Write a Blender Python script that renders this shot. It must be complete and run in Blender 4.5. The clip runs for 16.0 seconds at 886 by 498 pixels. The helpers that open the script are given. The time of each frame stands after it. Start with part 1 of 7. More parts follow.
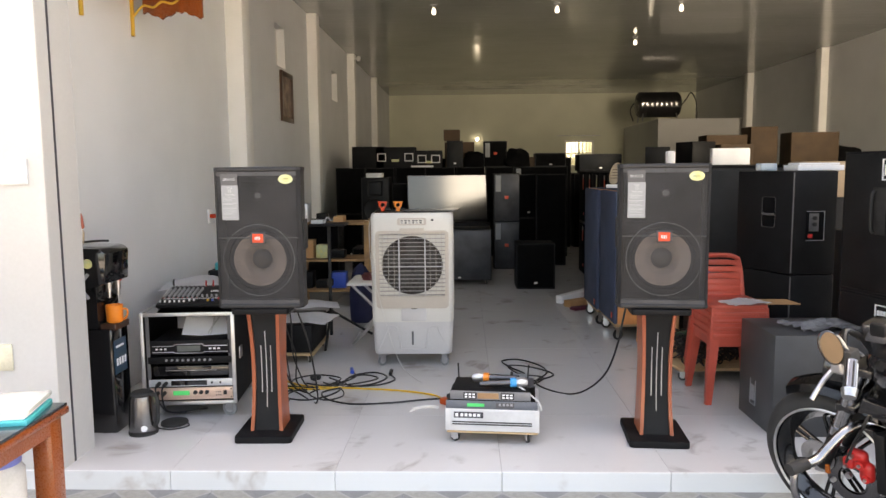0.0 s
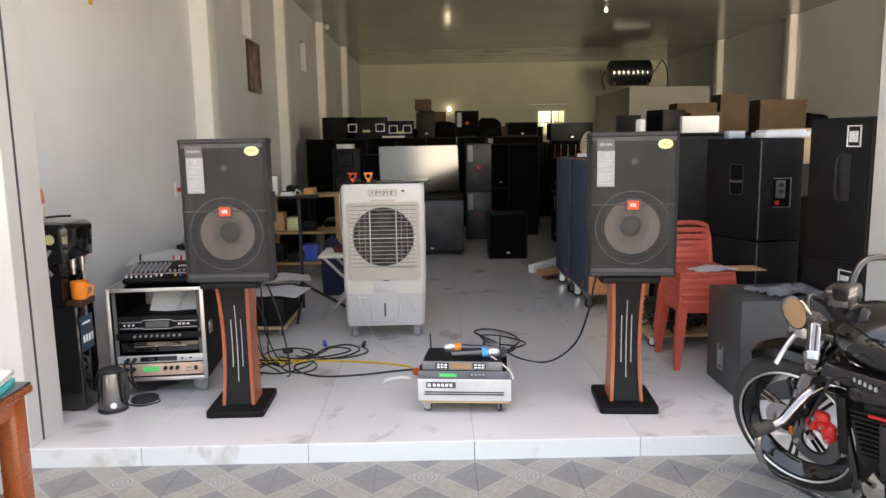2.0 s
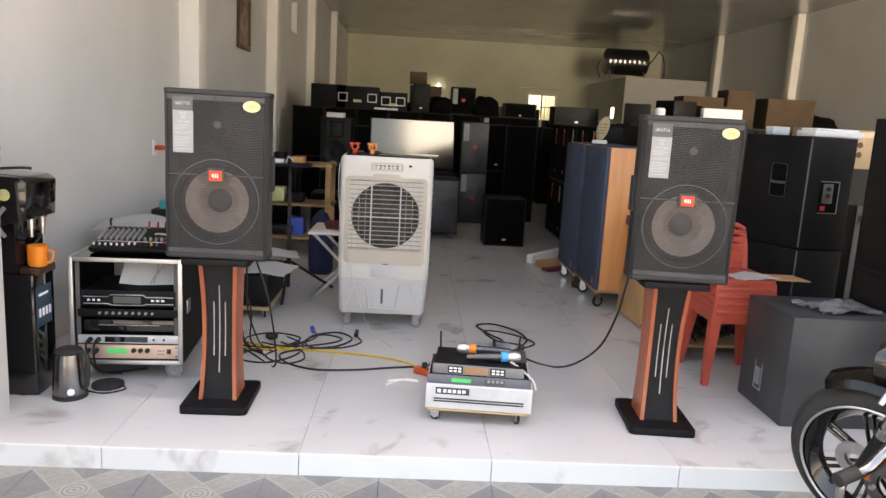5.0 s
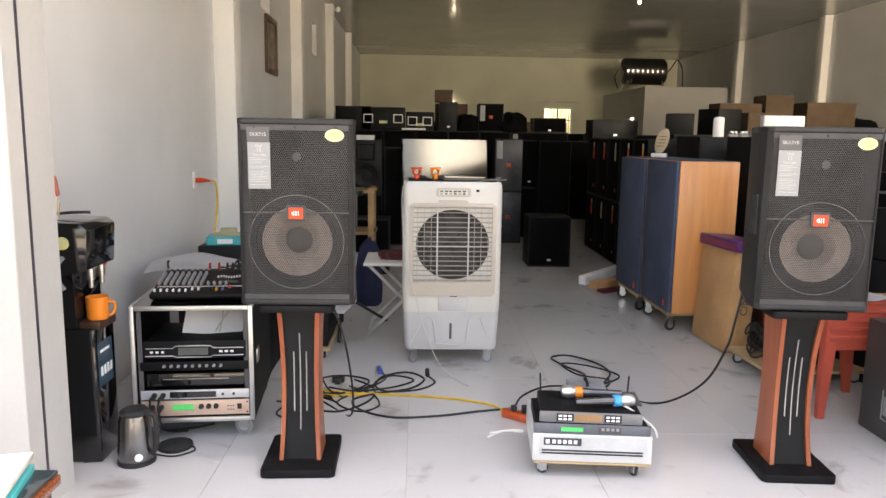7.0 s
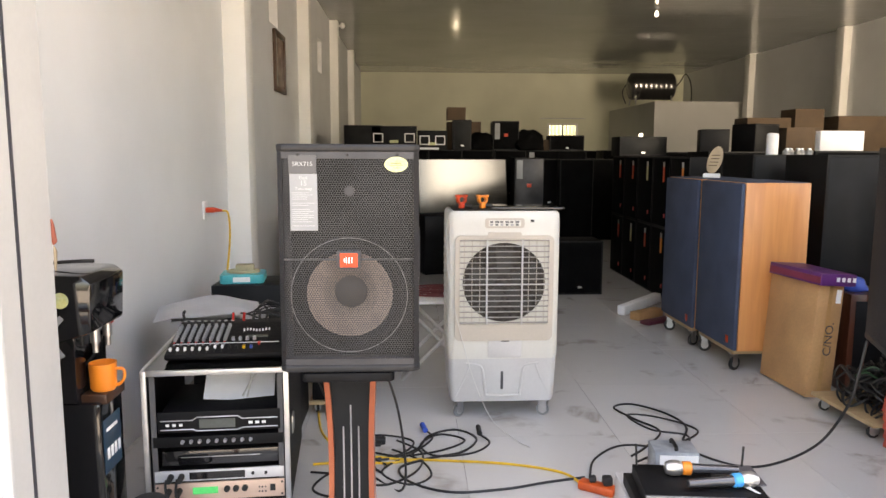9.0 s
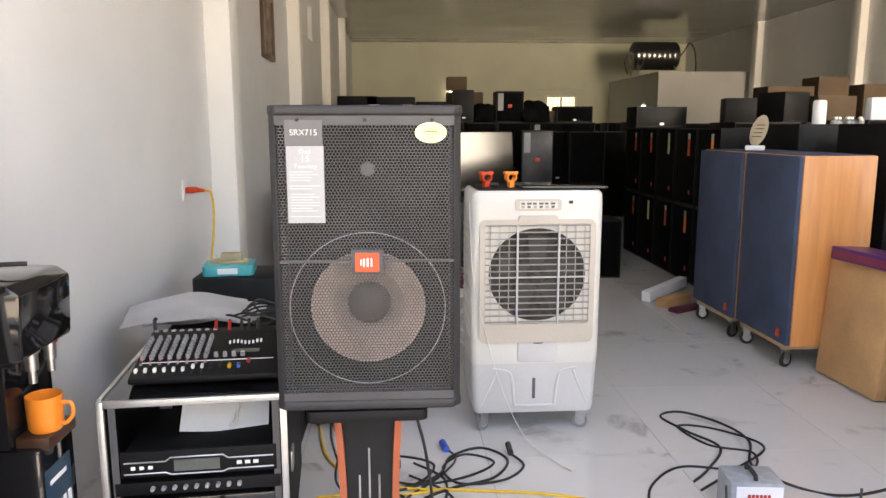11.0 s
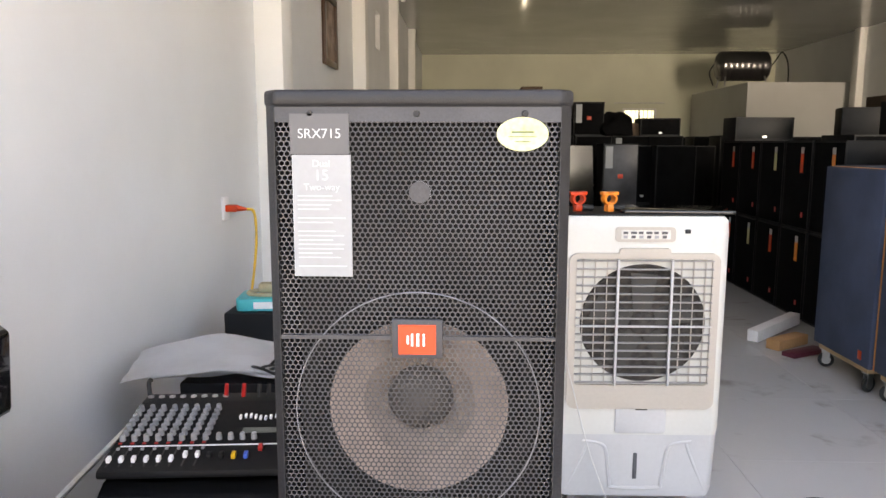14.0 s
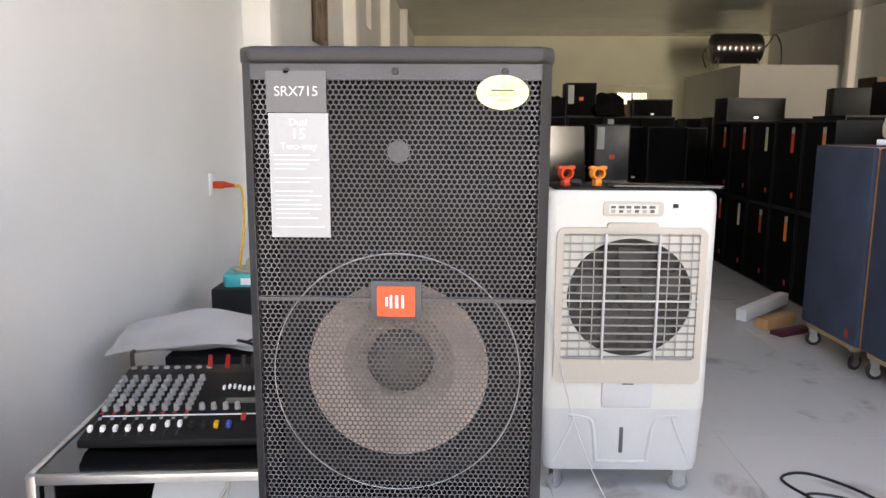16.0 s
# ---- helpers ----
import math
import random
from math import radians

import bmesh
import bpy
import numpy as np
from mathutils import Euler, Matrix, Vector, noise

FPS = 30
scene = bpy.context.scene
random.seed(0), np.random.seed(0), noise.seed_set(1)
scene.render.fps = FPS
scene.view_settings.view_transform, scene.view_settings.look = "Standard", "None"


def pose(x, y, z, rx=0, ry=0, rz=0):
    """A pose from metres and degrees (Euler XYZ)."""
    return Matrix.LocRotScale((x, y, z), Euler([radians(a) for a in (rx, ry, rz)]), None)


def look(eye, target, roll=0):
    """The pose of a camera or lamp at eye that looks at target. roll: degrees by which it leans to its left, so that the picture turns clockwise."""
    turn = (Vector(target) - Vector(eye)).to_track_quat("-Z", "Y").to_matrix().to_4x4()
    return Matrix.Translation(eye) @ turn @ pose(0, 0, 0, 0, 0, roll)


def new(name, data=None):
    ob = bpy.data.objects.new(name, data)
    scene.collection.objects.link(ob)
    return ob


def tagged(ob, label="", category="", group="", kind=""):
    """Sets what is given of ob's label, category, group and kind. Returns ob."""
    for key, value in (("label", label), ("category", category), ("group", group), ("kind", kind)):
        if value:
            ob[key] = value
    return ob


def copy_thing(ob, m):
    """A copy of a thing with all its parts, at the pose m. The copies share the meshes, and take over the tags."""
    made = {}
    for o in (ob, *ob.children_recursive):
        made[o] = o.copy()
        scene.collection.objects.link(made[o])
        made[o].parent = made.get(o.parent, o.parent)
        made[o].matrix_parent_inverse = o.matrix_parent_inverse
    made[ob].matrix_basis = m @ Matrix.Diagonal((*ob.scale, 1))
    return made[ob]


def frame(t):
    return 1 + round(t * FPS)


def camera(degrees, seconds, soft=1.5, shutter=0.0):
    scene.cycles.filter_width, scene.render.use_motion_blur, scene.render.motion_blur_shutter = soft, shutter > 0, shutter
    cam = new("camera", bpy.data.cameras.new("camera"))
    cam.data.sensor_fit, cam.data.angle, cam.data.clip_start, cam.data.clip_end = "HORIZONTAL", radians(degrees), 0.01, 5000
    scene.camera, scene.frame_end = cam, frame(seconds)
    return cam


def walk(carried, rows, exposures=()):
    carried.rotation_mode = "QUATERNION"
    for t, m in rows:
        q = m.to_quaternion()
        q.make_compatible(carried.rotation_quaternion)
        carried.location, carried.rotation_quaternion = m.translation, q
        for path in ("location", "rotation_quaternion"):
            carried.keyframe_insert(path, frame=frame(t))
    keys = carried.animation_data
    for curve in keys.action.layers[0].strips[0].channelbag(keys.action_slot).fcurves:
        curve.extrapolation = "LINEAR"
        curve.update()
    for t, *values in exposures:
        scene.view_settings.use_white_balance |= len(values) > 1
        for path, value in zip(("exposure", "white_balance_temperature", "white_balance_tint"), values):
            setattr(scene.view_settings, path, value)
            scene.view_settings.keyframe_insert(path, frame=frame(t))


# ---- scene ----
cam = camera(62.9, 16.0)
PATH = [
    (0, (0.123, -0.036, 1.432), (0.064, 1.951, 1.216), -0.5),
    (0.5, (0.132, -0.019, 1.431), (0.086, 1.964, 1.179), -0.8),
    (1, (0.137, -0.022, 1.433), (0.117, 1.961, 1.168), -1.0),
    (1.5, (0.143, -0.032, 1.428), (0.142, 1.95, 1.162), -1.2),
    (2, (0.143, -0.019, 1.431), (0.154, 1.959, 1.134), -1.0),
    (2.5, (0.082, 0.029, 1.432), (0.129, 2.003, 1.109), -0.7),
    (3, (-0.029, 0.109, 1.423), (0.079, 2.079, 1.093), -0.1),
    (5.5, (-0.128, 0.577, 1.383), (-0.03, 2.543, 1.031), 3.8),
    (6, (-0.274, 0.674, 1.406), (-0.124, 2.644, 1.097), 3.1),
    (6.5, (-0.417, 0.746, 1.405), (-0.255, 2.717, 1.109), 1.9),
    (7, (-0.471, 0.824, 1.397), (-0.398, 2.799, 1.09), 0.9),
    (7.5, (-0.492, 1.043, 1.416), (-0.495, 3.021, 1.12), 0.3),
    (8, (-0.544, 1.182, 1.417), (-0.586, 3.161, 1.127), 0.9),
    (8.5, (-0.649, 1.292, 1.428), (-0.639, 3.273, 1.149), 0.9),
    (9, (-0.748, 1.375, 1.428), (-0.659, 3.356, 1.167), 0.2),
    (11.5, (-0.884, 2.093, 1.393), (-0.752, 4.057, 1.039), -0.2),
    (12, (-0.907, 2.211, 1.385), (-0.741, 4.17, 1.016), 0.0),
    (12.5, (-0.864, 2.446, 1.387), (-0.809, 4.413, 1.026), 0.3),
    (13, (-0.836, 2.582, 1.385), (-0.873, 4.55, 1.033), 0.2),
    (13.5, (-0.851, 2.608, 1.384), (-0.908, 4.581, 1.061), 0.2),
    (14, (-0.869, 2.618, 1.381), (-0.94, 4.596, 1.092), 0.1),
    (14.5, (-0.862, 2.621, 1.383), (-0.931, 4.6, 1.103), -0.1),
    (15, (-0.848, 2.617, 1.379), (-0.912, 4.596, 1.098), -0.2),
    (15.5, (-0.843, 2.617, 1.37), (-0.901, 4.593, 1.066), -0.1),
    (16, (-0.849, 2.625, 1.346), (-0.9, 4.596, 1.013), 0.3),
]
walk(cam, [(t, look(eye, target, roll)) for t, eye, target, roll in PATH],
     exposures=[(0.0, 2.73, 9200, 14), (6.0, 2.92, 9500, 15), (9.0, 3.17, 9500, 15), (12.0, 3.36, 9000, 16), (16.0, 3.34, 8700, 15)])

# ---- daylight: open shop front, soft sky outside ----
world = bpy.data.worlds.new("world")
scene.world = world
world.use_nodes = True
wn = world.node_tree
sky = wn.nodes.new("ShaderNodeTexSky")
sky.sky_type = "NISHITA"
sky.sun_disc = False
sky.sun_elevation, sky.sun_rotation = radians(67), radians(26)
sky.air_density, sky.dust_density = 1.0, 4.0
wn.nodes["Background"].inputs[1].default_value = 0.15
wn.links.new(sky.outputs[0], wn.nodes["Background"].inputs[0])
sun = new("sun", bpy.data.lights.new("sun", "SUN"))
sun.data.energy, sun.data.angle, sun.data.color = 3.0, radians(0.6), (1.0, 0.94, 0.86)
sun.matrix_world = look((3, 6, 16), (0, 0, 0))


def opening_fill(name, place, target, w, h, energy, colour):
    """An added area lamp in a shop opening, on top of the sky's light."""
    lamp = new(name, bpy.data.lights.new(name, "AREA"))
    lamp.data.shape, lamp.data.size, lamp.data.size_y = "RECTANGLE", w, h
    lamp.data.energy, lamp.data.color = energy, colour
    lamp.data.spread = radians(100)
    lamp.matrix_world = look(place, target)


# Added fill lamp in the unseen second bay, aimed at the rear.
opening_fill("second_bay_fill", (5.80, 3.42, 2.40), (4.6, 20.0, 2.4), 2.0, 2.6, 22.0, (1.0, 0.98, 0.92))

# ---- helpers for meshes ----


def join(*bms):
    out = bmesh.new()
    for b in bms:
        me = bpy.data.meshes.new("tmp")
        b.to_mesh(me)
        out.from_mesh(me)
        bpy.data.meshes.remove(me)
        b.free()
    return out


def turned(bm, m):
    bmesh.ops.transform(bm, matrix=m, verts=bm.verts)
    return bm


def box(c, s, bev=0.0, seg=2, m=None):
    bm = bmesh.new()
    bmesh.ops.create_cube(bm, size=1.0, matrix=Matrix.Translation(c) @ Matrix.Diagonal((*s, 1)))
    if bev > 0:
        bmesh.ops.bevel(bm, geom=bm.edges[:], offset=min(bev, 0.49 * min(s)), segments=seg, affect="EDGES", profile=0.5)
    return turned(bm, m) if m else bm


def span(x0, x1, y0, y1, z0, z1, bev=0.0, seg=2):
    return box(((x0 + x1) / 2, (y0 + y1) / 2, (z0 + z1) / 2), (x1 - x0, y1 - y0, z1 - z0), bev, seg)


def prism(poly, z0, z1, bev=0.0, m=None):
    bm = bmesh.new()
    lo = [bm.verts.new((x, y, z0)) for x, y in poly]
    hi = [bm.verts.new((x, y, z1)) for x, y in poly]
    n = len(poly)
    bm.faces.new(lo[::-1])
    bm.faces.new(hi)
    for i in range(n):
        bm.faces.new((lo[i], lo[(i + 1) % n], hi[(i + 1) % n], hi[i]))
    bmesh.ops.recalc_face_normals(bm, faces=bm.faces)
    if bev > 0:
        bmesh.ops.bevel(bm, geom=bm.edges[:], offset=bev, segments=2, affect="EDGES", profile=0.5)
    return turned(bm, m) if m else bm


def rounded(w, h, r, n=5):
    pts = []
    for cx, cy, a0 in ((w / 2 - r, h / 2 - r, 0), (-w / 2 + r, h / 2 - r, 90), (-w / 2 + r, -h / 2 + r, 180), (w / 2 - r, -h / 2 + r, 270)):
        for i in range(n + 1):
            a = radians(a0 + 90 * i / n)
            pts.append((cx + r * math.cos(a), cy + r * math.sin(a)))
    return pts


def lathe(profile, n=28, m=None):
    """Turns (radius, z) pairs round z."""
    bm = bmesh.new()
    rings = []
    for r, z in profile:
        if r < 1e-5:
            rings.append([bm.verts.new((0, 0, z))])
        else:
            rings.append([bm.verts.new((r * math.cos(math.tau * i / n), r * math.sin(math.tau * i / n), z)) for i in range(n)])
    for a, b in zip(rings, rings[1:]):
        for i in range(n):
            j = (i + 1) % n
            if len(a) == 1 and len(b) == 1:
                continue
            if len(a) == 1:
                bm.faces.new((a[0], b[j], b[i]))
            elif len(b) == 1:
                bm.faces.new((a[i], a[j], b[0]))
            else:
                bm.faces.new((a[i], a[j], b[j], b[i]))
    bmesh.ops.recalc_face_normals(bm, faces=bm.faces)
    return turned(bm, m) if m else bm


def rod(p0, p1, r0, r1=None, n=16):
    p0, p1 = Vector(p0), Vector(p1)
    r1 = r0 if r1 is None else r1
    d = p1 - p0
    m = Matrix.Translation(p0) @ d.to_track_quat("Z", "Y").to_matrix().to_4x4()
    return lathe([(0, 0), (r0, 0), (r1, d.length), (0, d.length)], n, m)


def smooth_path(points, steps=8, closed=False):
    pts = [Vector(p) for p in points]
    n = len(pts)
    out = []
    last = n if closed else n - 1
    for i in range(last):
        p0 = pts[(i - 1) % n] if closed or i > 0 else pts[0]
        p1, p2 = pts[i], pts[(i + 1) % n]
        p3 = pts[(i + 2) % n] if closed or i + 2 < n else pts[-1]
        for k in range(steps):
            t = k / steps
            out.append(0.5 * (2 * p1 + (p2 - p0) * t + (2 * p0 - 5 * p1 + 4 * p2 - p3) * t * t + (3 * p1 - p0 - 3 * p2 + p3) * t ** 3))
    if not closed:
        out.append(pts[-1])
    return out


def tube(points, r, n=8, steps=8, closed=False):
    pts = smooth_path(points, steps, closed) if steps > 1 else [Vector(p) for p in points]
    bm = bmesh.new()
    rings = []
    up = Vector((0.13, 0.21, 0.97))
    count = len(pts)
    for i, p in enumerate(pts):
        a = pts[(i - 1) % count] if closed or i > 0 else p
        b = pts[(i + 1) % count] if closed or i < count - 1 else p
        d = (b - a).normalized()
        if abs(d.dot(up)) > 0.98:
            up = Vector((0.9, 0.3, 0.2))
        s = d.cross(up).normalized()
        u = s.cross(d)
        rings.append([bm.verts.new(p + r * (s * math.cos(math.tau * k / n) + u * math.sin(math.tau * k / n))) for k in range(n)])
        up = u
    pairs = list(zip(rings, rings[1:])) + ([(rings[-1], rings[0])] if closed else [])
    for a, b in pairs:
        for k in range(n):
            bm.faces.new((a[k], a[(k + 1) % n], b[(k + 1) % n], b[k]))
    if not closed:
        bm.faces.new(rings[0][::-1])
        bm.faces.new(rings[-1])
    bmesh.ops.recalc_face_normals(bm, faces=bm.faces)
    return bm


def punched(w, h, pitch, hole):
    """A flat punched sheet in the xz plane, with six-sided holes."""
    r, q = pitch / math.sqrt(3), hole / 2
    verts, faces = [], []
    row_step = pitch * math.sqrt(3) / 2
    rows, cols = int(h / row_step), int(w / pitch)
    for j in range(rows):
        for i in range(cols - (j % 2)):
            cx = (i - (cols - 1) / 2 + (0.5 if j % 2 else 0.0)) * pitch
            cz = (j - (rows - 1) / 2) * row_step
            k0 = len(verts)
            for k in range(6):
                a = radians(30 + 60 * k)
                verts.append((cx + r * math.cos(a), 0, cz + r * math.sin(a)))
            for k in range(6):
                a = radians(30 + 60 * k)
                verts.append((cx + q * math.cos(a), 0, cz + q * math.sin(a)))
            for k in range(6):
                faces.append((k0 + k, k0 + (k + 1) % 6, k0 + 6 + (k + 1) % 6, k0 + 6 + k))
    me = bpy.data.meshes.new("punched_sheet")
    me.from_pydata(verts, [], faces)
    return me


def finish(me, material, angle=38):
    me.materials.append(material)
    me.polygons.foreach_set("use_smooth", [True] * len(me.polygons))
    me.set_sharp_from_angle(angle=radians(angle))
    me.update()
    return me


def part(name, bm, material, parent, label=""):
    """One mesh object under a thing or under a part."""
    me = bpy.data.meshes.new(name)
    bm.to_mesh(me)
    bm.free()
    ob = new(name, finish(me, material))
    ob.parent = parent
    return tagged(ob, label)


def thing(name, place, label, category, group="", rz=0, rx=0, ry=0):
    ob = new(name)
    ob.empty_display_size = 0.1
    ob.matrix_basis = pose(*place, rx, ry, rz)
    return tagged(ob, label, category, group)


def solid(name, bm, material, label, category, group="", place=(0, 0, 0), rz=0, kind=""):
    me = bpy.data.meshes.new(name)
    bm.to_mesh(me)
    bm.free()
    ob = new(name, finish(me, material))
    ob.matrix_basis = pose(*place, 0, 0, rz)
    return tagged(ob, label, category, group, kind)


def writing(name, text, size, m, material, parent, label=""):
    cu = bpy.data.curves.new(name, "FONT")
    cu.body, cu.size, cu.align_x, cu.align_y, cu.extrude = text, size, "CENTER", "CENTER", 0.0003
    tmp = bpy.data.objects.new("tmp", cu)
    me = bpy.data.meshes.new_from_object(tmp)
    bpy.data.objects.remove(tmp)
    me.name = name
    me.transform(m)
    me.materials.clear()
    me.materials.append(material)
    ob = new(name, me)
    ob.parent = parent
    return tagged(ob, label)


FRONT = Matrix.Rotation(radians(90), 4, "X")  # lettering that faces -y

# ---- materials ----


def surface(name, color, rough=0.5, metal=0.0, scale=8.0, vary=0.12, bump=0.0, fine=120.0, spec=0.5, coat=0.0, tint=None, random_shift=0.0):
    mat = bpy.data.materials.new(name)
    mat.use_nodes = True
    nt = mat.node_tree
    bsdf = nt.nodes["Principled BSDF"]
    co = nt.nodes.new("ShaderNodeTexCoord")
    info = nt.nodes.new("ShaderNodeObjectInfo")
    shift = nt.nodes.new("ShaderNodeVectorMath")
    shift.operation = "MULTIPLY_ADD"
    nt.links.new(co.outputs["Object"], shift.inputs[0])
    shift.inputs[1].default_value = (1, 1, 1)
    far = nt.nodes.new("ShaderNodeMath")
    far.operation = "MULTIPLY"
    nt.links.new(info.outputs["Random"], far.inputs[0])
    far.inputs[1].default_value = 37.0
    nt.links.new(far.outputs[0], shift.inputs[2])
    big = nt.nodes.new("ShaderNodeTexNoise")
    big.inputs["Scale"].default_value, big.inputs["Detail"].default_value = scale, 5
    small = nt.nodes.new("ShaderNodeTexNoise")
    small.inputs["Scale"].default_value, small.inputs["Detail"].default_value = fine, 3
    for n in (big, small):
        nt.links.new(shift.outputs[0], n.inputs["Vector"])
    mix = nt.nodes.new("ShaderNodeMix")
    mix.data_type = "RGBA"
    c = Vector(color)
    other = Vector(tint) if tint else c * (1 - 2.2 * vary)
    mix.inputs["A"].default_value = (*(c * (1 + vary)), 1)
    mix.inputs["B"].default_value = (*other, 1)
    ramp = nt.nodes.new("ShaderNodeMapRange")
    ramp.inputs["From Min"].default_value, ramp.inputs["From Max"].default_value = 0.35, 0.75
    nt.links.new(big.outputs["Fac"], ramp.inputs["Value"])
    nt.links.new(ramp.outputs[0], mix.inputs["Factor"])
    grain = nt.nodes.new("ShaderNodeMix")
    grain.data_type, grain.blend_type = "RGBA", "OVERLAY"
    grain.inputs["Factor"].default_value = min(1.0, vary * 1.5)
    nt.links.new(mix.outputs["Result"], grain.inputs["A"])
    nt.links.new(small.outputs["Fac"], grain.inputs["B"])
    last = grain.outputs["Result"]
    if random_shift:
        hsv = nt.nodes.new("ShaderNodeHueSaturation")
        val = nt.nodes.new("ShaderNodeMapRange")
        val.inputs["To Min"].default_value, val.inputs["To Max"].default_value = 1 - random_shift, 1 + random_shift
        nt.links.new(info.outputs["Random"], val.inputs["Value"])
        nt.links.new(val.outputs[0], hsv.inputs["Value"])
        nt.links.new(last, hsv.inputs["Color"])
        last = hsv.outputs[0]
    nt.links.new(last, bsdf.inputs["Base Color"])
    rr = nt.nodes.new("ShaderNodeMapRange")
    rr.inputs["To Min"].default_value, rr.inputs["To Max"].default_value = max(0.02, rough * 0.8), min(1, rough * 1.2)
    nt.links.new(small.outputs["Fac"], rr.inputs["Value"])
    nt.links.new(rr.outputs[0], bsdf.inputs["Roughness"])
    bsdf.inputs["Metallic"].default_value = metal
    bsdf.inputs["Specular IOR Level"].default_value = spec
    bsdf.inputs["Coat Weight"].default_value = coat
    if bump:
        bp = nt.nodes.new("ShaderNodeBump")
        bp.inputs["Strength"].default_value, bp.inputs["Distance"].default_value = bump, 0.002
        nt.links.new(small.outputs["Fac"], bp.inputs["Height"])
        nt.links.new(bp.outputs[0], bsdf.inputs["Normal"])
    return mat


def wood(name, light, dark, rough=0.4, axis=2, scale=6.0, coat=0.0):
    mat = surface(name, light, rough, 0, 3, 0.1, 0.06, 180, coat=coat)
    nt = mat.node_tree
    bsdf = nt.nodes["Principled BSDF"]
    co = nt.nodes.new("ShaderNodeTexCoord")
    mp = nt.nodes.new("ShaderNodeMapping")
    s = [scale * 6, scale * 6, scale * 6]
    s[axis] = scale * 0.5
    mp.inputs["Scale"].default_value = s
    nz = nt.nodes.new("ShaderNodeTexNoise")
    nz.inputs["Scale"].default_value, nz.inputs["Detail"].default_value, nz.inputs["Distortion"].default_value = 1.0, 6, 0.6
    nt.links.new(co.outputs["Object"], mp.inputs[0])
    nt.links.new(mp.outputs[0], nz.inputs["Vector"])
    rp = nt.nodes.new("ShaderNodeMapRange")
    rp.inputs["From Min"].default_value, rp.inputs["From Max"].default_value = 0.3, 0.7
    nt.links.new(nz.outputs["Fac"], rp.inputs["Value"])
    mx = nt.nodes.new("ShaderNodeMix")
    mx.data_type = "RGBA"
    mx.inputs["A"].default_value, mx.inputs["B"].default_value = (*light, 1), (*dark, 1)
    nt.links.new(rp.outputs[0], mx.inputs["Factor"])
    nt.links.new(mx.outputs["Result"], bsdf.inputs["Base Color"])
    return mat


def marble(name, base, vein, rough):
    mat = surface(name, base, rough, 0, 1.5, 0.02, 0, 90, spec=0.28, random_shift=0.015)
    nt = mat.node_tree
    bsdf = nt.nodes["Principled BSDF"]
    old = bsdf.inputs["Base Color"].links[0].from_socket
    shift = next(n for n in nt.nodes if n.bl_idname == "ShaderNodeVectorMath")
    warp = nt.nodes.new("ShaderNodeTexNoise")
    warp.inputs["Scale"].default_value, warp.inputs["Detail"].default_value, warp.inputs["Distortion"].default_value = 1.4, 5, 1.2
    nt.links.new(shift.outputs[0], warp.inputs["Vector"])
    line = nt.nodes.new("ShaderNodeMath")
    line.operation = "SUBTRACT"
    line.inputs[1].default_value = 0.5
    nt.links.new(warp.outputs["Fac"], line.inputs[0])
    ab = nt.nodes.new("ShaderNodeMath")
    ab.operation = "ABSOLUTE"
    nt.links.new(line.outputs[0], ab.inputs[0])
    thin = nt.nodes.new("ShaderNodeMapRange")
    thin.inputs["From Min"].default_value, thin.inputs["From Max"].default_value = 0.0, 0.055
    thin.inputs["To Min"].default_value, thin.inputs["To Max"].default_value = 1.0, 0.0
    nt.links.new(ab.outputs[0], thin.inputs["Value"])
    patch = nt.nodes.new("ShaderNodeTexNoise")
    patch.inputs["Scale"].default_value, patch.inputs["Detail"].default_value = 3.4, 4
    nt.links.new(shift.outputs[0], patch.inputs["Vector"])
    gate = nt.nodes.new("ShaderNodeMapRange")
    gate.inputs["From Min"].default_value, gate.inputs["From Max"].default_value = 0.55, 0.66
    gate.inputs["To Max"].default_value = 0.85
    nt.links.new(patch.outputs["Fac"], gate.inputs["Value"])
    mul = nt.nodes.new("ShaderNodeMath")
    mul.operation = "MULTIPLY"
    nt.links.new(thin.outputs[0], mul.inputs[0])
    nt.links.new(gate.outputs[0], mul.inputs[1])
    mx = nt.nodes.new("ShaderNodeMix")
    mx.data_type = "RGBA"
    nt.links.new(old, mx.inputs["A"])
    mx.inputs["B"].default_value = (*vein, 1)
    nt.links.new(mul.outputs[0], mx.inputs["Factor"])
    nt.links.new(mx.outputs["Result"], bsdf.inputs["Base Color"])
    return mat


def glass(name, color=(1, 1, 1), rough=0.02):
    mat = bpy.data.materials.new(name)
    mat.use_nodes = True
    b = mat.node_tree.nodes["Principled BSDF"]
    b.inputs["Base Color"].default_value = (*color, 1)
    b.inputs["Roughness"].default_value, b.inputs["Transmission Weight"].default_value, b.inputs["IOR"].default_value = rough, 1.0, 1.45
    return mat


def glow(name, color, strength):
    mat = surface(name, color, 0.3)
    b = mat.node_tree.nodes["Principled BSDF"]
    b.inputs["Emission Color"].default_value, b.inputs["Emission Strength"].default_value = (*color, 1), strength
    return mat


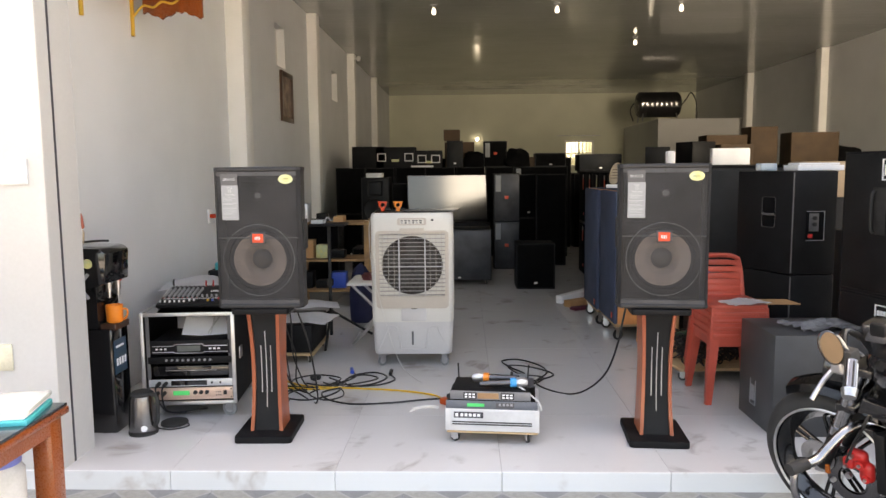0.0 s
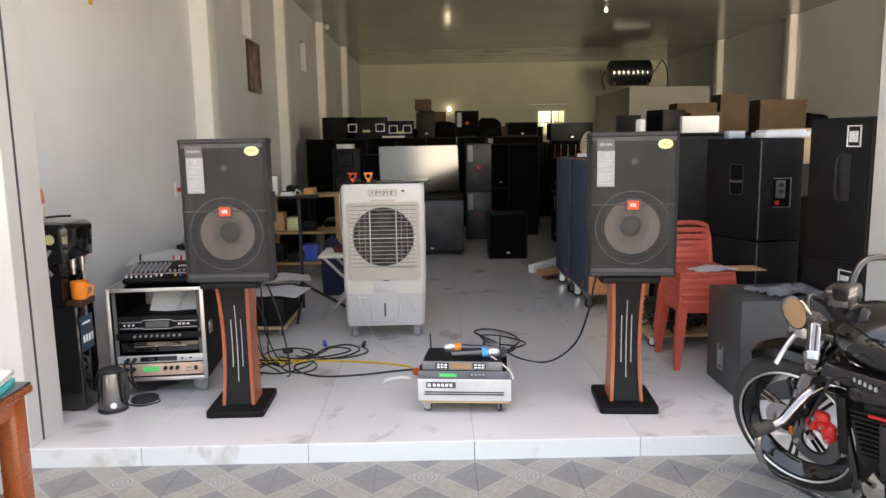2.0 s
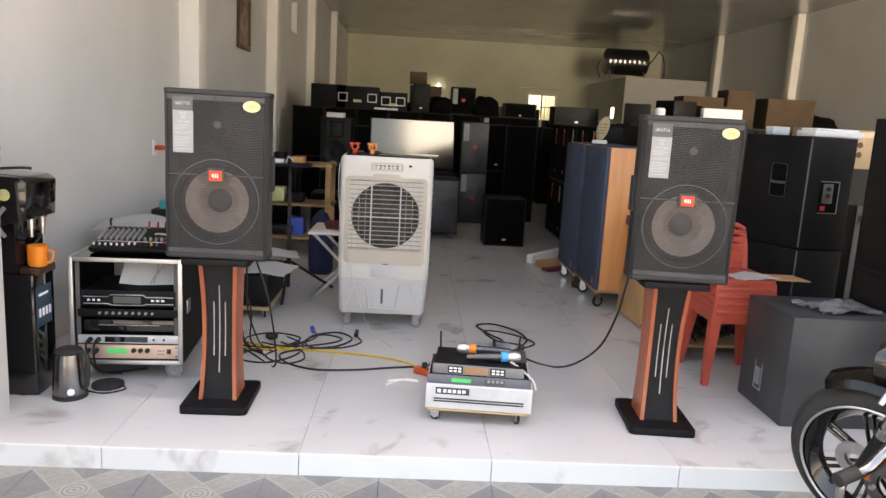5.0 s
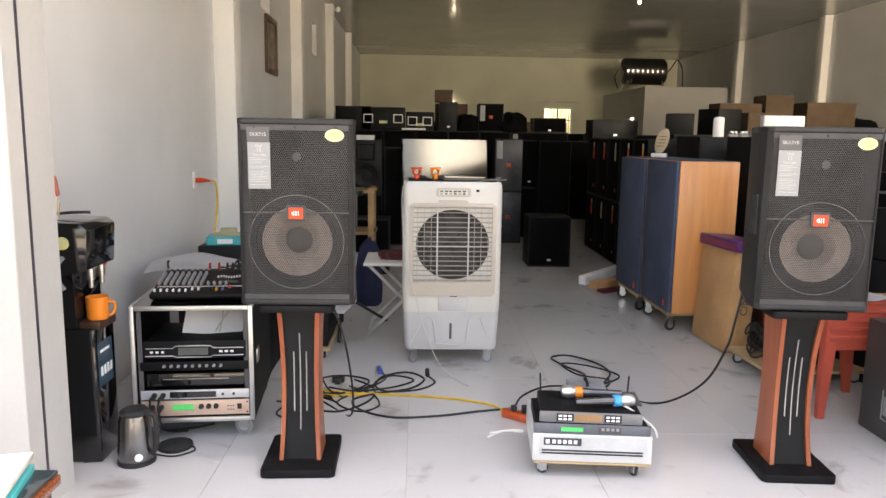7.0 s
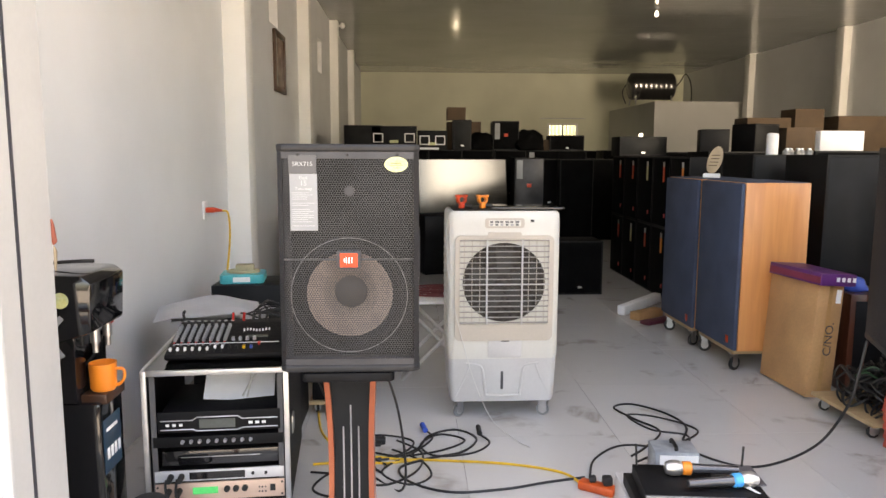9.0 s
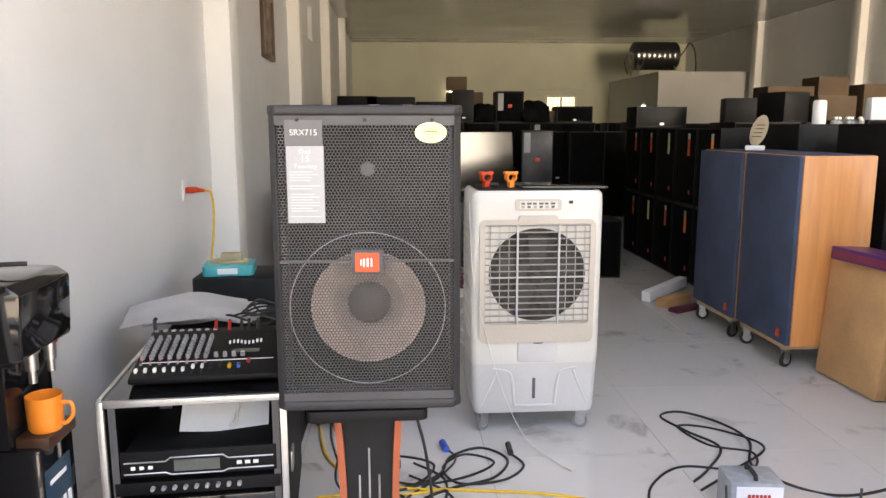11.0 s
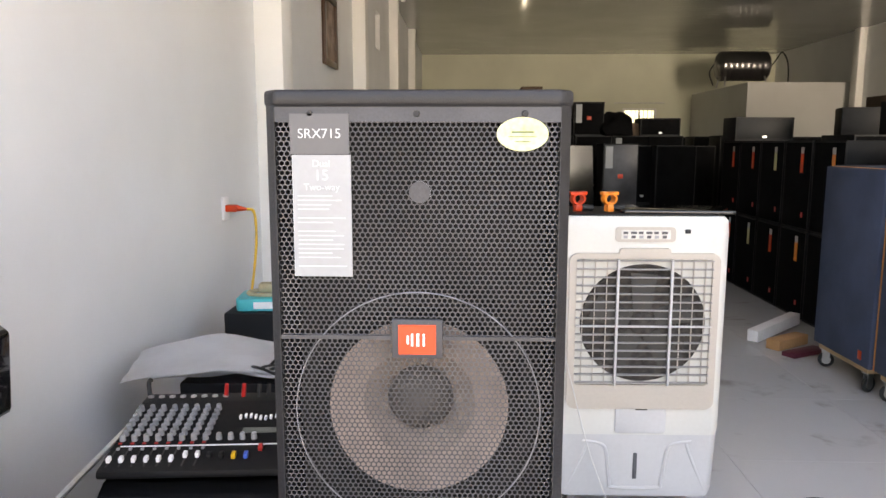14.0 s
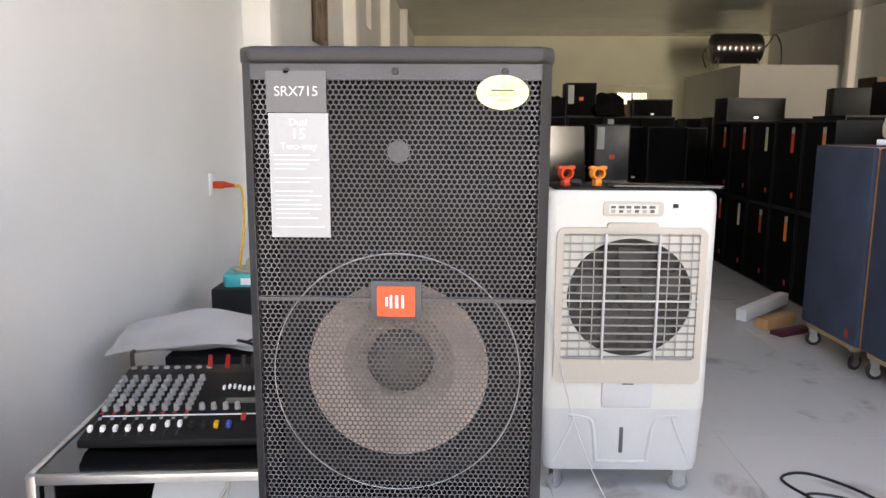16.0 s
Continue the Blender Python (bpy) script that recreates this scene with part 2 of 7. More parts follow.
WALL = surface("wall_paint", (0.75, 0.757, 0.76), 0.7, 0, 1.3, 0.03, 0.08, 60)
# White paint set darker than WALL to hold down the strong light outside.
WALL_OUT = surface("darkened_wall_paint", (0.50, 0.495, 0.48), 0.7, 0, 1.1, 0.04, 0.08, 60)
PILASTER = surface("pilaster_paint", (0.84, 0.83, 0.80), 0.7, 0, 1.5, 0.025, 0.06, 60)
BACKWALL = surface("back_wall_paint", (0.66, 0.665, 0.53), 0.75, 0, 1.1, 0.035, 0.06, 60)
CEILING = surface("ceiling_plastic", (0.40, 0.40, 0.39), 0.10, 0, 0.8, 0.05, 0, 30, spec=0.7)
GROUT = surface("grout", (0.46, 0.45, 0.43), 0.8, 0, 30, 0.1)
MARBLE = marble("marble_tile", (0.575, 0.568, 0.56), (0.35, 0.32, 0.30), 0.12)
RISER = marble("riser_tile", (0.70, 0.715, 0.71), (0.52, 0.49, 0.46), 0.2)
BLACK = surface("black_textured_paint", (0.0065, 0.0065, 0.0075), 0.55, 0, 6, 0.2, 0.35, 420, spec=0.18)
STAGE = surface("stage_black_paint", (0.020, 0.020, 0.022), 0.42, 0, 6, 0.2, 0.35, 420, spec=0.35)
BLACKER = surface("black_cloth", (0.003, 0.003, 0.0035), 0.9, 0, 10, 0.25, 0.3, 500, spec=0.1)
GRILLE = surface("grille_steel", (0.048, 0.049, 0.055), 0.42, 0.2, 6, 0.2, 0.1, 300, spec=0.4)
GREYBLACK = surface("dark_grey_paint", (0.010, 0.0105, 0.0115), 0.52, 0, 6, 0.2, 0.3, 380, spec=0.22)
BAFFLE = surface("baffle_black", (0.003, 0.003, 0.003), 0.8, 0, 6, 0.2, spec=0.2)
CONE = surface("paper_cone", (0.225, 0.175, 0.150), 0.8, 0, 14, 0.12, 0.2, 160)
TAG_GREY = surface("label_grey", (0.262, 0.272, 0.282), 0.45, 0, 6, 0.05)
TAG_DARK = surface("label_dark", (0.075, 0.075, 0.08), 0.4, 0, 6, 0.05)
WHITE = surface("white_plastic", (0.80, 0.79, 0.76), 0.35, 0, 4, 0.04, 0.03)
PAPER = surface("white_paper", (0.80, 0.80, 0.81), 0.7, 0, 6, 0.05, 0.1, 60)
PRINT = surface("print_white", (0.85, 0.85, 0.85), 0.5, 0, 5, 0.02)
INK = surface("print_dark", (0.05, 0.05, 0.06), 0.6, 0, 5, 0.05)
ORANGE = surface("orange_logo", (0.58, 0.038, 0.003), 0.35, 0, 8, 0.06)
RED = surface("red_plastic", (0.50, 0.022, 0.020), 0.35, 0, 6, 0.1, 0.05)
CORAL = surface("coral_chair_plastic", (0.52, 0.085, 0.055), 0.42, 0, 5, 0.1, 0.06, 90)
YELLOW = surface("yellow_sticker", (0.50, 0.47, 0.20), 0.3, 0, 30, 0.25, tint=(0.42, 0.52, 0.36))
REDWOOD = wood("red_brown_wood", (0.42, 0.115, 0.05), (0.30, 0.07, 0.03), 0.38, 2, 3, 0.3)
CHERRY = wood("cherry_veneer", (0.70, 0.30, 0.105), (0.58, 0.225, 0.078), 0.38, 2, 4, 0.2)
TABLEWOOD = wood("varnished_wood", (0.29, 0.070, 0.014), (0.19, 0.042, 0.009), 0.28, 2, 3, 0.5)
PALEWOOD = wood("plywood", (0.52, 0.37, 0.21), (0.42, 0.28, 0.15), 0.6, 0, 5)
NAVY = surface("navy_grille_cloth", (0.040, 0.058, 0.105), 0.85, 0, 5, 0.12, 0.5, 600)
CARD = surface("cardboard", (0.52, 0.290, 0.135), 0.8, 0, 3, 0.1, 0.15, 70)
# Cardboard brown darkened to suit the dim stock; also sign print and hand holes.
CARD_DARK = surface("darkened_cardboard", (0.070, 0.042, 0.023), 0.8, 0, 3, 0.15, 0.15, 70)
PURPLE = surface("purple_card", (0.10, 0.02, 0.13), 0.4)
COOLER = surface("cooler_white", (0.62, 0.605, 0.56), 0.38, 0, 3, 0.04, 0.03, 80)
COOLER_GREY = surface("cooler_grey", (0.53, 0.52, 0.515), 0.42, 0, 3, 0.04, 0.03, 80)
LOUVER = surface("louver_grey", (0.30, 0.285, 0.275), 0.45, 0, 3, 0.06)
COOLER_TRIM = surface("cooler_beige", (0.48, 0.43, 0.37), 0.42, 0, 3, 0.04, 0.03, 80)
PAD = surface("cooling_pad", (0.05, 0.042, 0.036), 0.9, 0, 40, 0.35, 0.5, 220)
# Brown colour paints in the dull surroundings that the mirrors reflect.
MIRROR = surface("brown_reflection_mirror", (0.085, 0.066, 0.050), 0.15, 1.0, 6, 0.1)
CHROME = surface("chrome", (0.78, 0.78, 0.78), 0.12, 1.0, 10, 0.05)
DARK_CHROME = surface("worn_chrome", (0.36, 0.36, 0.37), 0.18, 1.0, 14, 0.15)
AMBER = surface("amber_lens", (0.30, 0.07, 0.008), 0.25, 0, 6, 0.05)
STEEL = surface("brushed_steel", (0.52, 0.52, 0.53), 0.32, 1.0, 12, 0.1, 0.05, 260)
ALU = surface("aluminium_edge", (0.60, 0.60, 0.60), 0.36, 0.9, 10, 0.08)
RUBBER = surface("rubber", (0.020, 0.020, 0.020), 0.7, 0, 20, 0.2, 0.3, 160)
CABLE = surface("black_cable", (0.012, 0.012, 0.013), 0.45, 0, 20, 0.2)
CABLE_YELLOW = surface("yellow_cable", (0.72, 0.42, 0.03), 0.45, 0, 20, 0.1)
CABLE_WHITE = surface("white_cable", (0.55, 0.54, 0.52), 0.5, 0, 20, 0.05)
GLOSSBLACK = surface("gloss_black", (0.008, 0.008, 0.009), 0.1, 0, 8, 0.2, coat=0.6)
SILVER = surface("silver_paint", (0.62, 0.63, 0.64), 0.38, 0.35, 8, 0.08)
COPPER = surface("champagne_panel", (0.66, 0.47, 0.37), 0.4, 0.3, 8, 0.05)
TEAL = surface("teal_plastic", (0.02, 0.42, 0.46), 0.35, 0, 8, 0.1)
BLUE = surface("blue_plastic", (0.03, 0.10, 0.50), 0.35, 0, 8, 0.1)
CYAN = surface("cyan_ring", (0.02, 0.35, 0.75), 0.4, 0, 8, 0.05)
CUP = surface("orange_cup", (0.85, 0.24, 0.03), 0.3, 0, 8, 0.04)
CLOTH = surface("grey_rag", (0.30, 0.30, 0.31), 0.95, 0, 12, 0.3, 0.6, 300)
LED = glow("green_display", (0.02, 0.40, 0.12), 0.10)
PALE_GLOW = glow("pale_glow", (1.0, 0.97, 0.9), 0.5)
LCD = surface("lcd", (0.10, 0.11, 0.10), 0.15, 0, 8, 0.1)
SCREEN = surface("tv_screen", (0.010, 0.011, 0.010), 0.14, 0, 1.5, 0.05, spec=0.85)
# Grey-green tint dims the bright sky behind the rear window.
PANE = glass("dimming_window_glass", (0.55, 0.62, 0.52), 0.05)
GLASSY = glass("clear_glass", (0.9, 0.95, 0.93), 0.02)
KNOB = surface("knob_grey", (0.30, 0.30, 0.31), 0.4, 0, 8, 0.1)
GREEN = surface("green_paint", (0.012, 0.07, 0.025), 0.4, 0, 8, 0.15)
RINGGREY = surface("ring_grey", (0.15, 0.15, 0.16), 0.4, 0.3, 30, 0.25)
TABLEWOOD_FLAT = wood("varnished_board", (0.29, 0.070, 0.014), (0.19, 0.042, 0.009), 0.28, 1, 3, 0.5)
# Slightly darker than CONE: paints the shading deep inside the woofer.
CONE_INNER = surface("shaded_cone_paper", (0.205, 0.162, 0.137), 0.8, 0, 14, 0.12, 0.2, 160)
LABEL_PRINT = surface("label_print", (0.43, 0.44, 0.45), 0.5, 0, 5, 0.02)
DARK_STEEL = surface("kettle_steel", (0.22, 0.215, 0.22), 0.25, 1.0, 3, 0.04)
FADER_YELLOW = surface("fader_yellow", (0.75, 0.42, 0.02), 0.4)

# ---- structure ----
XL, XR, YF, YB = -2.14, 7.10, 3.29, 22.30


CEIL = 3.70


def structure(name, bm, material, label, category):
    return solid(name, bm, material, label, category, kind="structure")


def wall_with_holes(x0, x1, y0, y1, z0, z1, holes):
    """A wall along y with square openings (ya, yb, za, zb), in order of y."""
    bits, y = [], y0
    for ya, yb, za, zb in holes:
        bits += [span(x0, x1, y, ya, z0, z1), span(x0, x1, ya, yb, z0, za), span(x0, x1, ya, yb, zb, z1)]
        y = yb
    return join(*bits, span(x0, x1, y, y1, z0, z1))


VENTS = [(8.83, 9.30, 2.72, 3.22), (12.58, 13.10, 2.66, 3.16)]
structure("wall_west", wall_with_holes(XL - 0.22, XL, 3.60, YB + 0.2, -0.1, 4.15, VENTS), WALL, "pale grey painted plaster side wall", "wall")
# White panels close the openings in place of bright, daylit panes.
for ya, yb, za, zb in VENTS:
    structure("wall_niche", join(span(XL - 0.20, XL - 0.10, ya, yb, za, zb)), PILASTER, "white panel standing in for the bright pane of a small window", "wall vent")
structure("wall_east", span(XR, XR + 0.2, 3.60, YB + 0.2, -0.1, 4.15), WALL, "pale grey painted plaster side wall", "wall")
bits = [span(XL, 3.18, YB, YB + 0.2, -0.1, 4.15), span(4.06, XR, YB, YB + 0.2, -0.1, 4.15), span(3.18, 4.06, YB, YB + 0.2, -0.1, 1.50), span(3.18, 4.06, YB, YB + 0.2, 2.30, 4.15)]
structure("wall_north", join(*bits), BACKWALL, "cream painted plaster rear wall", "wall")
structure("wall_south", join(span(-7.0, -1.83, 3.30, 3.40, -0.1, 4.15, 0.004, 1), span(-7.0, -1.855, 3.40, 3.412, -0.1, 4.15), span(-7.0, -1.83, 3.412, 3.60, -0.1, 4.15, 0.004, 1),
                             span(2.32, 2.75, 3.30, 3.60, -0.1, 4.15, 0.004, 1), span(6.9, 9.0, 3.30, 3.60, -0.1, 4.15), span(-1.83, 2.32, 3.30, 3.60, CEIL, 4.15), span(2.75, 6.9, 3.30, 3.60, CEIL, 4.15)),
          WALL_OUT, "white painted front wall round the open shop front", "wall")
# Dark strip fills the jamb groove in place of its shade.
structure("groove_trim", span(-1.857, -1.8285, 3.399, 3.413, 0.0, CEIL), INK, "dark strip painting the shade of the shutter groove in the jamb", "trim")
for i, y in enumerate((6.97, 10.65, 14.30, 17.92)):
    structure("pilaster", span(XL, XL + (0.168 if i == 0 else 0.14), y, y + 0.24, 0.0, CEIL, 0.006, 2), PILASTER, "white painted pilaster on the side wall", "pilaster")
    structure("pilaster", span(XR - 0.145, XR, y, y + 0.24, 0.0, CEIL, 0.006, 2), PILASTER, "white painted pilaster on the side wall", "pilaster")
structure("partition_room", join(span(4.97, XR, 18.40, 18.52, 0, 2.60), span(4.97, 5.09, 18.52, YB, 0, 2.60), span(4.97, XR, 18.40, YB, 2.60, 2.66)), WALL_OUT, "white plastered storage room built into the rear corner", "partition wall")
# ceiling of narrow plastic panels with open joints
bits, y = [], 3.60
while y < YB:
    y1 = min(y + 0.20, YB)
    strip = box(((XL + XR) / 2, (y + y1) / 2, CEIL + 0.006), (XR - XL, y1 - y - 0.004, 0.012), 0.0)
    bmesh.ops.rotate(strip, verts=strip.verts, cent=(0, (y + y1) / 2, CEIL + 0.006), matrix=Matrix.Rotation(radians(random.uniform(-0.30, 0.30)), 3, "X"))
    bits.append(strip)
    y = y1
slab = box(((XL + XR) / 2, (3.6 + YB) / 2, CEIL + 0.05), (XR - XL + 0.3, YB - 3.3, 0.04), 0.0)
structure("ceiling", join(*bits, slab), CEILING, "glossy grey plastic panel ceiling", "ceiling")
structure("roof", span(XL - 0.4, XR + 0.4, 3.30, YB + 0.4, 4.16, 4.32), WALL_OUT, "flat concrete roof slab", "roof")
# floors
FLOOR = structure("floor", span(XL, XR, YF + 0.012, YB, -0.25, -0.011), GROUT, "polished pale marble-look tile floor", "floor")
GROUND = structure("ground", span(-150, 150, -200, YF + 0.3, -0.40, -0.107), surface("concrete", (0.36, 0.35, 0.33), 0.9, 0, 0.4, 0.15, 0.3, 20), "grey paved forecourt in front of the shop", "ground")

# rear window
win = tagged(thing("window_1", (3.62, YB, 1.50), "small bright rear window with a white frame", "window"), kind="structure")
part("window_frame", join(span(-0.44, -0.39, -0.03, 0.06, 0, 0.80), span(0.39, 0.44, -0.03, 0.06, 0, 0.80), span(-0.39, 0.39, -0.03, 0.06, 0.75, 0.80), span(-0.39, 0.39, -0.03, 0.06, 0, 0.05), span(-0.02, 0.02, -0.02, 0.05, 0.05, 0.75), span(-0.39, 0.39, -0.02, 0.05, 0.40, 0.43)), PILASTER, win)
for k in range(7):
    part("bar", rod((-0.33 + 0.11 * k, -0.012, 0.05), (-0.33 + 0.11 * k, -0.012, 0.75), 0.008, None, 8), STEEL, win)
for sx in (-0.205, 0.205):
    p = part("pane", span(sx - 0.185, sx + 0.185, 0.010, 0.014, 0.05, 0.75), PANE, win)
    p.visible_shadow = False
solid("rail", rod((2.95, YB - 0.05, 2.44), (4.25, YB - 0.05, 2.44), 0.012), STEEL, "thin metal curtain rail above the rear window", "rail", kind="structure")
# This plate is no lamp; its glow stands in for a bright spot.
solid("switch_plate", span(4.955, 4.97, 19.2, 19.46, 1.66, 1.94, 0.004), PALE_GLOW, "white switch plate on the storage room wall, made to glow", "switch plate")

# ---- wall and ceiling fittings ----


def picture_frame():
    f = thing("picture_frame", (XL, 9.27, 2.37), "dark wooden picture frame hanging on the side wall", "picture frame")
    b = [span(0.0, 0.035, -0.29, -0.235, -0.31, 0.31, 0.006), span(0.0, 0.035, 0.235, 0.29, -0.31, 0.31, 0.006), span(0.0, 0.035, -0.235, 0.235, 0.255, 0.31, 0.006), span(0.0, 0.035, -0.235, 0.235, -0.31, -0.255, 0.006)]
    part("frame_moulding", join(*b), wood("dark_frame_wood", (0.10, 0.045, 0.022), (0.06, 0.025, 0.012), 0.35, 2, 6), f)
    part("picture", span(0.004, 0.014, -0.235, 0.235, -0.255, 0.255), surface("faded_print", (0.34, 0.24, 0.20), 0.25, 0, 6, 0.25), f, "faded brown print behind glass")


picture_frame()


def wall_shelf():
    s = thing("wall_shelf", (XL, 4.2, 2.36), "carved red-brown wooden wall shelf on yellow metal brackets", "shelf")
    part("board", span(0.0, 0.52, -0.05, 0.90, 0.30, 0.335, 0.005), TABLEWOOD, s)
    n = 22
    poly = [(0.08, 0.30)]
    for i in range(n + 1):
        x = 0.08 + 0.41 * i / n
        poly.append((x, 0.13 + 0.018 * abs(math.sin(i * 0.9)) + 0.02 * math.cos(i * 0.45)))
    poly.append((0.49, 0.30))
    part("carved_apron", prism(poly, -0.01, 0.012, 0, Matrix.Translation((0, 0.80, 0)) @ FRONT), TABLEWOOD, s, "carved red-brown apron with scalloped lower edge")
    for y in (0.10, 0.775):
        b = [span(0.002, 0.022, y - 0.012, y + 0.012, 0.0, 0.30, 0.003), span(0.022, 0.44, y - 0.012, y + 0.012, 0.282, 0.30, 0.003),
             tube([(0.02, y, 0.13), (0.09, y, 0.20), (0.16, y, 0.19), (0.22, y, 0.225), (0.30, y, 0.215), (0.38, y, 0.285)], 0.008, 8, 6)]
        part("bracket", join(*b), surface("yellow_paint", (0.70, 0.42, 0.06), 0.45, 0, 8, 0.1), s, "yellow scrolled metal bracket")


wall_shelf()


def wall_plug():
    s = thing("wall_socket", (XL, 6.33, 1.045), "white wall socket with an orange plug in it", "socket")
    part("plate", span(0.0, 0.012, -0.045, 0.045, -0.06, 0.06, 0.003), PRINT, s)
    part("plug", join(span(0.012, 0.07, -0.025, 0.025, -0.018, 0.018, 0.006), rod((0.07, 0, 0), (0.12, 0, -0.004), 0.016, 0.007)), ORANGE, s, "orange plug")
    c = solid("plug_cable", tube([(-2.02, 6.33, 1.04), (-1.98, 6.32, 1.02), (-1.965, 6.28, 0.85), (-1.97, 6.15, 0.55), (-1.98, 6.0, 0.2), (-1.95, 5.8, 0.02), (-1.7, 5.3, 0.012)], 0.007, 8), CABLE_YELLOW, "yellow power cable hanging from the wall socket", "cable")


wall_plug()


def ceiling_lamp(x, y):
    lamp = thing("ceiling_lamp", (x, y, CEIL), "small bare white bulb hanging under the ceiling", "ceiling lamp", "ceiling bulbs")
    part("holder", lathe([(0, 0), (0.045, 0), (0.045, -0.015), (0.018, -0.022), (0.018, -0.05), (0, -0.05)], 16), TAG_GREY, lamp)
    part("bulb", lathe([(0, -0.14), (0.022, -0.135), (0.032, -0.105), (0.025, -0.075), (0.015, -0.05), (0, -0.05)], 16), PALE_GLOW, lamp, "pale white bulb")


for x, y in ((-0.28, 10.23), (1.41, 10.22), (3.10, 10.23), (3.10, 12.92)):
    ceiling_lamp(x, y)
bulb = thing("wall_lamp", (0.53, YB, 2.36), "small bright lamp on the rear wall", "wall lamp")
part("holder", rod((0, 0, 0), (0, -0.05, 0), 0.03), TAG_GREY, bulb)
part("bulb", lathe([(0, -0.05), (0.03, -0.045), (0.05, 0), (0.03, 0.045), (0, 0.05)], 16, Matrix.Translation((0, -0.09, 0))), glow("bright_bulb", (1.0, 0.97, 0.9), 1.6), bulb, "glowing white bulb")
cctv = thing("security_camera", (XL + 0.15, 14.3, 3.60), "small white security camera on a pilaster", "security camera")
part("mount", rod((0, 0, 0), (0.05, -0.02, 0), 0.018), WHITE, cctv)
part("housing", lathe([(0, -0.05), (0.03, -0.045), (0.045, 0), (0.03, 0.045), (0, 0.05)], 16, Matrix.Translation((0.08, -0.03, 0))), WHITE, cctv)


def water_tank():
    t = thing("water_tank", (5.26, 19.6, 2.66), "stainless steel water tank lying on a steel stand", "water tank")
    prof = [(0, -0.60), (0.14, -0.59), (0.27, -0.55), (0.325, -0.50)]
    for i in range(8):
        z = -0.5 + i * 0.125
        prof += [(0.325, z + 0.02), (0.335, z + 0.06), (0.325, z + 0.10)]
    prof += [(0.325, 0.5), (0.27, 0.55), (0.14, 0.59), (0, 0.60)]
    part("barrel", lathe(prof, 32, Matrix.Translation((0, 0, 0.45)) @ Matrix.Rotation(radians(90), 4, "Y")), DARK_STEEL, t)
    for x in (-0.42, 0.42):
        for y in (-0.24, 0.24):
            part("leg", rod((x * 1.1, y * 1.15, 0), (x, y * 0.8, 0.28), 0.018), STEEL, t)
    part("pipe", tube([(0.62, 0, 0.42), (0.75, -0.02, 0.60), (0.85, -0.05, 0.75), (0.98, -0.05, 0.55), (1.02, -0.05, 0.2), (1.0, -0.05, 0.0)], 0.016), RUBBER, t, "black water hose")
    part("pipe", tube([(-0.62, 0, 0.50), (-0.72, 0, 0.30), (-0.66, -0.1, 0.02)], 0.014), RUBBER, t, "black water hose")


water_tank()
solid("notice", span(-2.25, -1.905, 3.288, 3.2995, 1.385, 1.50, 0.0), surface("notice_paper", (0.52, 0.53, 0.55), 0.6, 0, 12, 0.08), "grey notice taped on the front wall", "notice")
sock = thing("light_switch", (-2.10, 3.30, 0.56), "cream switch plate on the front wall", "switch")
part("plate", span(-0.06, 0.06, -0.012, 0.0, -0.065, 0.065, 0.004), surface("cream_plastic", (0.66, 0.62, 0.48), 0.4), sock)

# ---- loudspeakers on stands ----


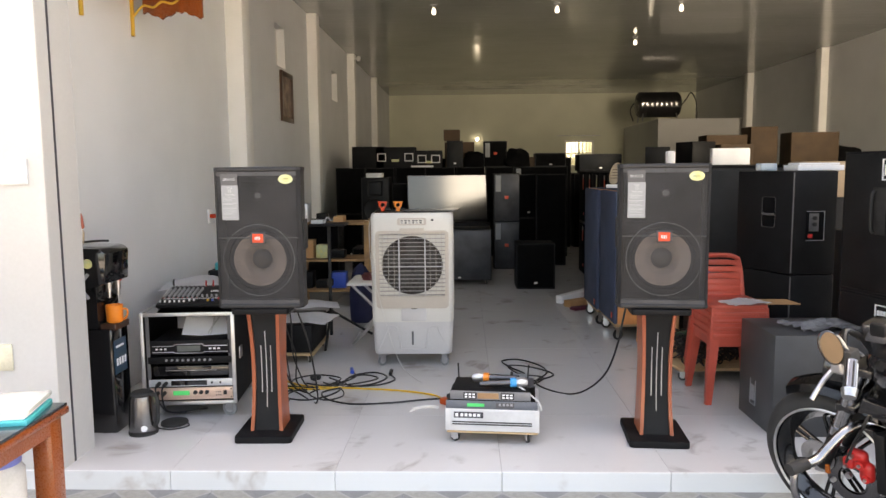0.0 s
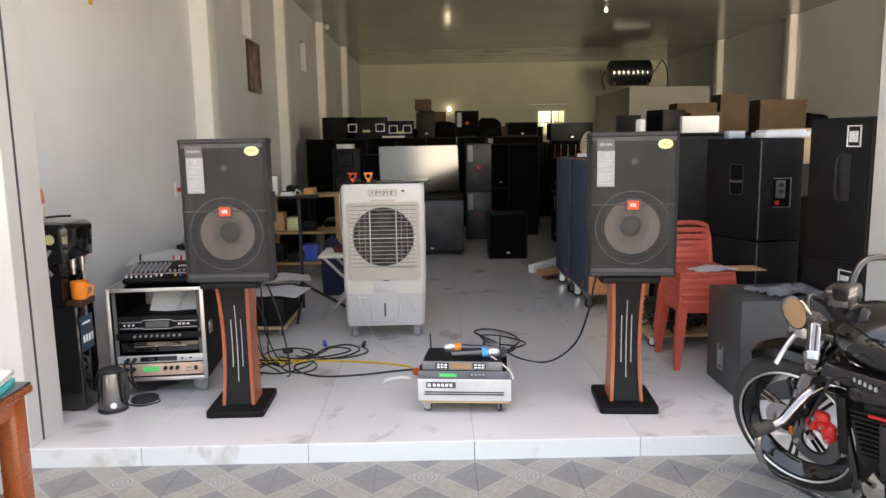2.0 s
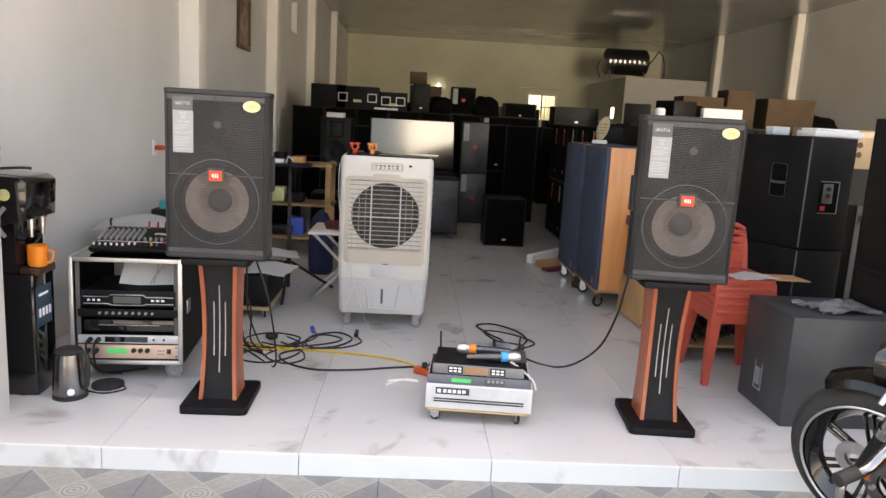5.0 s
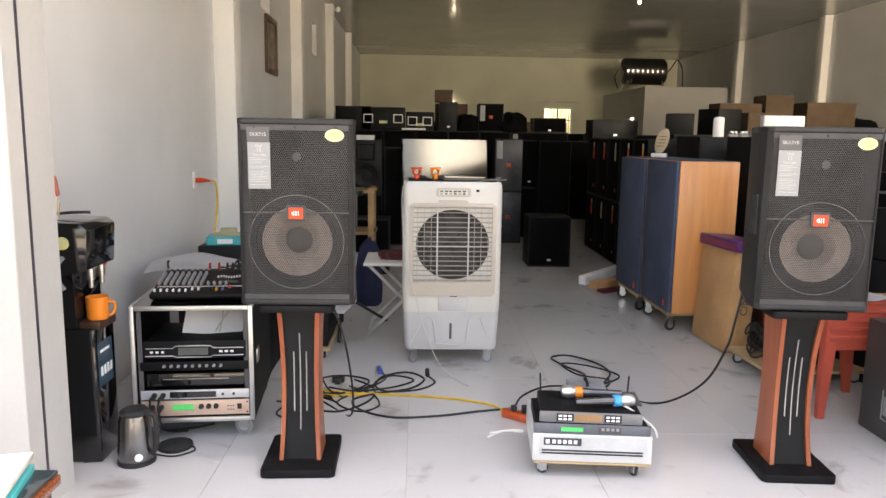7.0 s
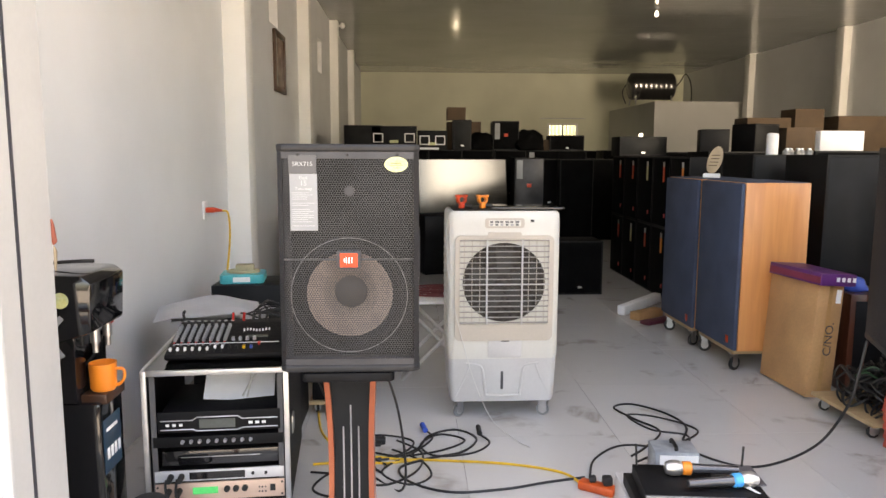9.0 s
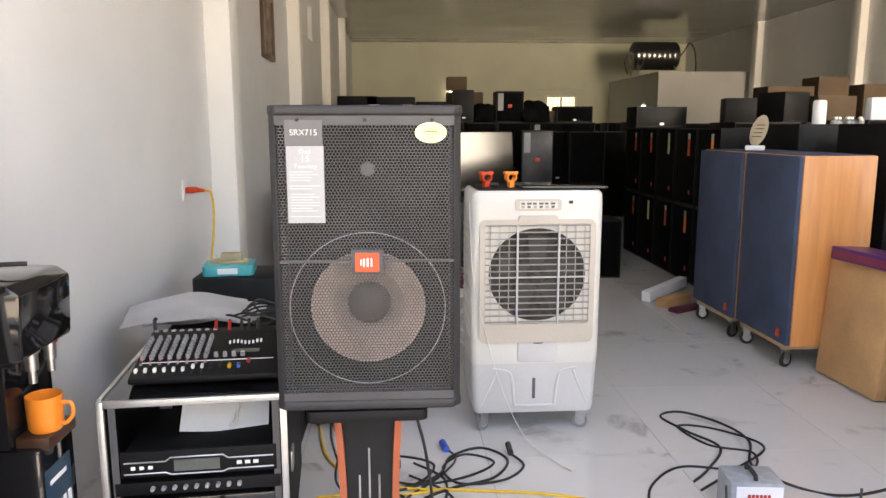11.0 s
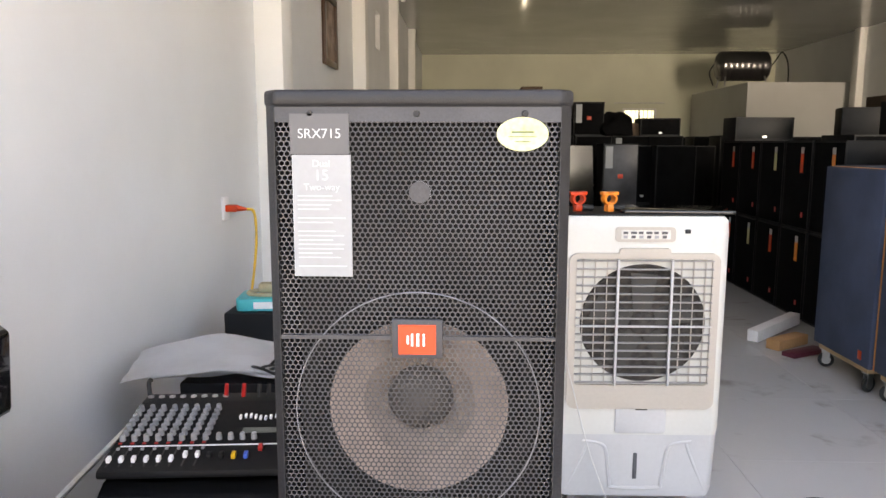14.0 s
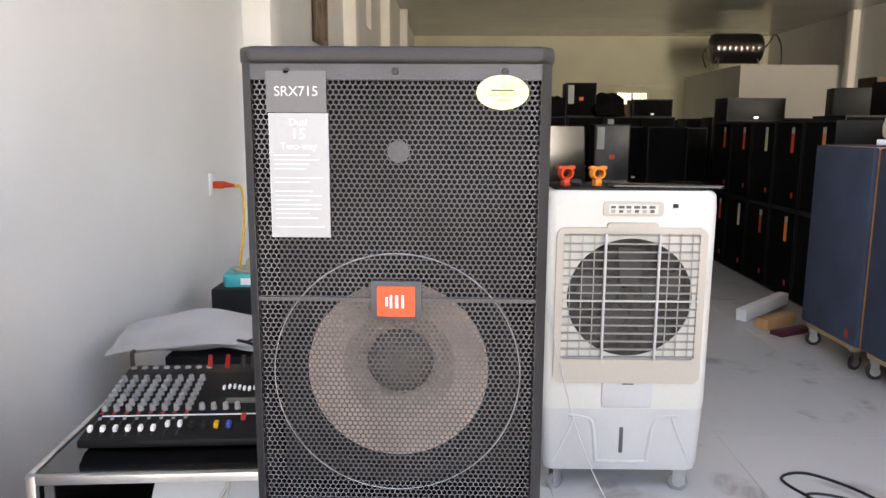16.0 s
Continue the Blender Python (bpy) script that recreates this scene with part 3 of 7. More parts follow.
def stage_speaker(place, rz=0):
    """Origin: middle of the underside, front face at y = 0."""
    s = thing("loudspeaker", place, "black stage loudspeaker with punched grille and orange badge", "loudspeaker", "loudspeakers on stands", rz)
    W, H, D = 0.447, 0.735, 0.42
    # cabinet with an open front behind the grille
    back = [(-W / 2, 0.02), (-W / 2, 0.11), (-W / 2 + 0.075, D), (W / 2 - 0.075, D), (W / 2, 0.11), (W / 2, 0.02), (W / 2 - 0.016, 0.0), (W / 2 - 0.017, 0.0), (W / 2 - 0.017, 0.16), (-W / 2 + 0.017, 0.16), (-W / 2 + 0.017, 0.0), (-W / 2 + 0.016, 0.0)]
    part("cabinet", prism(back, 0.022, H - 0.022), STAGE, s)
    for z0, z1 in ((0.0, 0.024), (H - 0.024, H)):
        cap = [(-W / 2 - 0.003, 0.018), (-W / 2 + 0.018, -0.005), (W / 2 - 0.018, -0.005), (W / 2 + 0.003, 0.018), (W / 2 + 0.003, 0.112), (W / 2 - 0.073, D + 0.003), (-W / 2 + 0.073, D + 0.003), (-W / 2 - 0.003, 0.112)]
        part("end_cap", prism(cap, z0, z1, 0.006), STAGE, s)
    part("border", span(-W / 2 + 0.016, W / 2 - 0.016, 0.001, 0.02, H - 0.046, H - 0.024), GRILLE, s, "dark grey grille border")
    part("border", span(-W / 2 + 0.016, W / 2 - 0.016, 0.001, 0.02, 0.024, 0.044), GRILLE, s, "dark grey grille border")
    g = new("grille", finish(punched(0.418, 0.648, 0.0081, 0.0070), GRILLE))
    g.parent = s
    g.location = (0, 0.004, 0.3665)
    tagged(g, "punched dark steel grille with six-sided holes")
    for x in (-0.155, 0.0, 0.155):
        part("screw", lathe([(0, 0), (0.004, 0), (0.005, 0.002), (0.005, 0.003)], 10, Matrix.Translation((x, -0.002, H - 0.034)) @ Matrix.Rotation(radians(-90), 4, "X")), RUBBER, s, "dark screw head")
    part("baffle", span(-W / 2 + 0.022, W / 2 - 0.022, 0.115, 0.13, 0.024, H - 0.024), BAFFLE, s)
    cz = 0.253
    wm = Matrix.Translation((0, 0.022, cz)) @ Matrix.Rotation(radians(-90), 4, "X")
    w = part("woofer", lathe([(0.185, 0.03), (0.185, 0.004), (0.165, 0.002), (0.160, 0.010), (0.150, 0.002), (0.138, 0.006)], 48, wm), BAFFLE, s, "dark woofer rim")
    part("cone", lathe([(0.139, 0.002), (0.110, 0.012), (0.088, 0.020)], 48, wm), CONE, w, "taupe paper cone")
    part("inner_cone", lathe([(0.088, 0.020), (0.070, 0.034), (0.052, 0.050)], 48, wm), CONE_INNER, w, "inner cone, coloured darker for the shade of its depth")
    part("dust_cap", lathe([(0.054, 0.050), (0.045, 0.036), (0.025, 0.028), (0, 0.026)], 32, wm), surface("dust_cap_grey", (0.05, 0.043, 0.038), 0.7), w)
    ring = [(0.186 * math.cos(a), 0.0025, cz + 0.186 * math.sin(a)) for a in [math.tau * i / 64 for i in range(64)]]
    part("ring", tube(ring, 0.0011, 6, 1, True), RINGGREY, s, "thin pale ring pressed into the grille")
    part("bead", span(-0.206, 0.206, 0.0, 0.0035, 0.3665, 0.3725), GRILLE, s)
    part("dot", lathe([(0, 0), (0.016, 0), (0.016, 0.003)], 28, Matrix.Translation((0.004, 0.002, 0.588)) @ Matrix.Rotation(radians(-90), 4, "X")), GRILLE, s, "grey tweeter disc")
    badge = part("badge", span(-0.038, 0.038, -0.004, 0.003, 0.339, 0.399, 0.002), GRILLE, s, "square grey badge plate")
    part("logo_field", span(-0.028, 0.028, -0.0062, -0.003, 0.346, 0.391, 0.0), ORANGE, badge, "orange logo field with white bars")
    for x, w, h in ((-0.0140, 0.0015, 0.013), (-0.0075, 0.0015, 0.019), (0.0010, 0.0020, 0.019), (0.0100, 0.0015, 0.019)):
        part("logo_bar", span(x - w, x + w, -0.0074, -0.0055, 0.3685 - h / 2, 0.3685 + h / 2), PRINT, badge)
    x0, x1 = -0.184, -0.098
    hd = part("name_tag", span(x0, x1, -0.002, 0.001, 0.643, 0.701), TAG_DARK, s, "dark grey name tag with white lettering")
    writing("model_lettering", "SRX715", 0.0195, Matrix.Translation(((x0 + x1) / 2, -0.0026, 0.672)) @ FRONT, LABEL_PRINT, hd)
    tag = part("data_label", span(x0 + 0.002, x1 + 0.002, -0.0022, 0.001, 0.463, 0.642), TAG_GREY, s, "pale grey data label with white print")
    xm = (x0 + x1) / 2 + 0.002
    for text, size, z in (("Dual", 0.014, 0.629), ("15", 0.022, 0.612), ("Two-way", 0.014, 0.595)):
        writing("label_lettering", text, size, Matrix.Translation((xm, -0.0028, z)) @ FRONT, LABEL_PRINT, tag)
    z = 0.583
    rnd = random.Random(4)
    bars = []
    while z > 0.475:
        ln = rnd.uniform(0.045, 0.072)
        bars.append(span(x0 + 0.009, x0 + 0.009 + ln, -0.0030, -0.0021, z - 0.0012, z + 0.0003))
        z -= rnd.choice((0.0065, 0.0065, 0.013))
    part("print_block", join(*bars), LABEL_PRINT, tag)
    ov = [(0.037 * math.cos(math.tau * i / 40), 0.024 * math.sin(math.tau * i / 40)) for i in range(40)]
    st = part("oval_sticker", prism(ov, 0.0, 0.002, 0, Matrix.Translation((0.152, 0.0005, 0.672)) @ FRONT), YELLOW, s, "pale yellow oval warranty sticker")
    part("print_block", join(span(0.136, 0.168, -0.0022, -0.0012, 0.674, 0.676), span(0.132, 0.172, -0.0022, -0.0012, 0.668, 0.669), span(0.141, 0.163, -0.0022, -0.0012, 0.661, 0.662)), GREEN, st)
    for sx in (-1, 1):
        part("handle", join(span(sx * (W / 2) - 0.004, sx * (W / 2) + 0.004, 0.06, 0.15, 0.30, 0.46, 0.003)), RUBBER, s, "black recessed side handle")
    return s


def speaker_stand(place, rz=0):
    """Origin: middle of the base, on the floor."""
    s = thing("speaker_stand", place, "black speaker stand with red-brown curved wooden sides", "speaker stand", "speaker stands", rz)
    part("base_plate", prism(rounded(0.305, 0.37, 0.022), 0.0, 0.036, 0.004), BLACK, s)
    part("top_plate", prism(rounded(0.30, 0.30, 0.02), 0.688, 0.718, 0.004), BLACK, s)
    n = 14
    zs = [0.036 + (0.652 * i / n) for i in range(n + 1)]

    def half(z):
        k = (z - 0.36) / 0.33
        return 0.059 + 0.011 * k * k

    def front(z):
        k = (z - 0.36) / 0.33
        return -0.055 - 0.035 * k * k

    bm = bmesh.new()
    rows = [[bm.verts.new((sx * (half(z) - 0.001), y, z)) for sx, y in ((-1, front(z) + 0.012), (1, front(z) + 0.012), (1, 0.085), (-1, 0.085))] for z in zs]
    for a, b in zip(rows, rows[1:]):
        for k in range(4):
            bm.faces.new((a[k], a[(k + 1) % 4], b[(k + 1) % 4], b[k]))
    bmesh.ops.recalc_face_normals(bm, faces=bm.faces)
    part("column", bm, GREYBLACK, s)
    for sx in (-1, 1):
        bm = bmesh.new()
        rows = [[bm.verts.new((sx * (half(z) + o), y, z)) for o, y in ((0, front(z)), (0.018, front(z)), (0.018, 0.095), (0, 0.095))] for z in zs]
        for a, b in zip(rows, rows[1:]):
            for k in range(4):
                bm.faces.new((a[k], a[(k + 1) % 4], b[(k + 1) % 4], b[k]))
        bm.faces.new(rows[0])
        bm.faces.new(rows[-1])
        bmesh.ops.recalc_face_normals(bm, faces=bm.faces)
        part("side_cheek", bm, REDWOOD, s, "red-brown curved wooden side")
    for x, z0, z1 in ((-0.026, 0.24, 0.50), (0.0, 0.16, 0.58), (0.026, 0.24, 0.50)):
        pts = [(x, front(z0 + (z1 - z0) * i / 8) + 0.0115, z0 + (z1 - z0) * i / 8) for i in range(9)]
        part("inlay_strip", tube(pts, 0.0028, 6, 1), ALU, s, "thin silver inlay strip")
    return s


stage_speaker((-0.945, 3.672, 0.722))
stage_speaker((1.129, 3.628, 0.722), -6)
speaker_stand((-0.955, 3.82, 0.0), 1)
speaker_stand((1.135, 3.765, 0.0), -4)


def caster(x, y, h, parent, r=0.03, rot=0, tyre=None):
    """A swivel caster of height h with its top at z = h."""
    m = pose(x, y, 0, 0, 0, rot)
    c = part("caster", join(span(-0.022, 0.022, -0.022, 0.022, h - 0.006, h), span(-0.014, -0.010, -0.012, 0.03, r * 0.8, h - 0.006), span(0.010, 0.014, -0.012, 0.03, r * 0.8, h - 0.006)), STEEL, parent)
    c.matrix_local = m
    w = part("wheel", lathe([(0, -0.008), (r * 0.7, -0.008), (r, -0.006), (r, 0.006), (r * 0.7, 0.008), (0, 0.008)], 20, Matrix.Translation((0, 0.012, r)) @ Matrix.Rotation(radians(90), 4, "Y")), tyre or RUBBER, c, "grey caster wheel" if tyre else "dark caster wheel")
    for sx in (-1, 1):
        part("hub", rod((0.0075 * sx, 0.012, r), (0.0095 * sx, 0.012, r), r * 0.58, None, 14), STEEL, w, "bright caster hub")
    return c


# ---- air cooler ----


def air_cooler():
    c = thing("air_cooler", (-0.254, 5.145, 0.0), "white evaporative air cooler on casters with grey water tank", "air cooler", rz=1)
    W, D = 0.575, 0.36
    body = bmesh.new()
    outline = rounded(W, D, 0.035)
    levels = [(0.335, 0.985), (0.36, 0.995), (1.07, 1.0), (1.115, 0.99), (1.13, 0.95)]
    rings = [[body.verts.new((x * k, y * k + D / 2, z)) for x, y in outline] for z, k in levels]
    for a, b in zip(rings, rings[1:]):
        for i in range(len(outline)):
            j = (i + 1) % len(outline)
            body.faces.new((a[i], a[j], b[j], b[i]))
    body.faces.new(rings[0][::-1])
    body.faces.new(rings[-1])
    part("body", body, COOLER, c)
    part("top_tray", prism([(x * 0.9, y * 0.85 + D / 2) for x, y in outline], 1.13, 1.137), GREYBLACK, c, "dark top tray")
    tank = bmesh.new()
    rings = [[tank.verts.new((x * k, y * k + D / 2, z)) for x, y in outline] for z, k in ((0.095, 0.93), (0.12, 0.955), (0.30, 0.98), (0.335, 0.983))]
    for a, b in zip(rings, rings[1:]):
        for i in range(len(outline)):
            j = (i + 1) % len(outline)
            tank.faces.new((a[i], a[j], b[j], b[i]))
    tank.faces.new(rings[0][::-1])
    tank.faces.new(rings[-1])
    t = part("water_tank", tank, COOLER_GREY, c, "grey plastic water tank")
    rib = [(-0.19, 0.31), (-0.13, 0.30), (-0.105, 0.27), (-0.09, 0.15), (-0.075, 0.13), (0.075, 0.13), (0.09, 0.15), (0.105, 0.27), (0.13, 0.30), (0.19, 0.31)]
    part("tank_rib", tube([(x, 0.008, z) for x, z in rib], 0.008, 8, 4), COOLER_GREY, t)
    part("tank_rib", tube([(0.17, 0.008, 0.31), (0.19, 0.009, 0.25), (0.245, 0.014, 0.12)], 0.007, 8, 4), COOLER_GREY, t)
    part("tank_rib", tube([(-0.17, 0.008, 0.31), (-0.19, 0.009, 0.25), (-0.245, 0.014, 0.12)], 0.007, 8, 4), COOLER_GREY, t)
    part("level_slot", span(-0.010, 0.004, 0.000, 0.012, 0.165, 0.265, 0.003), TAG_DARK, t, "dark water level slot")
    fr_o, fr_i = rounded(0.505, 0.565, 0.03), rounded(0.455, 0.455, 0.012)
    fm = Matrix.Translation((0, 0, 0.72)) @ FRONT
    rim = bmesh.new()
    fr_i = [(x, y + 0.035) for x, y in fr_i]
    vo0, vo1, vi1, vi0 = ([rim.verts.new((x, y, z)) for x, y in ring] for ring, z in ((fr_o, -0.004), (fr_o, 0.012), (fr_i, 0.012), (fr_i, -0.03)))
    for a, b in ((vo0, vo1), (vo1, vi1), (vi1, vi0)):
        for i in range(len(a)):
            j = (i + 1) % len(a)
            rim.faces.new((a[i], a[j], b[j], b[i]))
    bmesh.ops.recalc_face_normals(rim, faces=rim.faces)
    part("outlet_frame", turned(rim, fm), COOLER_TRIM, c, "beige air outlet frame")
    part("outlet_recess", span(-0.228, 0.228, -0.002, 0.004, 0.527, 0.983), COOLER, c)
    pad = part("fan_opening", lathe([(0, 0.0), (0.20, 0.0), (0.208, 0.006), (0.212, 0.0)], 48, Matrix.Translation((0, -0.004, 0.752)) @ Matrix.Rotation(radians(90), 4, "X")), PAD, c, "dark round fan opening")
    part("fan_hub", lathe([(0, 0.012), (0.04, 0.010), (0.05, 0.0)], 24, Matrix.Translation((0, -0.004, 0.752)) @ Matrix.Rotation(radians(90), 4, "X")), PAD, pad)
    for k in range(5):
        a = math.tau * k / 5 + 0.4
        bl = prism([(0.04, -0.03), (0.17, -0.06), (0.185, 0.03), (0.05, 0.03)], 0.0, 0.004, 0, Matrix.Translation((0, -0.006, 0.752)) @ FRONT @ Matrix.Rotation(a, 4, "Z"))
        part("fan_blade", bl, surface("fan_grey", (0.04, 0.036, 0.032), 0.6), pad)
    for i in range(16):
        z = 0.535 + i * 0.0293
        part("louver", join(span(-0.228, 0.228, -0.022, -0.008, z, z + 0.0040)), LOUVER, c)
    for x in (-0.205, -0.165, -0.125, 0.125, 0.165, 0.205):
        part("vane", span(x - 0.0012, x + 0.0012, -0.012, -0.005, 0.527, 0.983), COOLER_TRIM, c)
    for x in (-0.090, 0.090):
        part("louver_bar", span(x - 0.004, x + 0.004, -0.027, -0.012, 0.527, 0.983, 0.002), COOLER_GREY, c)
    part("louver_bar", span(-0.228, 0.228, -0.026, -0.014, 0.741, 0.747, 0.002), COOLER_GREY, c)
    cp = part("control_panel", prism(rounded(0.20, 0.052, 0.012), -0.002, 0.006, 0, Matrix.Translation((0, 0, 1.068)) @ FRONT), COOLER_TRIM, c, "beige control panel with pale buttons")
    part("panel_face", span(-0.082, 0.082, -0.0085, -0.006, 1.052, 1.084), surface("panel_print", (0.60, 0.58, 0.53), 0.4, 0, 60, 0.1), cp)
    part("print_block", join(*[span(-0.076 + i * 0.0255, -0.060 + i * 0.0255 + 0.004 * (i % 2), -0.0096, -0.0082, 1.070, 1.079) for i in range(6)]), TAG_DARK, cp)
    for i in range(6):
        part("button", join(span(-0.075 + i * 0.026, -0.061 + i * 0.026, -0.010, -0.008, 1.055, 1.065)), TAG_DARK if i % 2 else KNOB, cp)
    part("sensor", span(0.132, 0.150, -0.003, 0.004, 1.072, 1.086, 0.001), RUBBER, c)
    part("lower_hatch", prism(rounded(0.175, 0.095, 0.012), -0.002, 0.004, 0.001, Matrix.Translation((0.008, 0, 0.39)) @ FRONT), COOLER_GREY, c, "grey lower hatch")
    part("catch", span(-0.01, 0.03, -0.006, -0.003, 0.431, 0.437), RUBBER, c)
    part("handle_lip", prism(rounded(0.17, 0.03, 0.01), -0.002, 0.014, 0, Matrix.Translation((0, 0, 1.005)) @ FRONT), COOLER_TRIM, c)
    for i in range(12):
        z = 0.45 + i * 0.045
        for sx in (-1, 1):
            part("side_rib", span(sx * 0.2865 - 0.004, sx * 0.2865 + 0.004, 0.05, D - 0.05, z, z + 0.015, 0.003), COOLER, c)
    for x in (-0.232, 0.232):
        for y in (0.04, D - 0.05):
            caster(x, y, 0.098, c, 0.034, 65 if x > 0 else -50, TAG_GREY)
    c.scale.x = 1.04
    return c


air_cooler()


def mic_holder(x, y, col, label):
    m = thing("mic_clip", (x, y, 1.137), label, "microphone clip", "microphone clips on the cooler", 20)
    bits = [lathe([(0.02, -0.012), (0.024, 0), (0.02, 0.012), (0.014, 0.012), (0.014, -0.012), (0.02, -0.012)], 18, Matrix.Translation((0, 0, 0.042)) @ Matrix.Rotation(radians(90), 4, "X")),
            span(-0.010, 0.010, -0.012, 0.012, 0.0, 0.022, 0.003), box((0.016, 0, 0.06), (0.02, 0.02, 0.012), 0.003), box((-0.016, 0, 0.06), (0.02, 0.02, 0.012), 0.003)]
    part("clip", join(*bits), col, m)
    part("knob", rod((0.012, 0, 0.014), (0.045, 0.0, 0.010), 0.010), RUBBER, m, "black fixing knob")
    m.scale = (1.3, 1.3, 1.1)


lid = thing("tablet", (-0.14, 5.30, 1.137), "thin black tablet lying over the edge of the cooler", "tablet", rz=-3)
part("slab", prism(rounded(0.40, 0.24, 0.02), 0.0, 0.011, 0.003, Matrix.Translation((0.015, 0, 0.0))), GLOSSBLACK, lid)
mic_holder(-0.475, 5.26, ORANGE, "orange plastic microphone clip standing on the cooler")
mic_holder(-0.362, 5.26, CUP, "amber plastic microphone clip standing on the cooler")
solid("hose", tube([(-0.555, 5.20, 1.10), (-0.56, 5.13, 1.0), (-0.545, 5.125, 0.75), (-0.49, 5.12, 0.50), (-0.42, 5.08, 0.25), (-0.33, 4.98, 0.06), (-0.22, 4.82, 0.008), (-0.17, 4.74, 0.006)], 0.0022, 8), CABLE_WHITE, "thin white hose trailing from the cooler onto the floor", "hose")


# ---- equipment rack with mixer ----


RACK_TURN = Matrix.Translation((-1.476, 4.016, 0)) @ Matrix.Rotation(radians(5), 4, "Z") @ Matrix.Diagonal((0.975, 1, 1, 1)) @ Matrix.Translation((1.493, -4.055, 0))


def rack_unit(name, x0, x1, y, z0, z1, depth, face, label, category, dz):
    u = thing(name, (-0.035, 0.10, dz - 0.032), label, category, "units in the rack")
    u.matrix_basis = RACK_TURN @ u.matrix_basis
    part("chassis", span(x0 + 0.012, x1 - 0.012, y + 0.006, y + depth, z0 + 0.001, z1 - 0.001, 0.002), BLACK, u)
    part("faceplate", span(x0, x1, y - 0.004, y + 0.006, z0, z1, 0.0015), face, u)
    return u


def equipment_rack():
    r = thing("rack_case", (-1.476, 4.016, 0.0), "black road case rack with aluminium edges on casters", "equipment rack", rz=5)
    W, D, z0, z1 = 0.535, 0.66, 0.090, 0.628
    part("side_panel", span(-W / 2, -W / 2 + 0.012, 0.012, D, z0 + 0.01, z1 - 0.01), BLACK, r)
    part("side_panel", span(W / 2 - 0.012, W / 2, 0.012, D, z0 + 0.01, z1 - 0.01), BLACK, r)
    part("top_panel", span(-W / 2 + 0.013, W / 2 - 0.013, 0.012, D, z1 - 0.012, z1), GLOSSBLACK, r, "black laminate top")
    part("bottom_panel", span(-W / 2, W / 2, 0.012, D, z0, z0 + 0.012), BLACK, r)
    e = 0.020
    for a in (-W / 2, W / 2 - e):
        part("edge_strip", span(a, a + e, -0.002, 0.014, z0, z1 + 0.003, 0.002), ALU, r, "aluminium edge")
    for b in (z0 - 0.002, z1 - e + 0.003):
        part("edge_strip", span(-W / 2 + e, W / 2 - e, -0.002, 0.014, b, b + e, 0.002), ALU, r, "aluminium edge")
    for a in (-W / 2 - 0.002, W / 2 - 0.012):
        part("edge_strip", span(a, a + 0.014, 0.016, D, z1 - 0.010, z1 + 0.004, 0.002), ALU, r, "aluminium edge")
    for sx in (-1, 1):
        part("rack_rail", span(sx * 0.2325 - 0.010, sx * 0.2325 + 0.010, 0.022, 0.028, z0 + 0.02, z1 - 0.02), TAG_DARK, r)
        part("latch", span(sx * W / 2 - 0.006, sx * W / 2 + 0.006, 0.10, 0.17, 0.33, 0.40, 0.003), STEEL, r)
    for x in (-W / 2 + 0.045, W / 2 - 0.045):
        for y in (0.055, D - 0.06):
            caster(x, y, z0, r, 0.046, 70 if x > 0 else -60, TAG_GREY)


equipment_rack()
RX0, RX1, RY = -1.456 - 0.245, -1.45 + 0.239, 3.978
u = rack_unit("amplifier_unit", RX0 + 0.02, RX1 - 0.01, RY, 0.345, 0.425, 0.34, BLACK, "black wireless receiver unit with silver trim lines", "audio unit", 0.072)
part("trim_line", tube([(RX0 + 0.03, RY - 0.005, 0.392), (RX0 + 0.15, RY - 0.005, 0.392), (RX0 + 0.165, RY - 0.005, 0.403), (RX1 - 0.17, RY - 0.005, 0.403), (RX1 - 0.155, RY - 0.005, 0.392), (RX1 - 0.02, RY - 0.005, 0.392)], 0.0022, 6, 1), ALU, u)
part("trim_line", tube([(RX0 + 0.03, RY - 0.005, 0.357), (RX0 + 0.15, RY - 0.005, 0.357), (RX0 + 0.165, RY - 0.005, 0.350), (RX1 - 0.17, RY - 0.005, 0.350), (RX1 - 0.155, RY - 0.005, 0.357), (RX1 - 0.02, RY - 0.005, 0.357)], 0.0022, 6, 1), ALU, u)
part("display", span(RX0 + 0.175, RX1 - 0.18, RY - 0.007, RY - 0.003, 0.36, 0.395), LCD, u)
for i in range(3):
    part("button", span(RX1 - 0.13 + i * 0.025, RX1 - 0.115 + i * 0.025, RY - 0.008, RY - 0.003, 0.371, 0.380), PRINT, u)
    part("button", span(RX0 + 0.05 + i * 0.025, RX0 + 0.062 + i * 0.025, RY - 0.008, RY - 0.003, 0.371, 0.380), PRINT, u)
u = rack_unit("crossover_unit", RX0, RX1, RY, 0.296, 0.336, 0.2, BLACK, "slim black crossover with two rows of small knobs", "audio unit", 0.064)
for i in range(9):
    part("knob", rod((RX0 + 0.11 + i * 0.032, RY - 0.004, 0.318), (RX0 + 0.11 + i * 0.032, RY - 0.018, 0.318), 0.007, 0.006, 12), KNOB, u)
u = rack_unit("player_unit", RX0 + 0.03, RX1 - 0.02, RY, 0.232, 0.288, 0.26, GLOSSBLACK, "gloss black audio unit with a thin line", "audio unit", 0.056)
part("trim_line", span(RX0 + 0.10, RX1 - 0.09, RY - 0.006, RY - 0.003, 0.262, 0.2645), STEEL, u)
u = rack_unit("equalizer_unit", RX0, RX1, RY, 0.186, 0.228, 0.22, SILVER, "silver processor with a dark display window", "audio unit", 0.038)
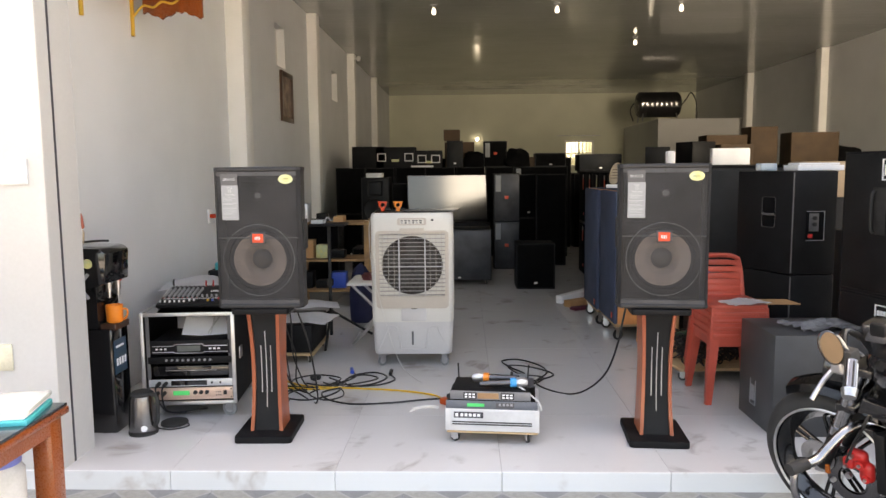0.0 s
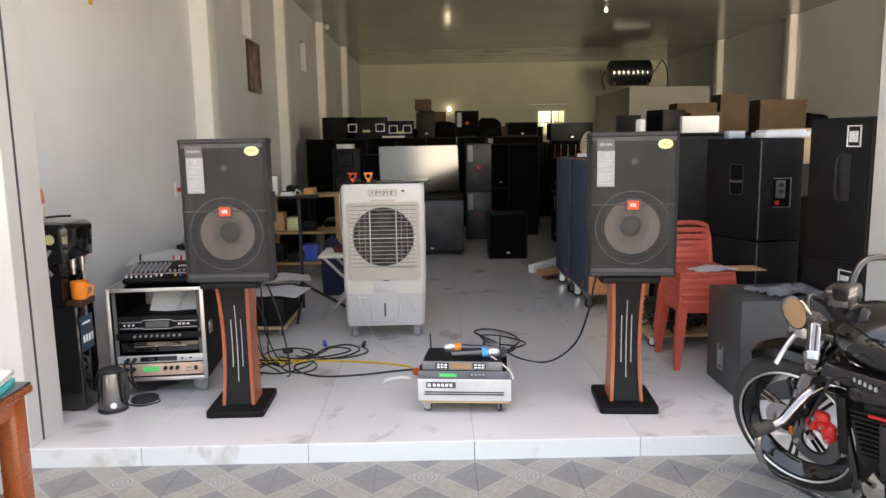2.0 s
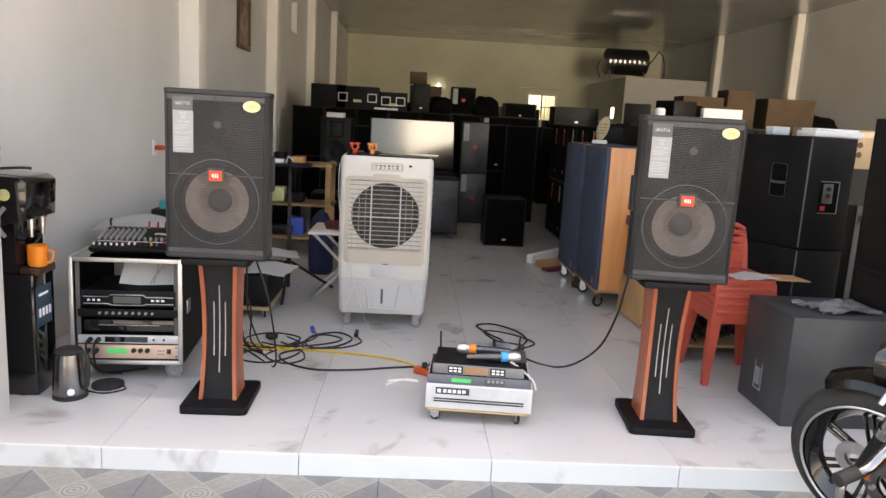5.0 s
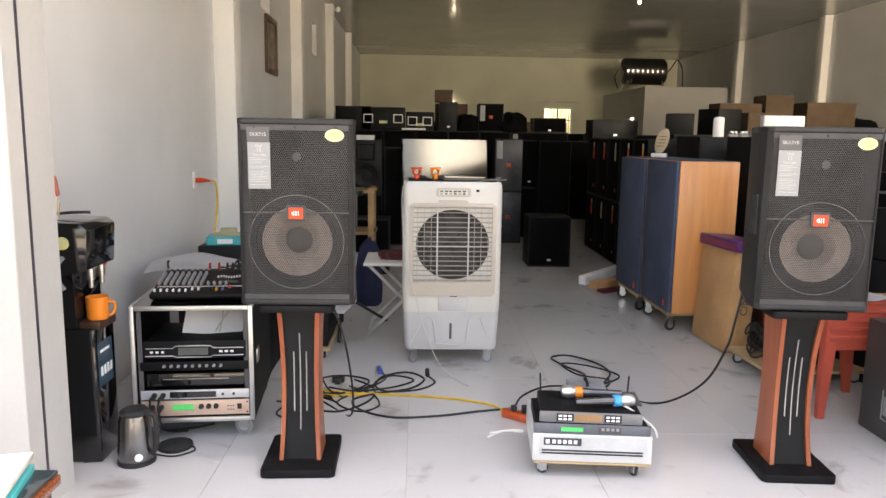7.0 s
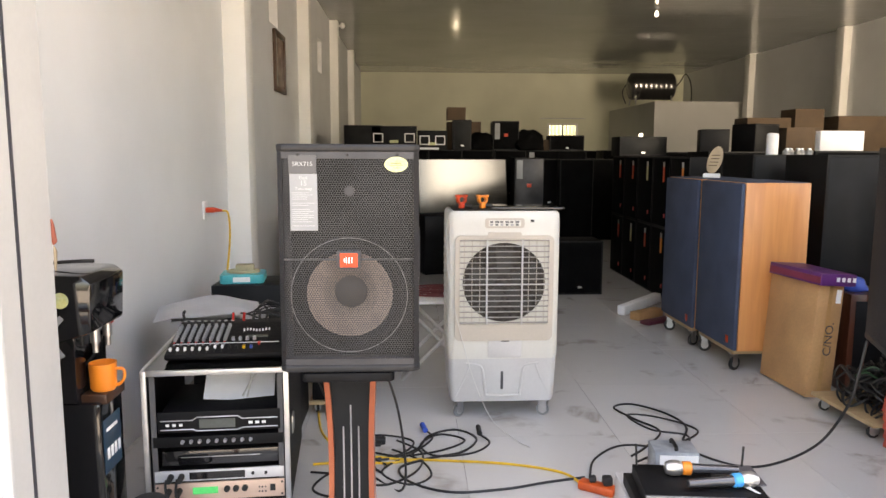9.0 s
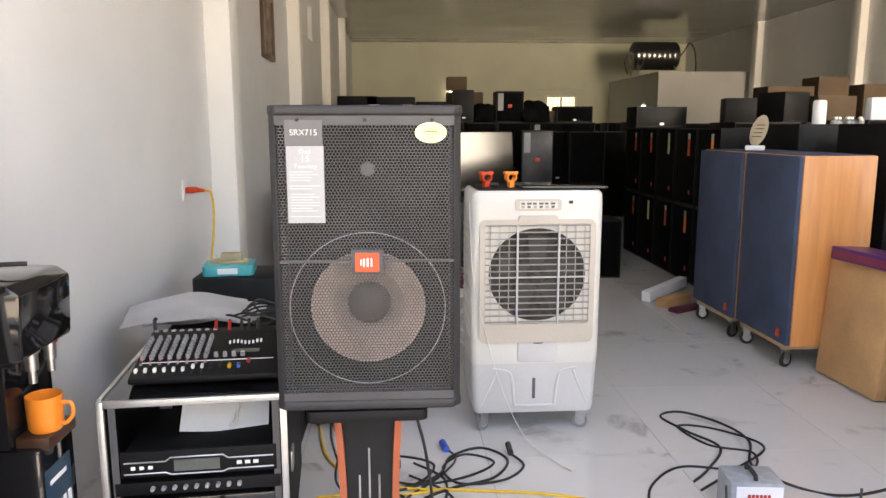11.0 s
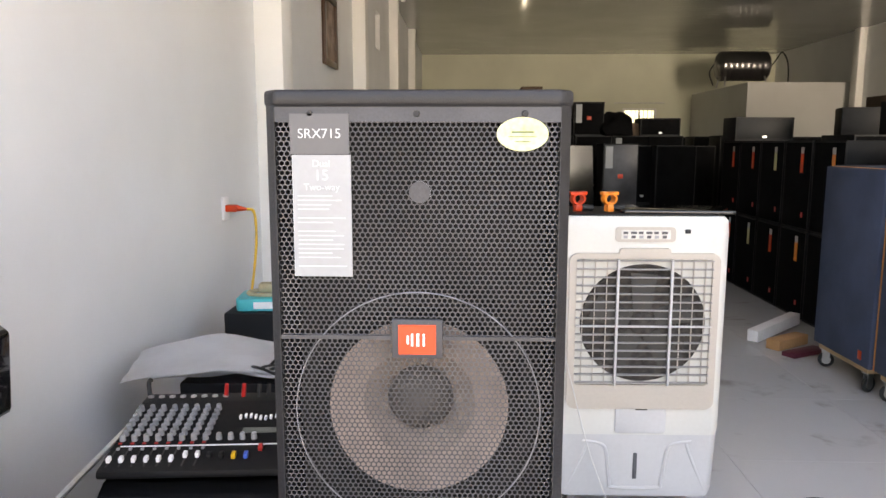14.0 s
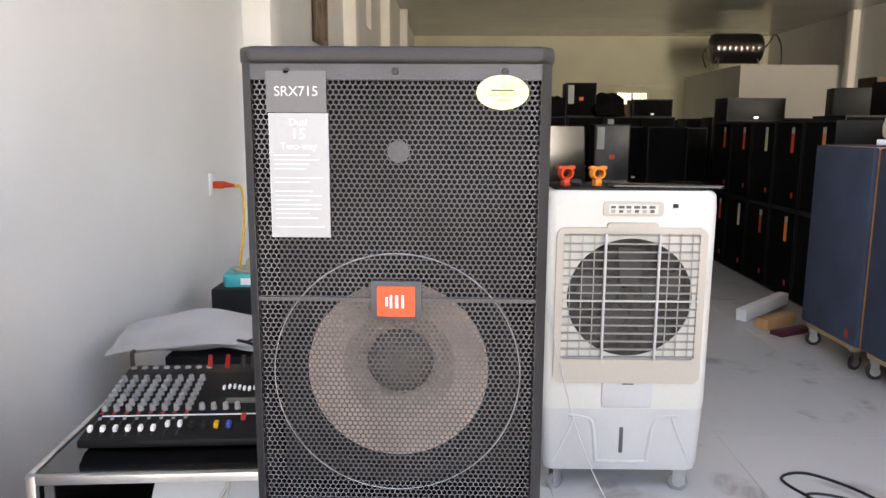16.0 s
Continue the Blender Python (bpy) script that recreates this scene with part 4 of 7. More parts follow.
part("display", span(RX0 + 0.13, RX1 - 0.15, RY - 0.007, RY - 0.003, 0.193, 0.221), GLOSSBLACK, u)
for x in (RX1 - 0.12, RX1 - 0.07):
    part("button", rod((x, RY - 0.004, 0.207), (x, RY - 0.010, 0.207), 0.006, 0.006, 12), RUBBER, u)
for x in (RX0 + 0.06, RX0 + 0.10):
    part("plug", rod((x, RY - 0.004, 0.207), (x, RY - 0.045, 0.205), 0.012, 0.010, 12), RUBBER, u, "black jack plug")
u = rack_unit("effects_unit", RX0, RX1, RY, 0.119, 0.190, 0.22, COPPER, "champagne effects unit with green display and round knobs", "audio unit", 0.026)
part("display", span(RX0 + 0.14, RX0 + 0.235, RY - 0.007, RY - 0.003, 0.146, 0.172), LED, u, "lit green display")
for i in range(3):
    part("knob", rod((RX0 + 0.27 + i * 0.034, RY - 0.004, 0.162), (RX0 + 0.27 + i * 0.034, RY - 0.016, 0.162), 0.012, 0.011, 16), RUBBER, u)
part("switch", span(RX1 - 0.055, RX1 - 0.035, RY - 0.008, RY - 0.003, 0.145, 0.170), RUBBER, u)
part("print_block", join(*[span(RX1 - 0.10 + 0.012 * (i % 3), RX1 - 0.094 + 0.012 * (i % 3), RY - 0.0055, RY - 0.0035, 0.140 + 0.018 * (i // 3), 0.146 + 0.018 * (i // 3)) for i in range(6)]), INK, u)
part("bolt", join(*[rod((x, RY - 0.003, z), (x, RY - 0.007, z), 0.004, None, 8) for x in (RX0 + 0.009, RX1 - 0.009) for z in (0.130, 0.178)]), RUBBER, u)
for x in (RX0 + 0.05, RX0 + 0.09):
    part("plug", rod((x, RY - 0.004, 0.162), (x, RY - 0.045, 0.160), 0.012, 0.010, 12), RUBBER, u, "black jack plug")
solid("rack_paper", turned(span(-0.14, 0.13, -0.09, 0.09, 0.0, 0.003), Matrix.Rotation(radians(38), 4, "X") @ Matrix.Rotation(radians(7), 4, "Y")), PAPER, "white paper tucked into the rack over the units", "paper", place=(-1.43, 4.24, 0.515), rz=6)
solid("rack_cable", join(tube([(-1.38, 4.08, 0.512), (-1.36, 4.10, 0.55), (-1.33, 4.14, 0.60), (-1.30, 4.2, 0.66)], 0.004, 6), tube([(-1.36, 4.07, 0.512), (-1.35, 4.1, 0.58), (-1.37, 4.2, 0.66)], 0.004, 6)), CABLE_WHITE, "white wires inside the rack", "cable", place=(-0.035, 0.10, -0.04))
solid("rack_cable", join(tube([(RX0 + 0.06, RY - 0.045, 0.205), (RX0 + 0.07, RY - 0.09, 0.17), (RX0 + 0.10, RY - 0.08, 0.08), (RX0 + 0.13, RY, 0.02), (RX0 + 0.3, RY + 0.1, 0.012)], 0.005, 8), tube([(RX0 + 0.10, RY - 0.045, 0.205), (RX0 + 0.11, RY - 0.10, 0.16), (RX0 + 0.12, RY - 0.06, 0.05), (RX0 + 0.2, RY + 0.02, 0.012)], 0.005, 8)), CABLE, "black leads hanging from the rack", "cable", place=(-0.035, 0.10, 0.0))


def mixer():
    m = thing("mixing_console", (-1.482, 4.285, 0.632), "black mixing console with grey knobs and white faders", "mixing console", rz=5)
    W, D = 0.44, 0.35
    # sloped wedge: front low, back high
    prof = [(-D / 2 + 0.035, 0.0), (-D / 2, 0.016), (-D / 2, 0.032), (D / 2 - 0.06, 0.085), (D / 2, 0.088), (D / 2, 0.0)]
    body = prism(prof, -W / 2, W / 2, 0.004, Matrix.Rotation(radians(90), 4, "Z") @ Matrix.Rotation(radians(90), 4, "X"))
    part("chassis", body, BLACK, m)
    slope = math.atan2(0.053, D - 0.06)

    def top(u, v, lift=0.0):
        """u across, v from front (0) to the back (1) of the sloped face."""
        return Vector((u, -D / 2 + v * (D - 0.06), 0.032 + v * 0.053 + lift))

    tilt = Matrix.Rotation(slope, 4, "X")
    for i in range(8):
        x = -0.204 + i * 0.0275
        for j in range(7):
            p = top(x, 0.42 + j * 0.075)
            part("knob", turned(lathe([(0, 0.016), (0.006, 0.015), (0.0075, 0.0)], 10), Matrix.Translation(p) @ tilt), KNOB, m)
        part("red_mark", turned(box((0, 0, 0.002), (0.008, 0.005, 0.003)), Matrix.Translation(top(x, 0.365)) @ tilt), RED, m)
        part("button", turned(box((0, 0, 0.003), (0.007, 0.007, 0.005), 0.001), Matrix.Translation(top(x + 0.004, 0.285)) @ tilt), KNOB, m)
        part("jack_socket", turned(lathe([(0.0035, 0.001), (0.0035, 0.004), (0.0075, 0.004), (0.008, 0.0)], 12), Matrix.Translation(Vector((x, D / 2 - 0.03, 0.0885)))), STEEL, m, "round jack socket")
        part("slot", turned(box((0, 0, 0.001), (0.003, 0.075, 0.002)), Matrix.Translation(top(x, 0.19)) @ tilt), RUBBER, m)
        v = 0.13 + (0.05 if i in (6, 7) else 0.0)
        part("fader", turned(box((0, 0, 0.007), (0.009, 0.015, 0.012), 0.002), Matrix.Translation(top(x, v)) @ tilt), PRINT, m, "white fader cap")
    for i, col in enumerate((GREYBLACK, GREYBLACK, FADER_YELLOW, BLUE, RED)):
        x = 0.016 + i * 0.0275
        part("fader", turned(box((0, 0, 0.007), (0.010, 0.018, 0.012), 0.002), Matrix.Translation(top(x, 0.16 + (0.1 if i == 4 else 0.0))) @ tilt), col, m)
    part("divider_line", turned(box((0, 0, 0.001), (W - 0.04, 0.003, 0.002)), Matrix.Translation(top(0, 0.33)) @ tilt), PRINT, m)
    for i in range(9):
        part("eq_slider", turned(box((0, 0, 0.004), (0.006, 0.013, 0.008), 0.001), Matrix.Translation(top(0.052 + i * 0.0125, 0.72 + 0.02 * math.sin(i))) @ tilt), PRINT, m)
    part("display", turned(box((0, 0, 0.001), (0.085, 0.022, 0.002)), Matrix.Translation(top(0.11, 0.53)) @ tilt), LCD, m)
    for i in range(4):
        part("knob", turned(lathe([(0, 0.016), (0.006, 0.015), (0.0075, 0.0)], 10), Matrix.Translation(top(0.020 + i * 0.0275, 0.42)) @ tilt), KNOB, m)
    for x, col in ((-0.01, RED), (0.035, RED), (0.075, RUBBER), (0.10, RUBBER), (0.13, RUBBER)):
        p = Vector((x, D / 2 - 0.03, 0.088))
        part("jack_plug", join(rod(p, p + Vector((0.004, -0.005, 0.036)), 0.006, 0.005, 10)), col, m)
    part("side_hook", tube([(-W / 2 + 0.01, D / 2 - 0.02, 0.08), (-W / 2 + 0.005, D / 2 - 0.01, 0.12), (-W / 2 + 0.012, D / 2 - 0.01, 0.13)], 0.006, 8), RUBBER, m)


mixer()


def sheet(name, c, w, d, curl, rz, label, mat=PAPER, group=""):
    bm = bmesh.new()
    n, k = 12, 8
    g = [[bm.verts.new(((i / n - 0.5) * w, (j / k - 0.5) * d, curl * math.sin(3.1 * i / n) * (0.4 + 0.6 * j / k) + 0.004 * math.sin(j * 1.7 + i))) for j in range(k + 1)] for i in range(n + 1)]
    for i in range(n):
        for j in range(k):
            bm.faces.new((g[i][j], g[i + 1][j], g[i + 1][j + 1], g[i][j + 1]))
    bmesh.ops.solidify(bm, geom=bm.faces[:], thickness=0.0015)
    return solid(name, bm, mat, label, "paper", group, c, rz)


sup = thing("equipment_box", (-1.62, 5.10, 0.0), "black equipment case behind the rack holding papers", "case")
part("body", span(-0.20, 0.30, -0.22, 0.22, 0.0, 0.60, 0.01), BLACK, sup)
sheet("paper_sheaf", (-1.72, 5.08, 0.612), 0.46, 0.34, 0.012, 12, "loose stack of white paper sheets", group="papers behind the mixer")
sheet("paper_sheet", (-1.77, 5.02, 0.628), 0.50, 0.36, 0.050, 14, "curling white paper sheet", group="papers behind the mixer")
sheet("paper_sheet", (-1.70, 5.04, 0.622), 0.46, 0.30, 0.02, -4, "curling white paper sheet", group="papers behind the mixer")
solid("cable_heap", join(*[tube([(-1.50 + 0.10 * math.cos(a + k) + 0.03 * k, 4.96 + 0.06 * math.sin(a + k), 0.625 + 0.012 * k + 0.02 * math.sin(2 * a + k)) for a in [math.tau * i / 9 for i in range(9)]], 0.005, 6, 4, True) for k in range(5)]), CABLE, "heap of thin black leads behind the mixer", "cable", kind="stuff")
bx = thing("amp_case", (-1.76, 5.80, 0.0), "dark grey box with a teal case on it", "case")
part("body", span(-0.17, 0.26, -0.15, 0.20, 0.0, 0.65, 0.008), GREYBLACK, bx)
tl = thing("toolbox", (-1.77, 5.80, 0.65), "teal plastic tool case with white label", "tool case", rz=6)
part("body", prism(rounded(0.26, 0.22, 0.03), 0.0, 0.055, 0.006), TEAL, tl)
part("label", span(-0.05, 0.05, -0.113, -0.109, 0.012, 0.042), PRINT, tl, "white label")
part("coiled_cord", join(tube([(0.09 * math.cos(a), 0.06 * math.sin(a), 0.062) for a in [math.tau * i / 16 for i in range(16)]], 0.010, 8, 2, True), span(-0.05, 0.06, 0.01, 0.07, 0.056, 0.10, 0.01)), surface("khaki_cord", (0.45, 0.38, 0.24), 0.7), tl, "coiled beige cord")


# ---- water dispenser, cup and kettle ----


def water_dispenser():
    d = thing("water_dispenser", (-1.932, 3.87, -0.0), "glossy black standing water dispenser with a yellow sticker", "water dispenser")
    part("body", span(-0.15, 0.135, -0.09, 0.10, 0.0, 0.585, 0.012), GLOSSBLACK, d)
    part("back_column", span(-0.15, 0.062, -0.09, 0.16, 0.585, 0.90, 0.008), GLOSSBLACK, d)
    head = [(-0.15, 0.81), (0.03, 0.81), (0.148, 0.845), (0.158, 1.012), (0.125, 1.036), (-0.15, 1.043)]
    part("dispenser_head", prism(head, -0.115, 0.16, 0.01, Matrix.Rotation(radians(90), 4, "X")), GLOSSBLACK, d)
    # The tray's brown paints in the reddish reflection below the mug.
    part("drip_tray", span(0.063, 0.150, -0.07, 0.09, 0.575, 0.612, 0.006), surface("tray_reflection_brown", (0.05, 0.02, 0.01), 0.4), d, "drip tray coloured brown for the reflection below the mug")
    for y, col in ((-0.05, STEEL), (0.05, STEEL)):
        t = part("tap", join(rod((0.115, y, 0.79), (0.115, y, 0.87), 0.016), rod((0.115, y, 0.755), (0.115, y, 0.79), 0.010)), col, d, "grey metal tap")
        part("lever", span(0.125, 0.136, y - 0.008, y + 0.008, 0.835, 0.848, 0.002), RED if y > 0 else TAG_GREY, t)
    part("sticker", lathe([(0, 0.002), (0.026, 0.002), (0.026, 0.0)], 28, Matrix.Translation((0.06, -0.161, 0.955)) @ Matrix.Rotation(radians(90), 4, "X")), YELLOW, d, "round yellow sticker")
    for z, a in ((0.87, 40), (0.80, -35)):
        part("decal", box((0, 0, 0), (0.018, 0.002, 0.08), m=Matrix.Translation((0.035, -0.1615, z)) @ Matrix.Rotation(radians(a), 4, "Y")), TAG_GREY, d, "grey leaf-shaped decal")
    lb = part("info_label", span(0.1355, 0.138, -0.08, 0.06, 0.33, 0.52), surface("label_blue", (0.016, 0.05, 0.085), 0.3), d, "dark blue label with white icons")
    for i in range(4):
        part("icon_block", span(0.1375, 0.1395, -0.06 + 0.03 * i, -0.042 + 0.03 * i, 0.375, 0.415), PRINT, lb)
    part("print_bar", span(0.1375, 0.1395, -0.06, 0.03, 0.475, 0.487), PRINT, lb)
    for x in (-0.12, 0.06):
        for y in (-0.07, 0.13):
            part("foot", rod((x, y, 0.0), (x, y, 0.012), 0.015), RUBBER, d)


water_dispenser()
ax_up = Matrix.Rotation(radians(90), 4, "X")
hg = thing("wall_hanging", (-1.829, 3.604, 1.16), "narrow faded red and tan paper streamer on the jamb", "wall hanging")
part("red_strip", prism([(0.0, 0.07), (0.006, 0.05), (0.012, 0.0), (0.003, -0.01), (0.0, 0.0)], 0.0, 0.012, 0.001, ax_up), surface("faded_red", (0.40, 0.11, 0.07), 0.7), hg, "faded red upper strip")
part("pale_strip", prism([(0.003, -0.012), (0.010, -0.03), (0.005, -0.09), (0.001, -0.08)], 0.0, 0.010, 0.001, ax_up), surface("tan_paper", (0.42, 0.33, 0.22), 0.7), hg, "tan lower strip")
solid("glasses", join(tube([(-1.90, 3.78, 1.10), (-1.84, 3.76, 1.125), (-1.78, 3.78, 1.10)], 0.004, 6), tube([(-1.92, 3.80, 1.10), (-1.80, 3.83, 1.112), (-1.70, 3.80, 1.122), (-1.66, 3.82, 1.12)], 0.007, 6), span(-1.90, -1.82, 3.77, 3.80, 1.096, 1.112, 0.004)), RUBBER, "dark wire and clips lying on the dispenser", "cable clips", place=(-0.15, 0.01, -0.053))


def orange_cup():
    c = thing("mug", (-1.815, 3.86, 0.612), "orange plastic mug standing on the drip tray", "mug")
    c.scale = (0.88, 0.88, 0.92)
    part("cup", lathe([(0, 0.0), (0.042, 0.0), (0.049, 0.01), (0.052, 0.105), (0.049, 0.105), (0.043, 0.012), (0, 0.008)], 28), CUP, c)
    part("handle", tube([(0.046, 0, 0.08), (0.078, 0, 0.078), (0.082, 0, 0.045), (0.062, 0, 0.02), (0.046, 0, 0.02)], 0.006, 8), CUP, c)


orange_cup()


def kettle():
    k = thing("electric_kettle", (-1.66, 3.80, 0.0), "brushed steel electric kettle with black handle and base", "kettle", rz=-20)
    part("base", lathe([(0, 0), (0.078, 0), (0.078, 0.018), (0, 0.022)], 32), RUBBER, k)
    part("jug", lathe([(0, 0.02), (0.074, 0.022), (0.076, 0.05), (0.066, 0.19), (0.06, 0.215), (0, 0.216)], 36), DARK_STEEL, k)
    part("lid", lathe([(0.058, 0.213), (0.062, 0.225), (0.05, 0.236), (0, 0.238)], 32), RUBBER, k)
    part("handle", tube([(0.055, 0, 0.225), (0.10, 0, 0.22), (0.108, 0, 0.16), (0.102, 0, 0.08), (0.078, 0, 0.05)], 0.011, 10), RUBBER, k)
    part("dial", lathe([(0, 0.006), (0.015, 0.005), (0.017, 0.0)], 16, Matrix.Translation((0.055, -0.052, 0.045)) @ Matrix.Rotation(radians(45), 4, "Z") @ Matrix.Rotation(radians(90), 4, "X")), PRINT, k, "white dial")


kettle()
kb = thing("kettle_base", (-1.545, 3.945, 0.0), "round black kettle power base with its cord", "power base")
part("disc", lathe([(0, 0), (0.075, 0), (0.075, 0.014), (0.05, 0.022), (0, 0.022)], 28), RUBBER, kb)
part("cord", tube([(0.07, 0, 0.008), (0.10, -0.05, 0.006), (0.03, -0.11, 0.006), (-0.06, -0.09, 0.006)], 0.004, 6), CABLE, kb)


# ---- small amplifier case on the floor ----


def floor_amp():
    c = thing("amplifier_case", (0.262, 3.63, 0.0), "white amplifier road case on casters with pale wooden base", "amplifier case", rz=-5)
    W, D = 0.475, 0.40
    part("base_board", span(-W / 2, W / 2, 0.0, D, 0.060, 0.070, 0.003), PALEWOOD, c, "pale wooden base board")
    part("body", span(-W / 2 - 0.008, W / 2 + 0.008, 0.004, D, 0.070, 0.190, 0.004), surface("pale_grey_paint", (0.66, 0.66, 0.66), 0.4, 0.2, 6, 0.06), c)
    part("front_panel", span(-W / 2 + 0.02, W / 2 - 0.015, -0.001, 0.005, 0.098, 0.182), SILVER, c)
    for z in (0.106, 0.118):
        part("slot", span(-W / 2 + 0.03, W / 2 - 0.03, -0.004, 0.0, z, z + 0.006), RUBBER, c)
    lg = part("name_plate", span(-0.20, -0.045, -0.003, 0.0, 0.143, 0.175), INK, c, "dark name plate with pale bars")
    for i in range(5):
        part("print_bar", span(-0.165 + i * 0.022, -0.150 + i * 0.022, -0.0045, -0.0025, 0.151, 0.167), PRINT, lg)
    part("print_bar", span(-0.192, -0.176, -0.0045, -0.0025, 0.150, 0.168), PRINT, lg)
    for x in (-W / 2 + 0.05, W / 2 - 0.05):
        for y in (0.04, D - 0.05):
            caster(x, y, 0.062, c, 0.024, 20 if x > 0 else 70)


floor_amp()
u = thing("processor_unit", (0.262, 3.63, 0.190), "dark grey audio processor with a green display", "audio unit", rz=-5)
part("chassis", span(-0.235, 0.225, 0.01, 0.30, 0.0, 0.044, 0.002), BLACK, u)
part("faceplate", span(-0.242, 0.236, 0.004, 0.012, 0.0, 0.044, 0.002), surface("slate_panel", (0.12, 0.13, 0.15), 0.4), u)
part("display", span(-0.13, -0.04, 0.001, 0.005, 0.013, 0.030), LED, u, "lit green display")
for i in range(4):
    part("button", span(0.035 + i * 0.02, 0.047 + i * 0.02, 0.001, 0.005, 0.02, 0.032), KNOB, u)
part("keypad", span(0.02, 0.115, 0.002, 0.006, 0.008, 0.036), TAG_DARK, u)
u = thing("karaoke_unit", (0.252, 3.635, 0.234), "black karaoke receiver with brown display and white buttons", "audio unit", rz=-6)
part("chassis", span(-0.205, 0.205, 0.01, 0.26, 0.004, 0.050, 0.003), BLACK, u)
part("faceplate", span(-0.21, 0.21, 0.002, 0.012, 0.004, 0.050, 0.003), surface("grey_panel", (0.22, 0.22, 0.23), 0.35, 0.3), u)
part("display", span(-0.065, 0.045, 0.0, 0.004, 0.012, 0.042), surface("amber_window", (0.36, 0.20, 0.10), 0.3), u, "brown display window")
for sx in (-0.14, 0.055):
    part("keypad", span(sx, sx + 0.07, 0.0, 0.004, 0.010, 0.044), RUBBER, u)
    for i in range(3):
        for j in range(2):
            part("button", span(sx + 0.008 + i * 0.02, sx + 0.022 + i * 0.02, -0.002, 0.001, 0.016 + j * 0.014, 0.024 + j * 0.014), PRINT, u)
part("top_plate", span(0.06, 0.225, 0.10, 0.26, 0.050, 0.056), surface("dark_sheet", (0.08, 0.08, 0.09), 0.3), u)
for sx in (-1, 1):
    part("antenna", tube([(sx * 0.19, 0.25, 0.04), (sx * 0.195, 0.255, 0.13)], 0.004, 6, 1), RUBBER, u)


def microphone(place, rz, ring, label):
    m = thing("microphone", place, label, "microphone", "microphones on the receiver", rz)
    rot = Matrix.Translation((0, 0, 0.028)) @ Matrix.Rotation(radians(90), 4, "Y")
    part("grip", lathe([(0, -0.12), (0.014, -0.118), (0.016, -0.06), (0.019, 0.06), (0.0, 0.062)], 20, rot), surface("mic_grip", (0.12, 0.12, 0.13), 0.25, 0.7), m)
    part("colour_ring", lathe([(0.019, 0.045), (0.025, 0.05), (0.025, 0.075), (0.019, 0.08)], 20, rot), ring, m, "coloured plastic ring")
    part("head", lathe([(0.019, 0.075), (0.027, 0.088), (0.028, 0.092), (0.0265, 0.094), (0.028, 0.097), (0.028, 0.118), (0.020, 0.136), (0, 0.143)], 20, rot), ALU, m, "silver mesh head")


microphone((0.315, 3.70, 0.284), 6, CYAN, "dark microphone with a blue ring lying on the receiver")
microphone((0.300, 3.80, 0.284), 173, CUP, "dark microphone with an orange ring lying on the receiver")
tr = thing("transformer", (0.41, 4.36, 0.0), "grey metal transformer box with handle and white label", "transformer", rz=-6)
part("body", span(-0.095, 0.095, -0.035, 0.11, 0.0, 0.145, 0.006), surface("hammer_grey", (0.33, 0.36, 0.385), 0.4, 0.1, 30, 0.1, 0.2), tr)
part("handle", join(tube([(0.0, -0.01, 0.143), (0.0, -0.005, 0.160), (0.0, 0.075, 0.160), (0.0, 0.08, 0.143)], 0.008, 8, 3)), RUBBER, tr, "black carrying handle")
lb = part("label", span(-0.075, 0.090, -0.039, -0.0355, 0.03, 0.132), PRINT, tr, "white label with red print")
part("print_bar", join(*[span(-0.035 + 0.014 * i, -0.025 + 0.014 * i, -0.0405, -0.0385, 0.088, 0.104) for i in range(6)]), RED, lb)
ps = thing("power_strip", (0.06, 4.26, 0.0), "orange power strip with plugs beside the amplifier", "power strip", rz=-35)
part("body", span(-0.10, 0.06, -0.03, 0.03, 0.0, 0.04, 0.012), surface("orange_red", (0.62, 0.09, 0.02), 0.4), ps)
solid("adapter", join(span(0.06, 0.10, 4.23, 4.27, 0.041, 0.08, 0.008), span(0.01, 0.04, 4.265, 4.295, 0.041, 0.07, 0.008)), RUBBER, "black plug adapters on the power strip", "adapter")
for pts in ([(0.40, 3.70, 0.295), (0.44, 3.66, 0.28), (0.50, 3.60, 0.24), (0.515, 3.585, 0.20)], [(-0.02, 3.68, 0.19), (-0.08, 3.66, 0.20), (-0.16, 3.67, 0.185)], [(-0.02, 3.69, 0.18), (-0.10, 3.70, 0.18), (-0.17, 3.66, 0.17)]):
    solid("amp_wire", tube(pts, 0.0045, 6), CABLE_WHITE, "short pale wire on the amplifier case", "cable", "pale amplifier wires")

# ---- loudspeaker stock ----


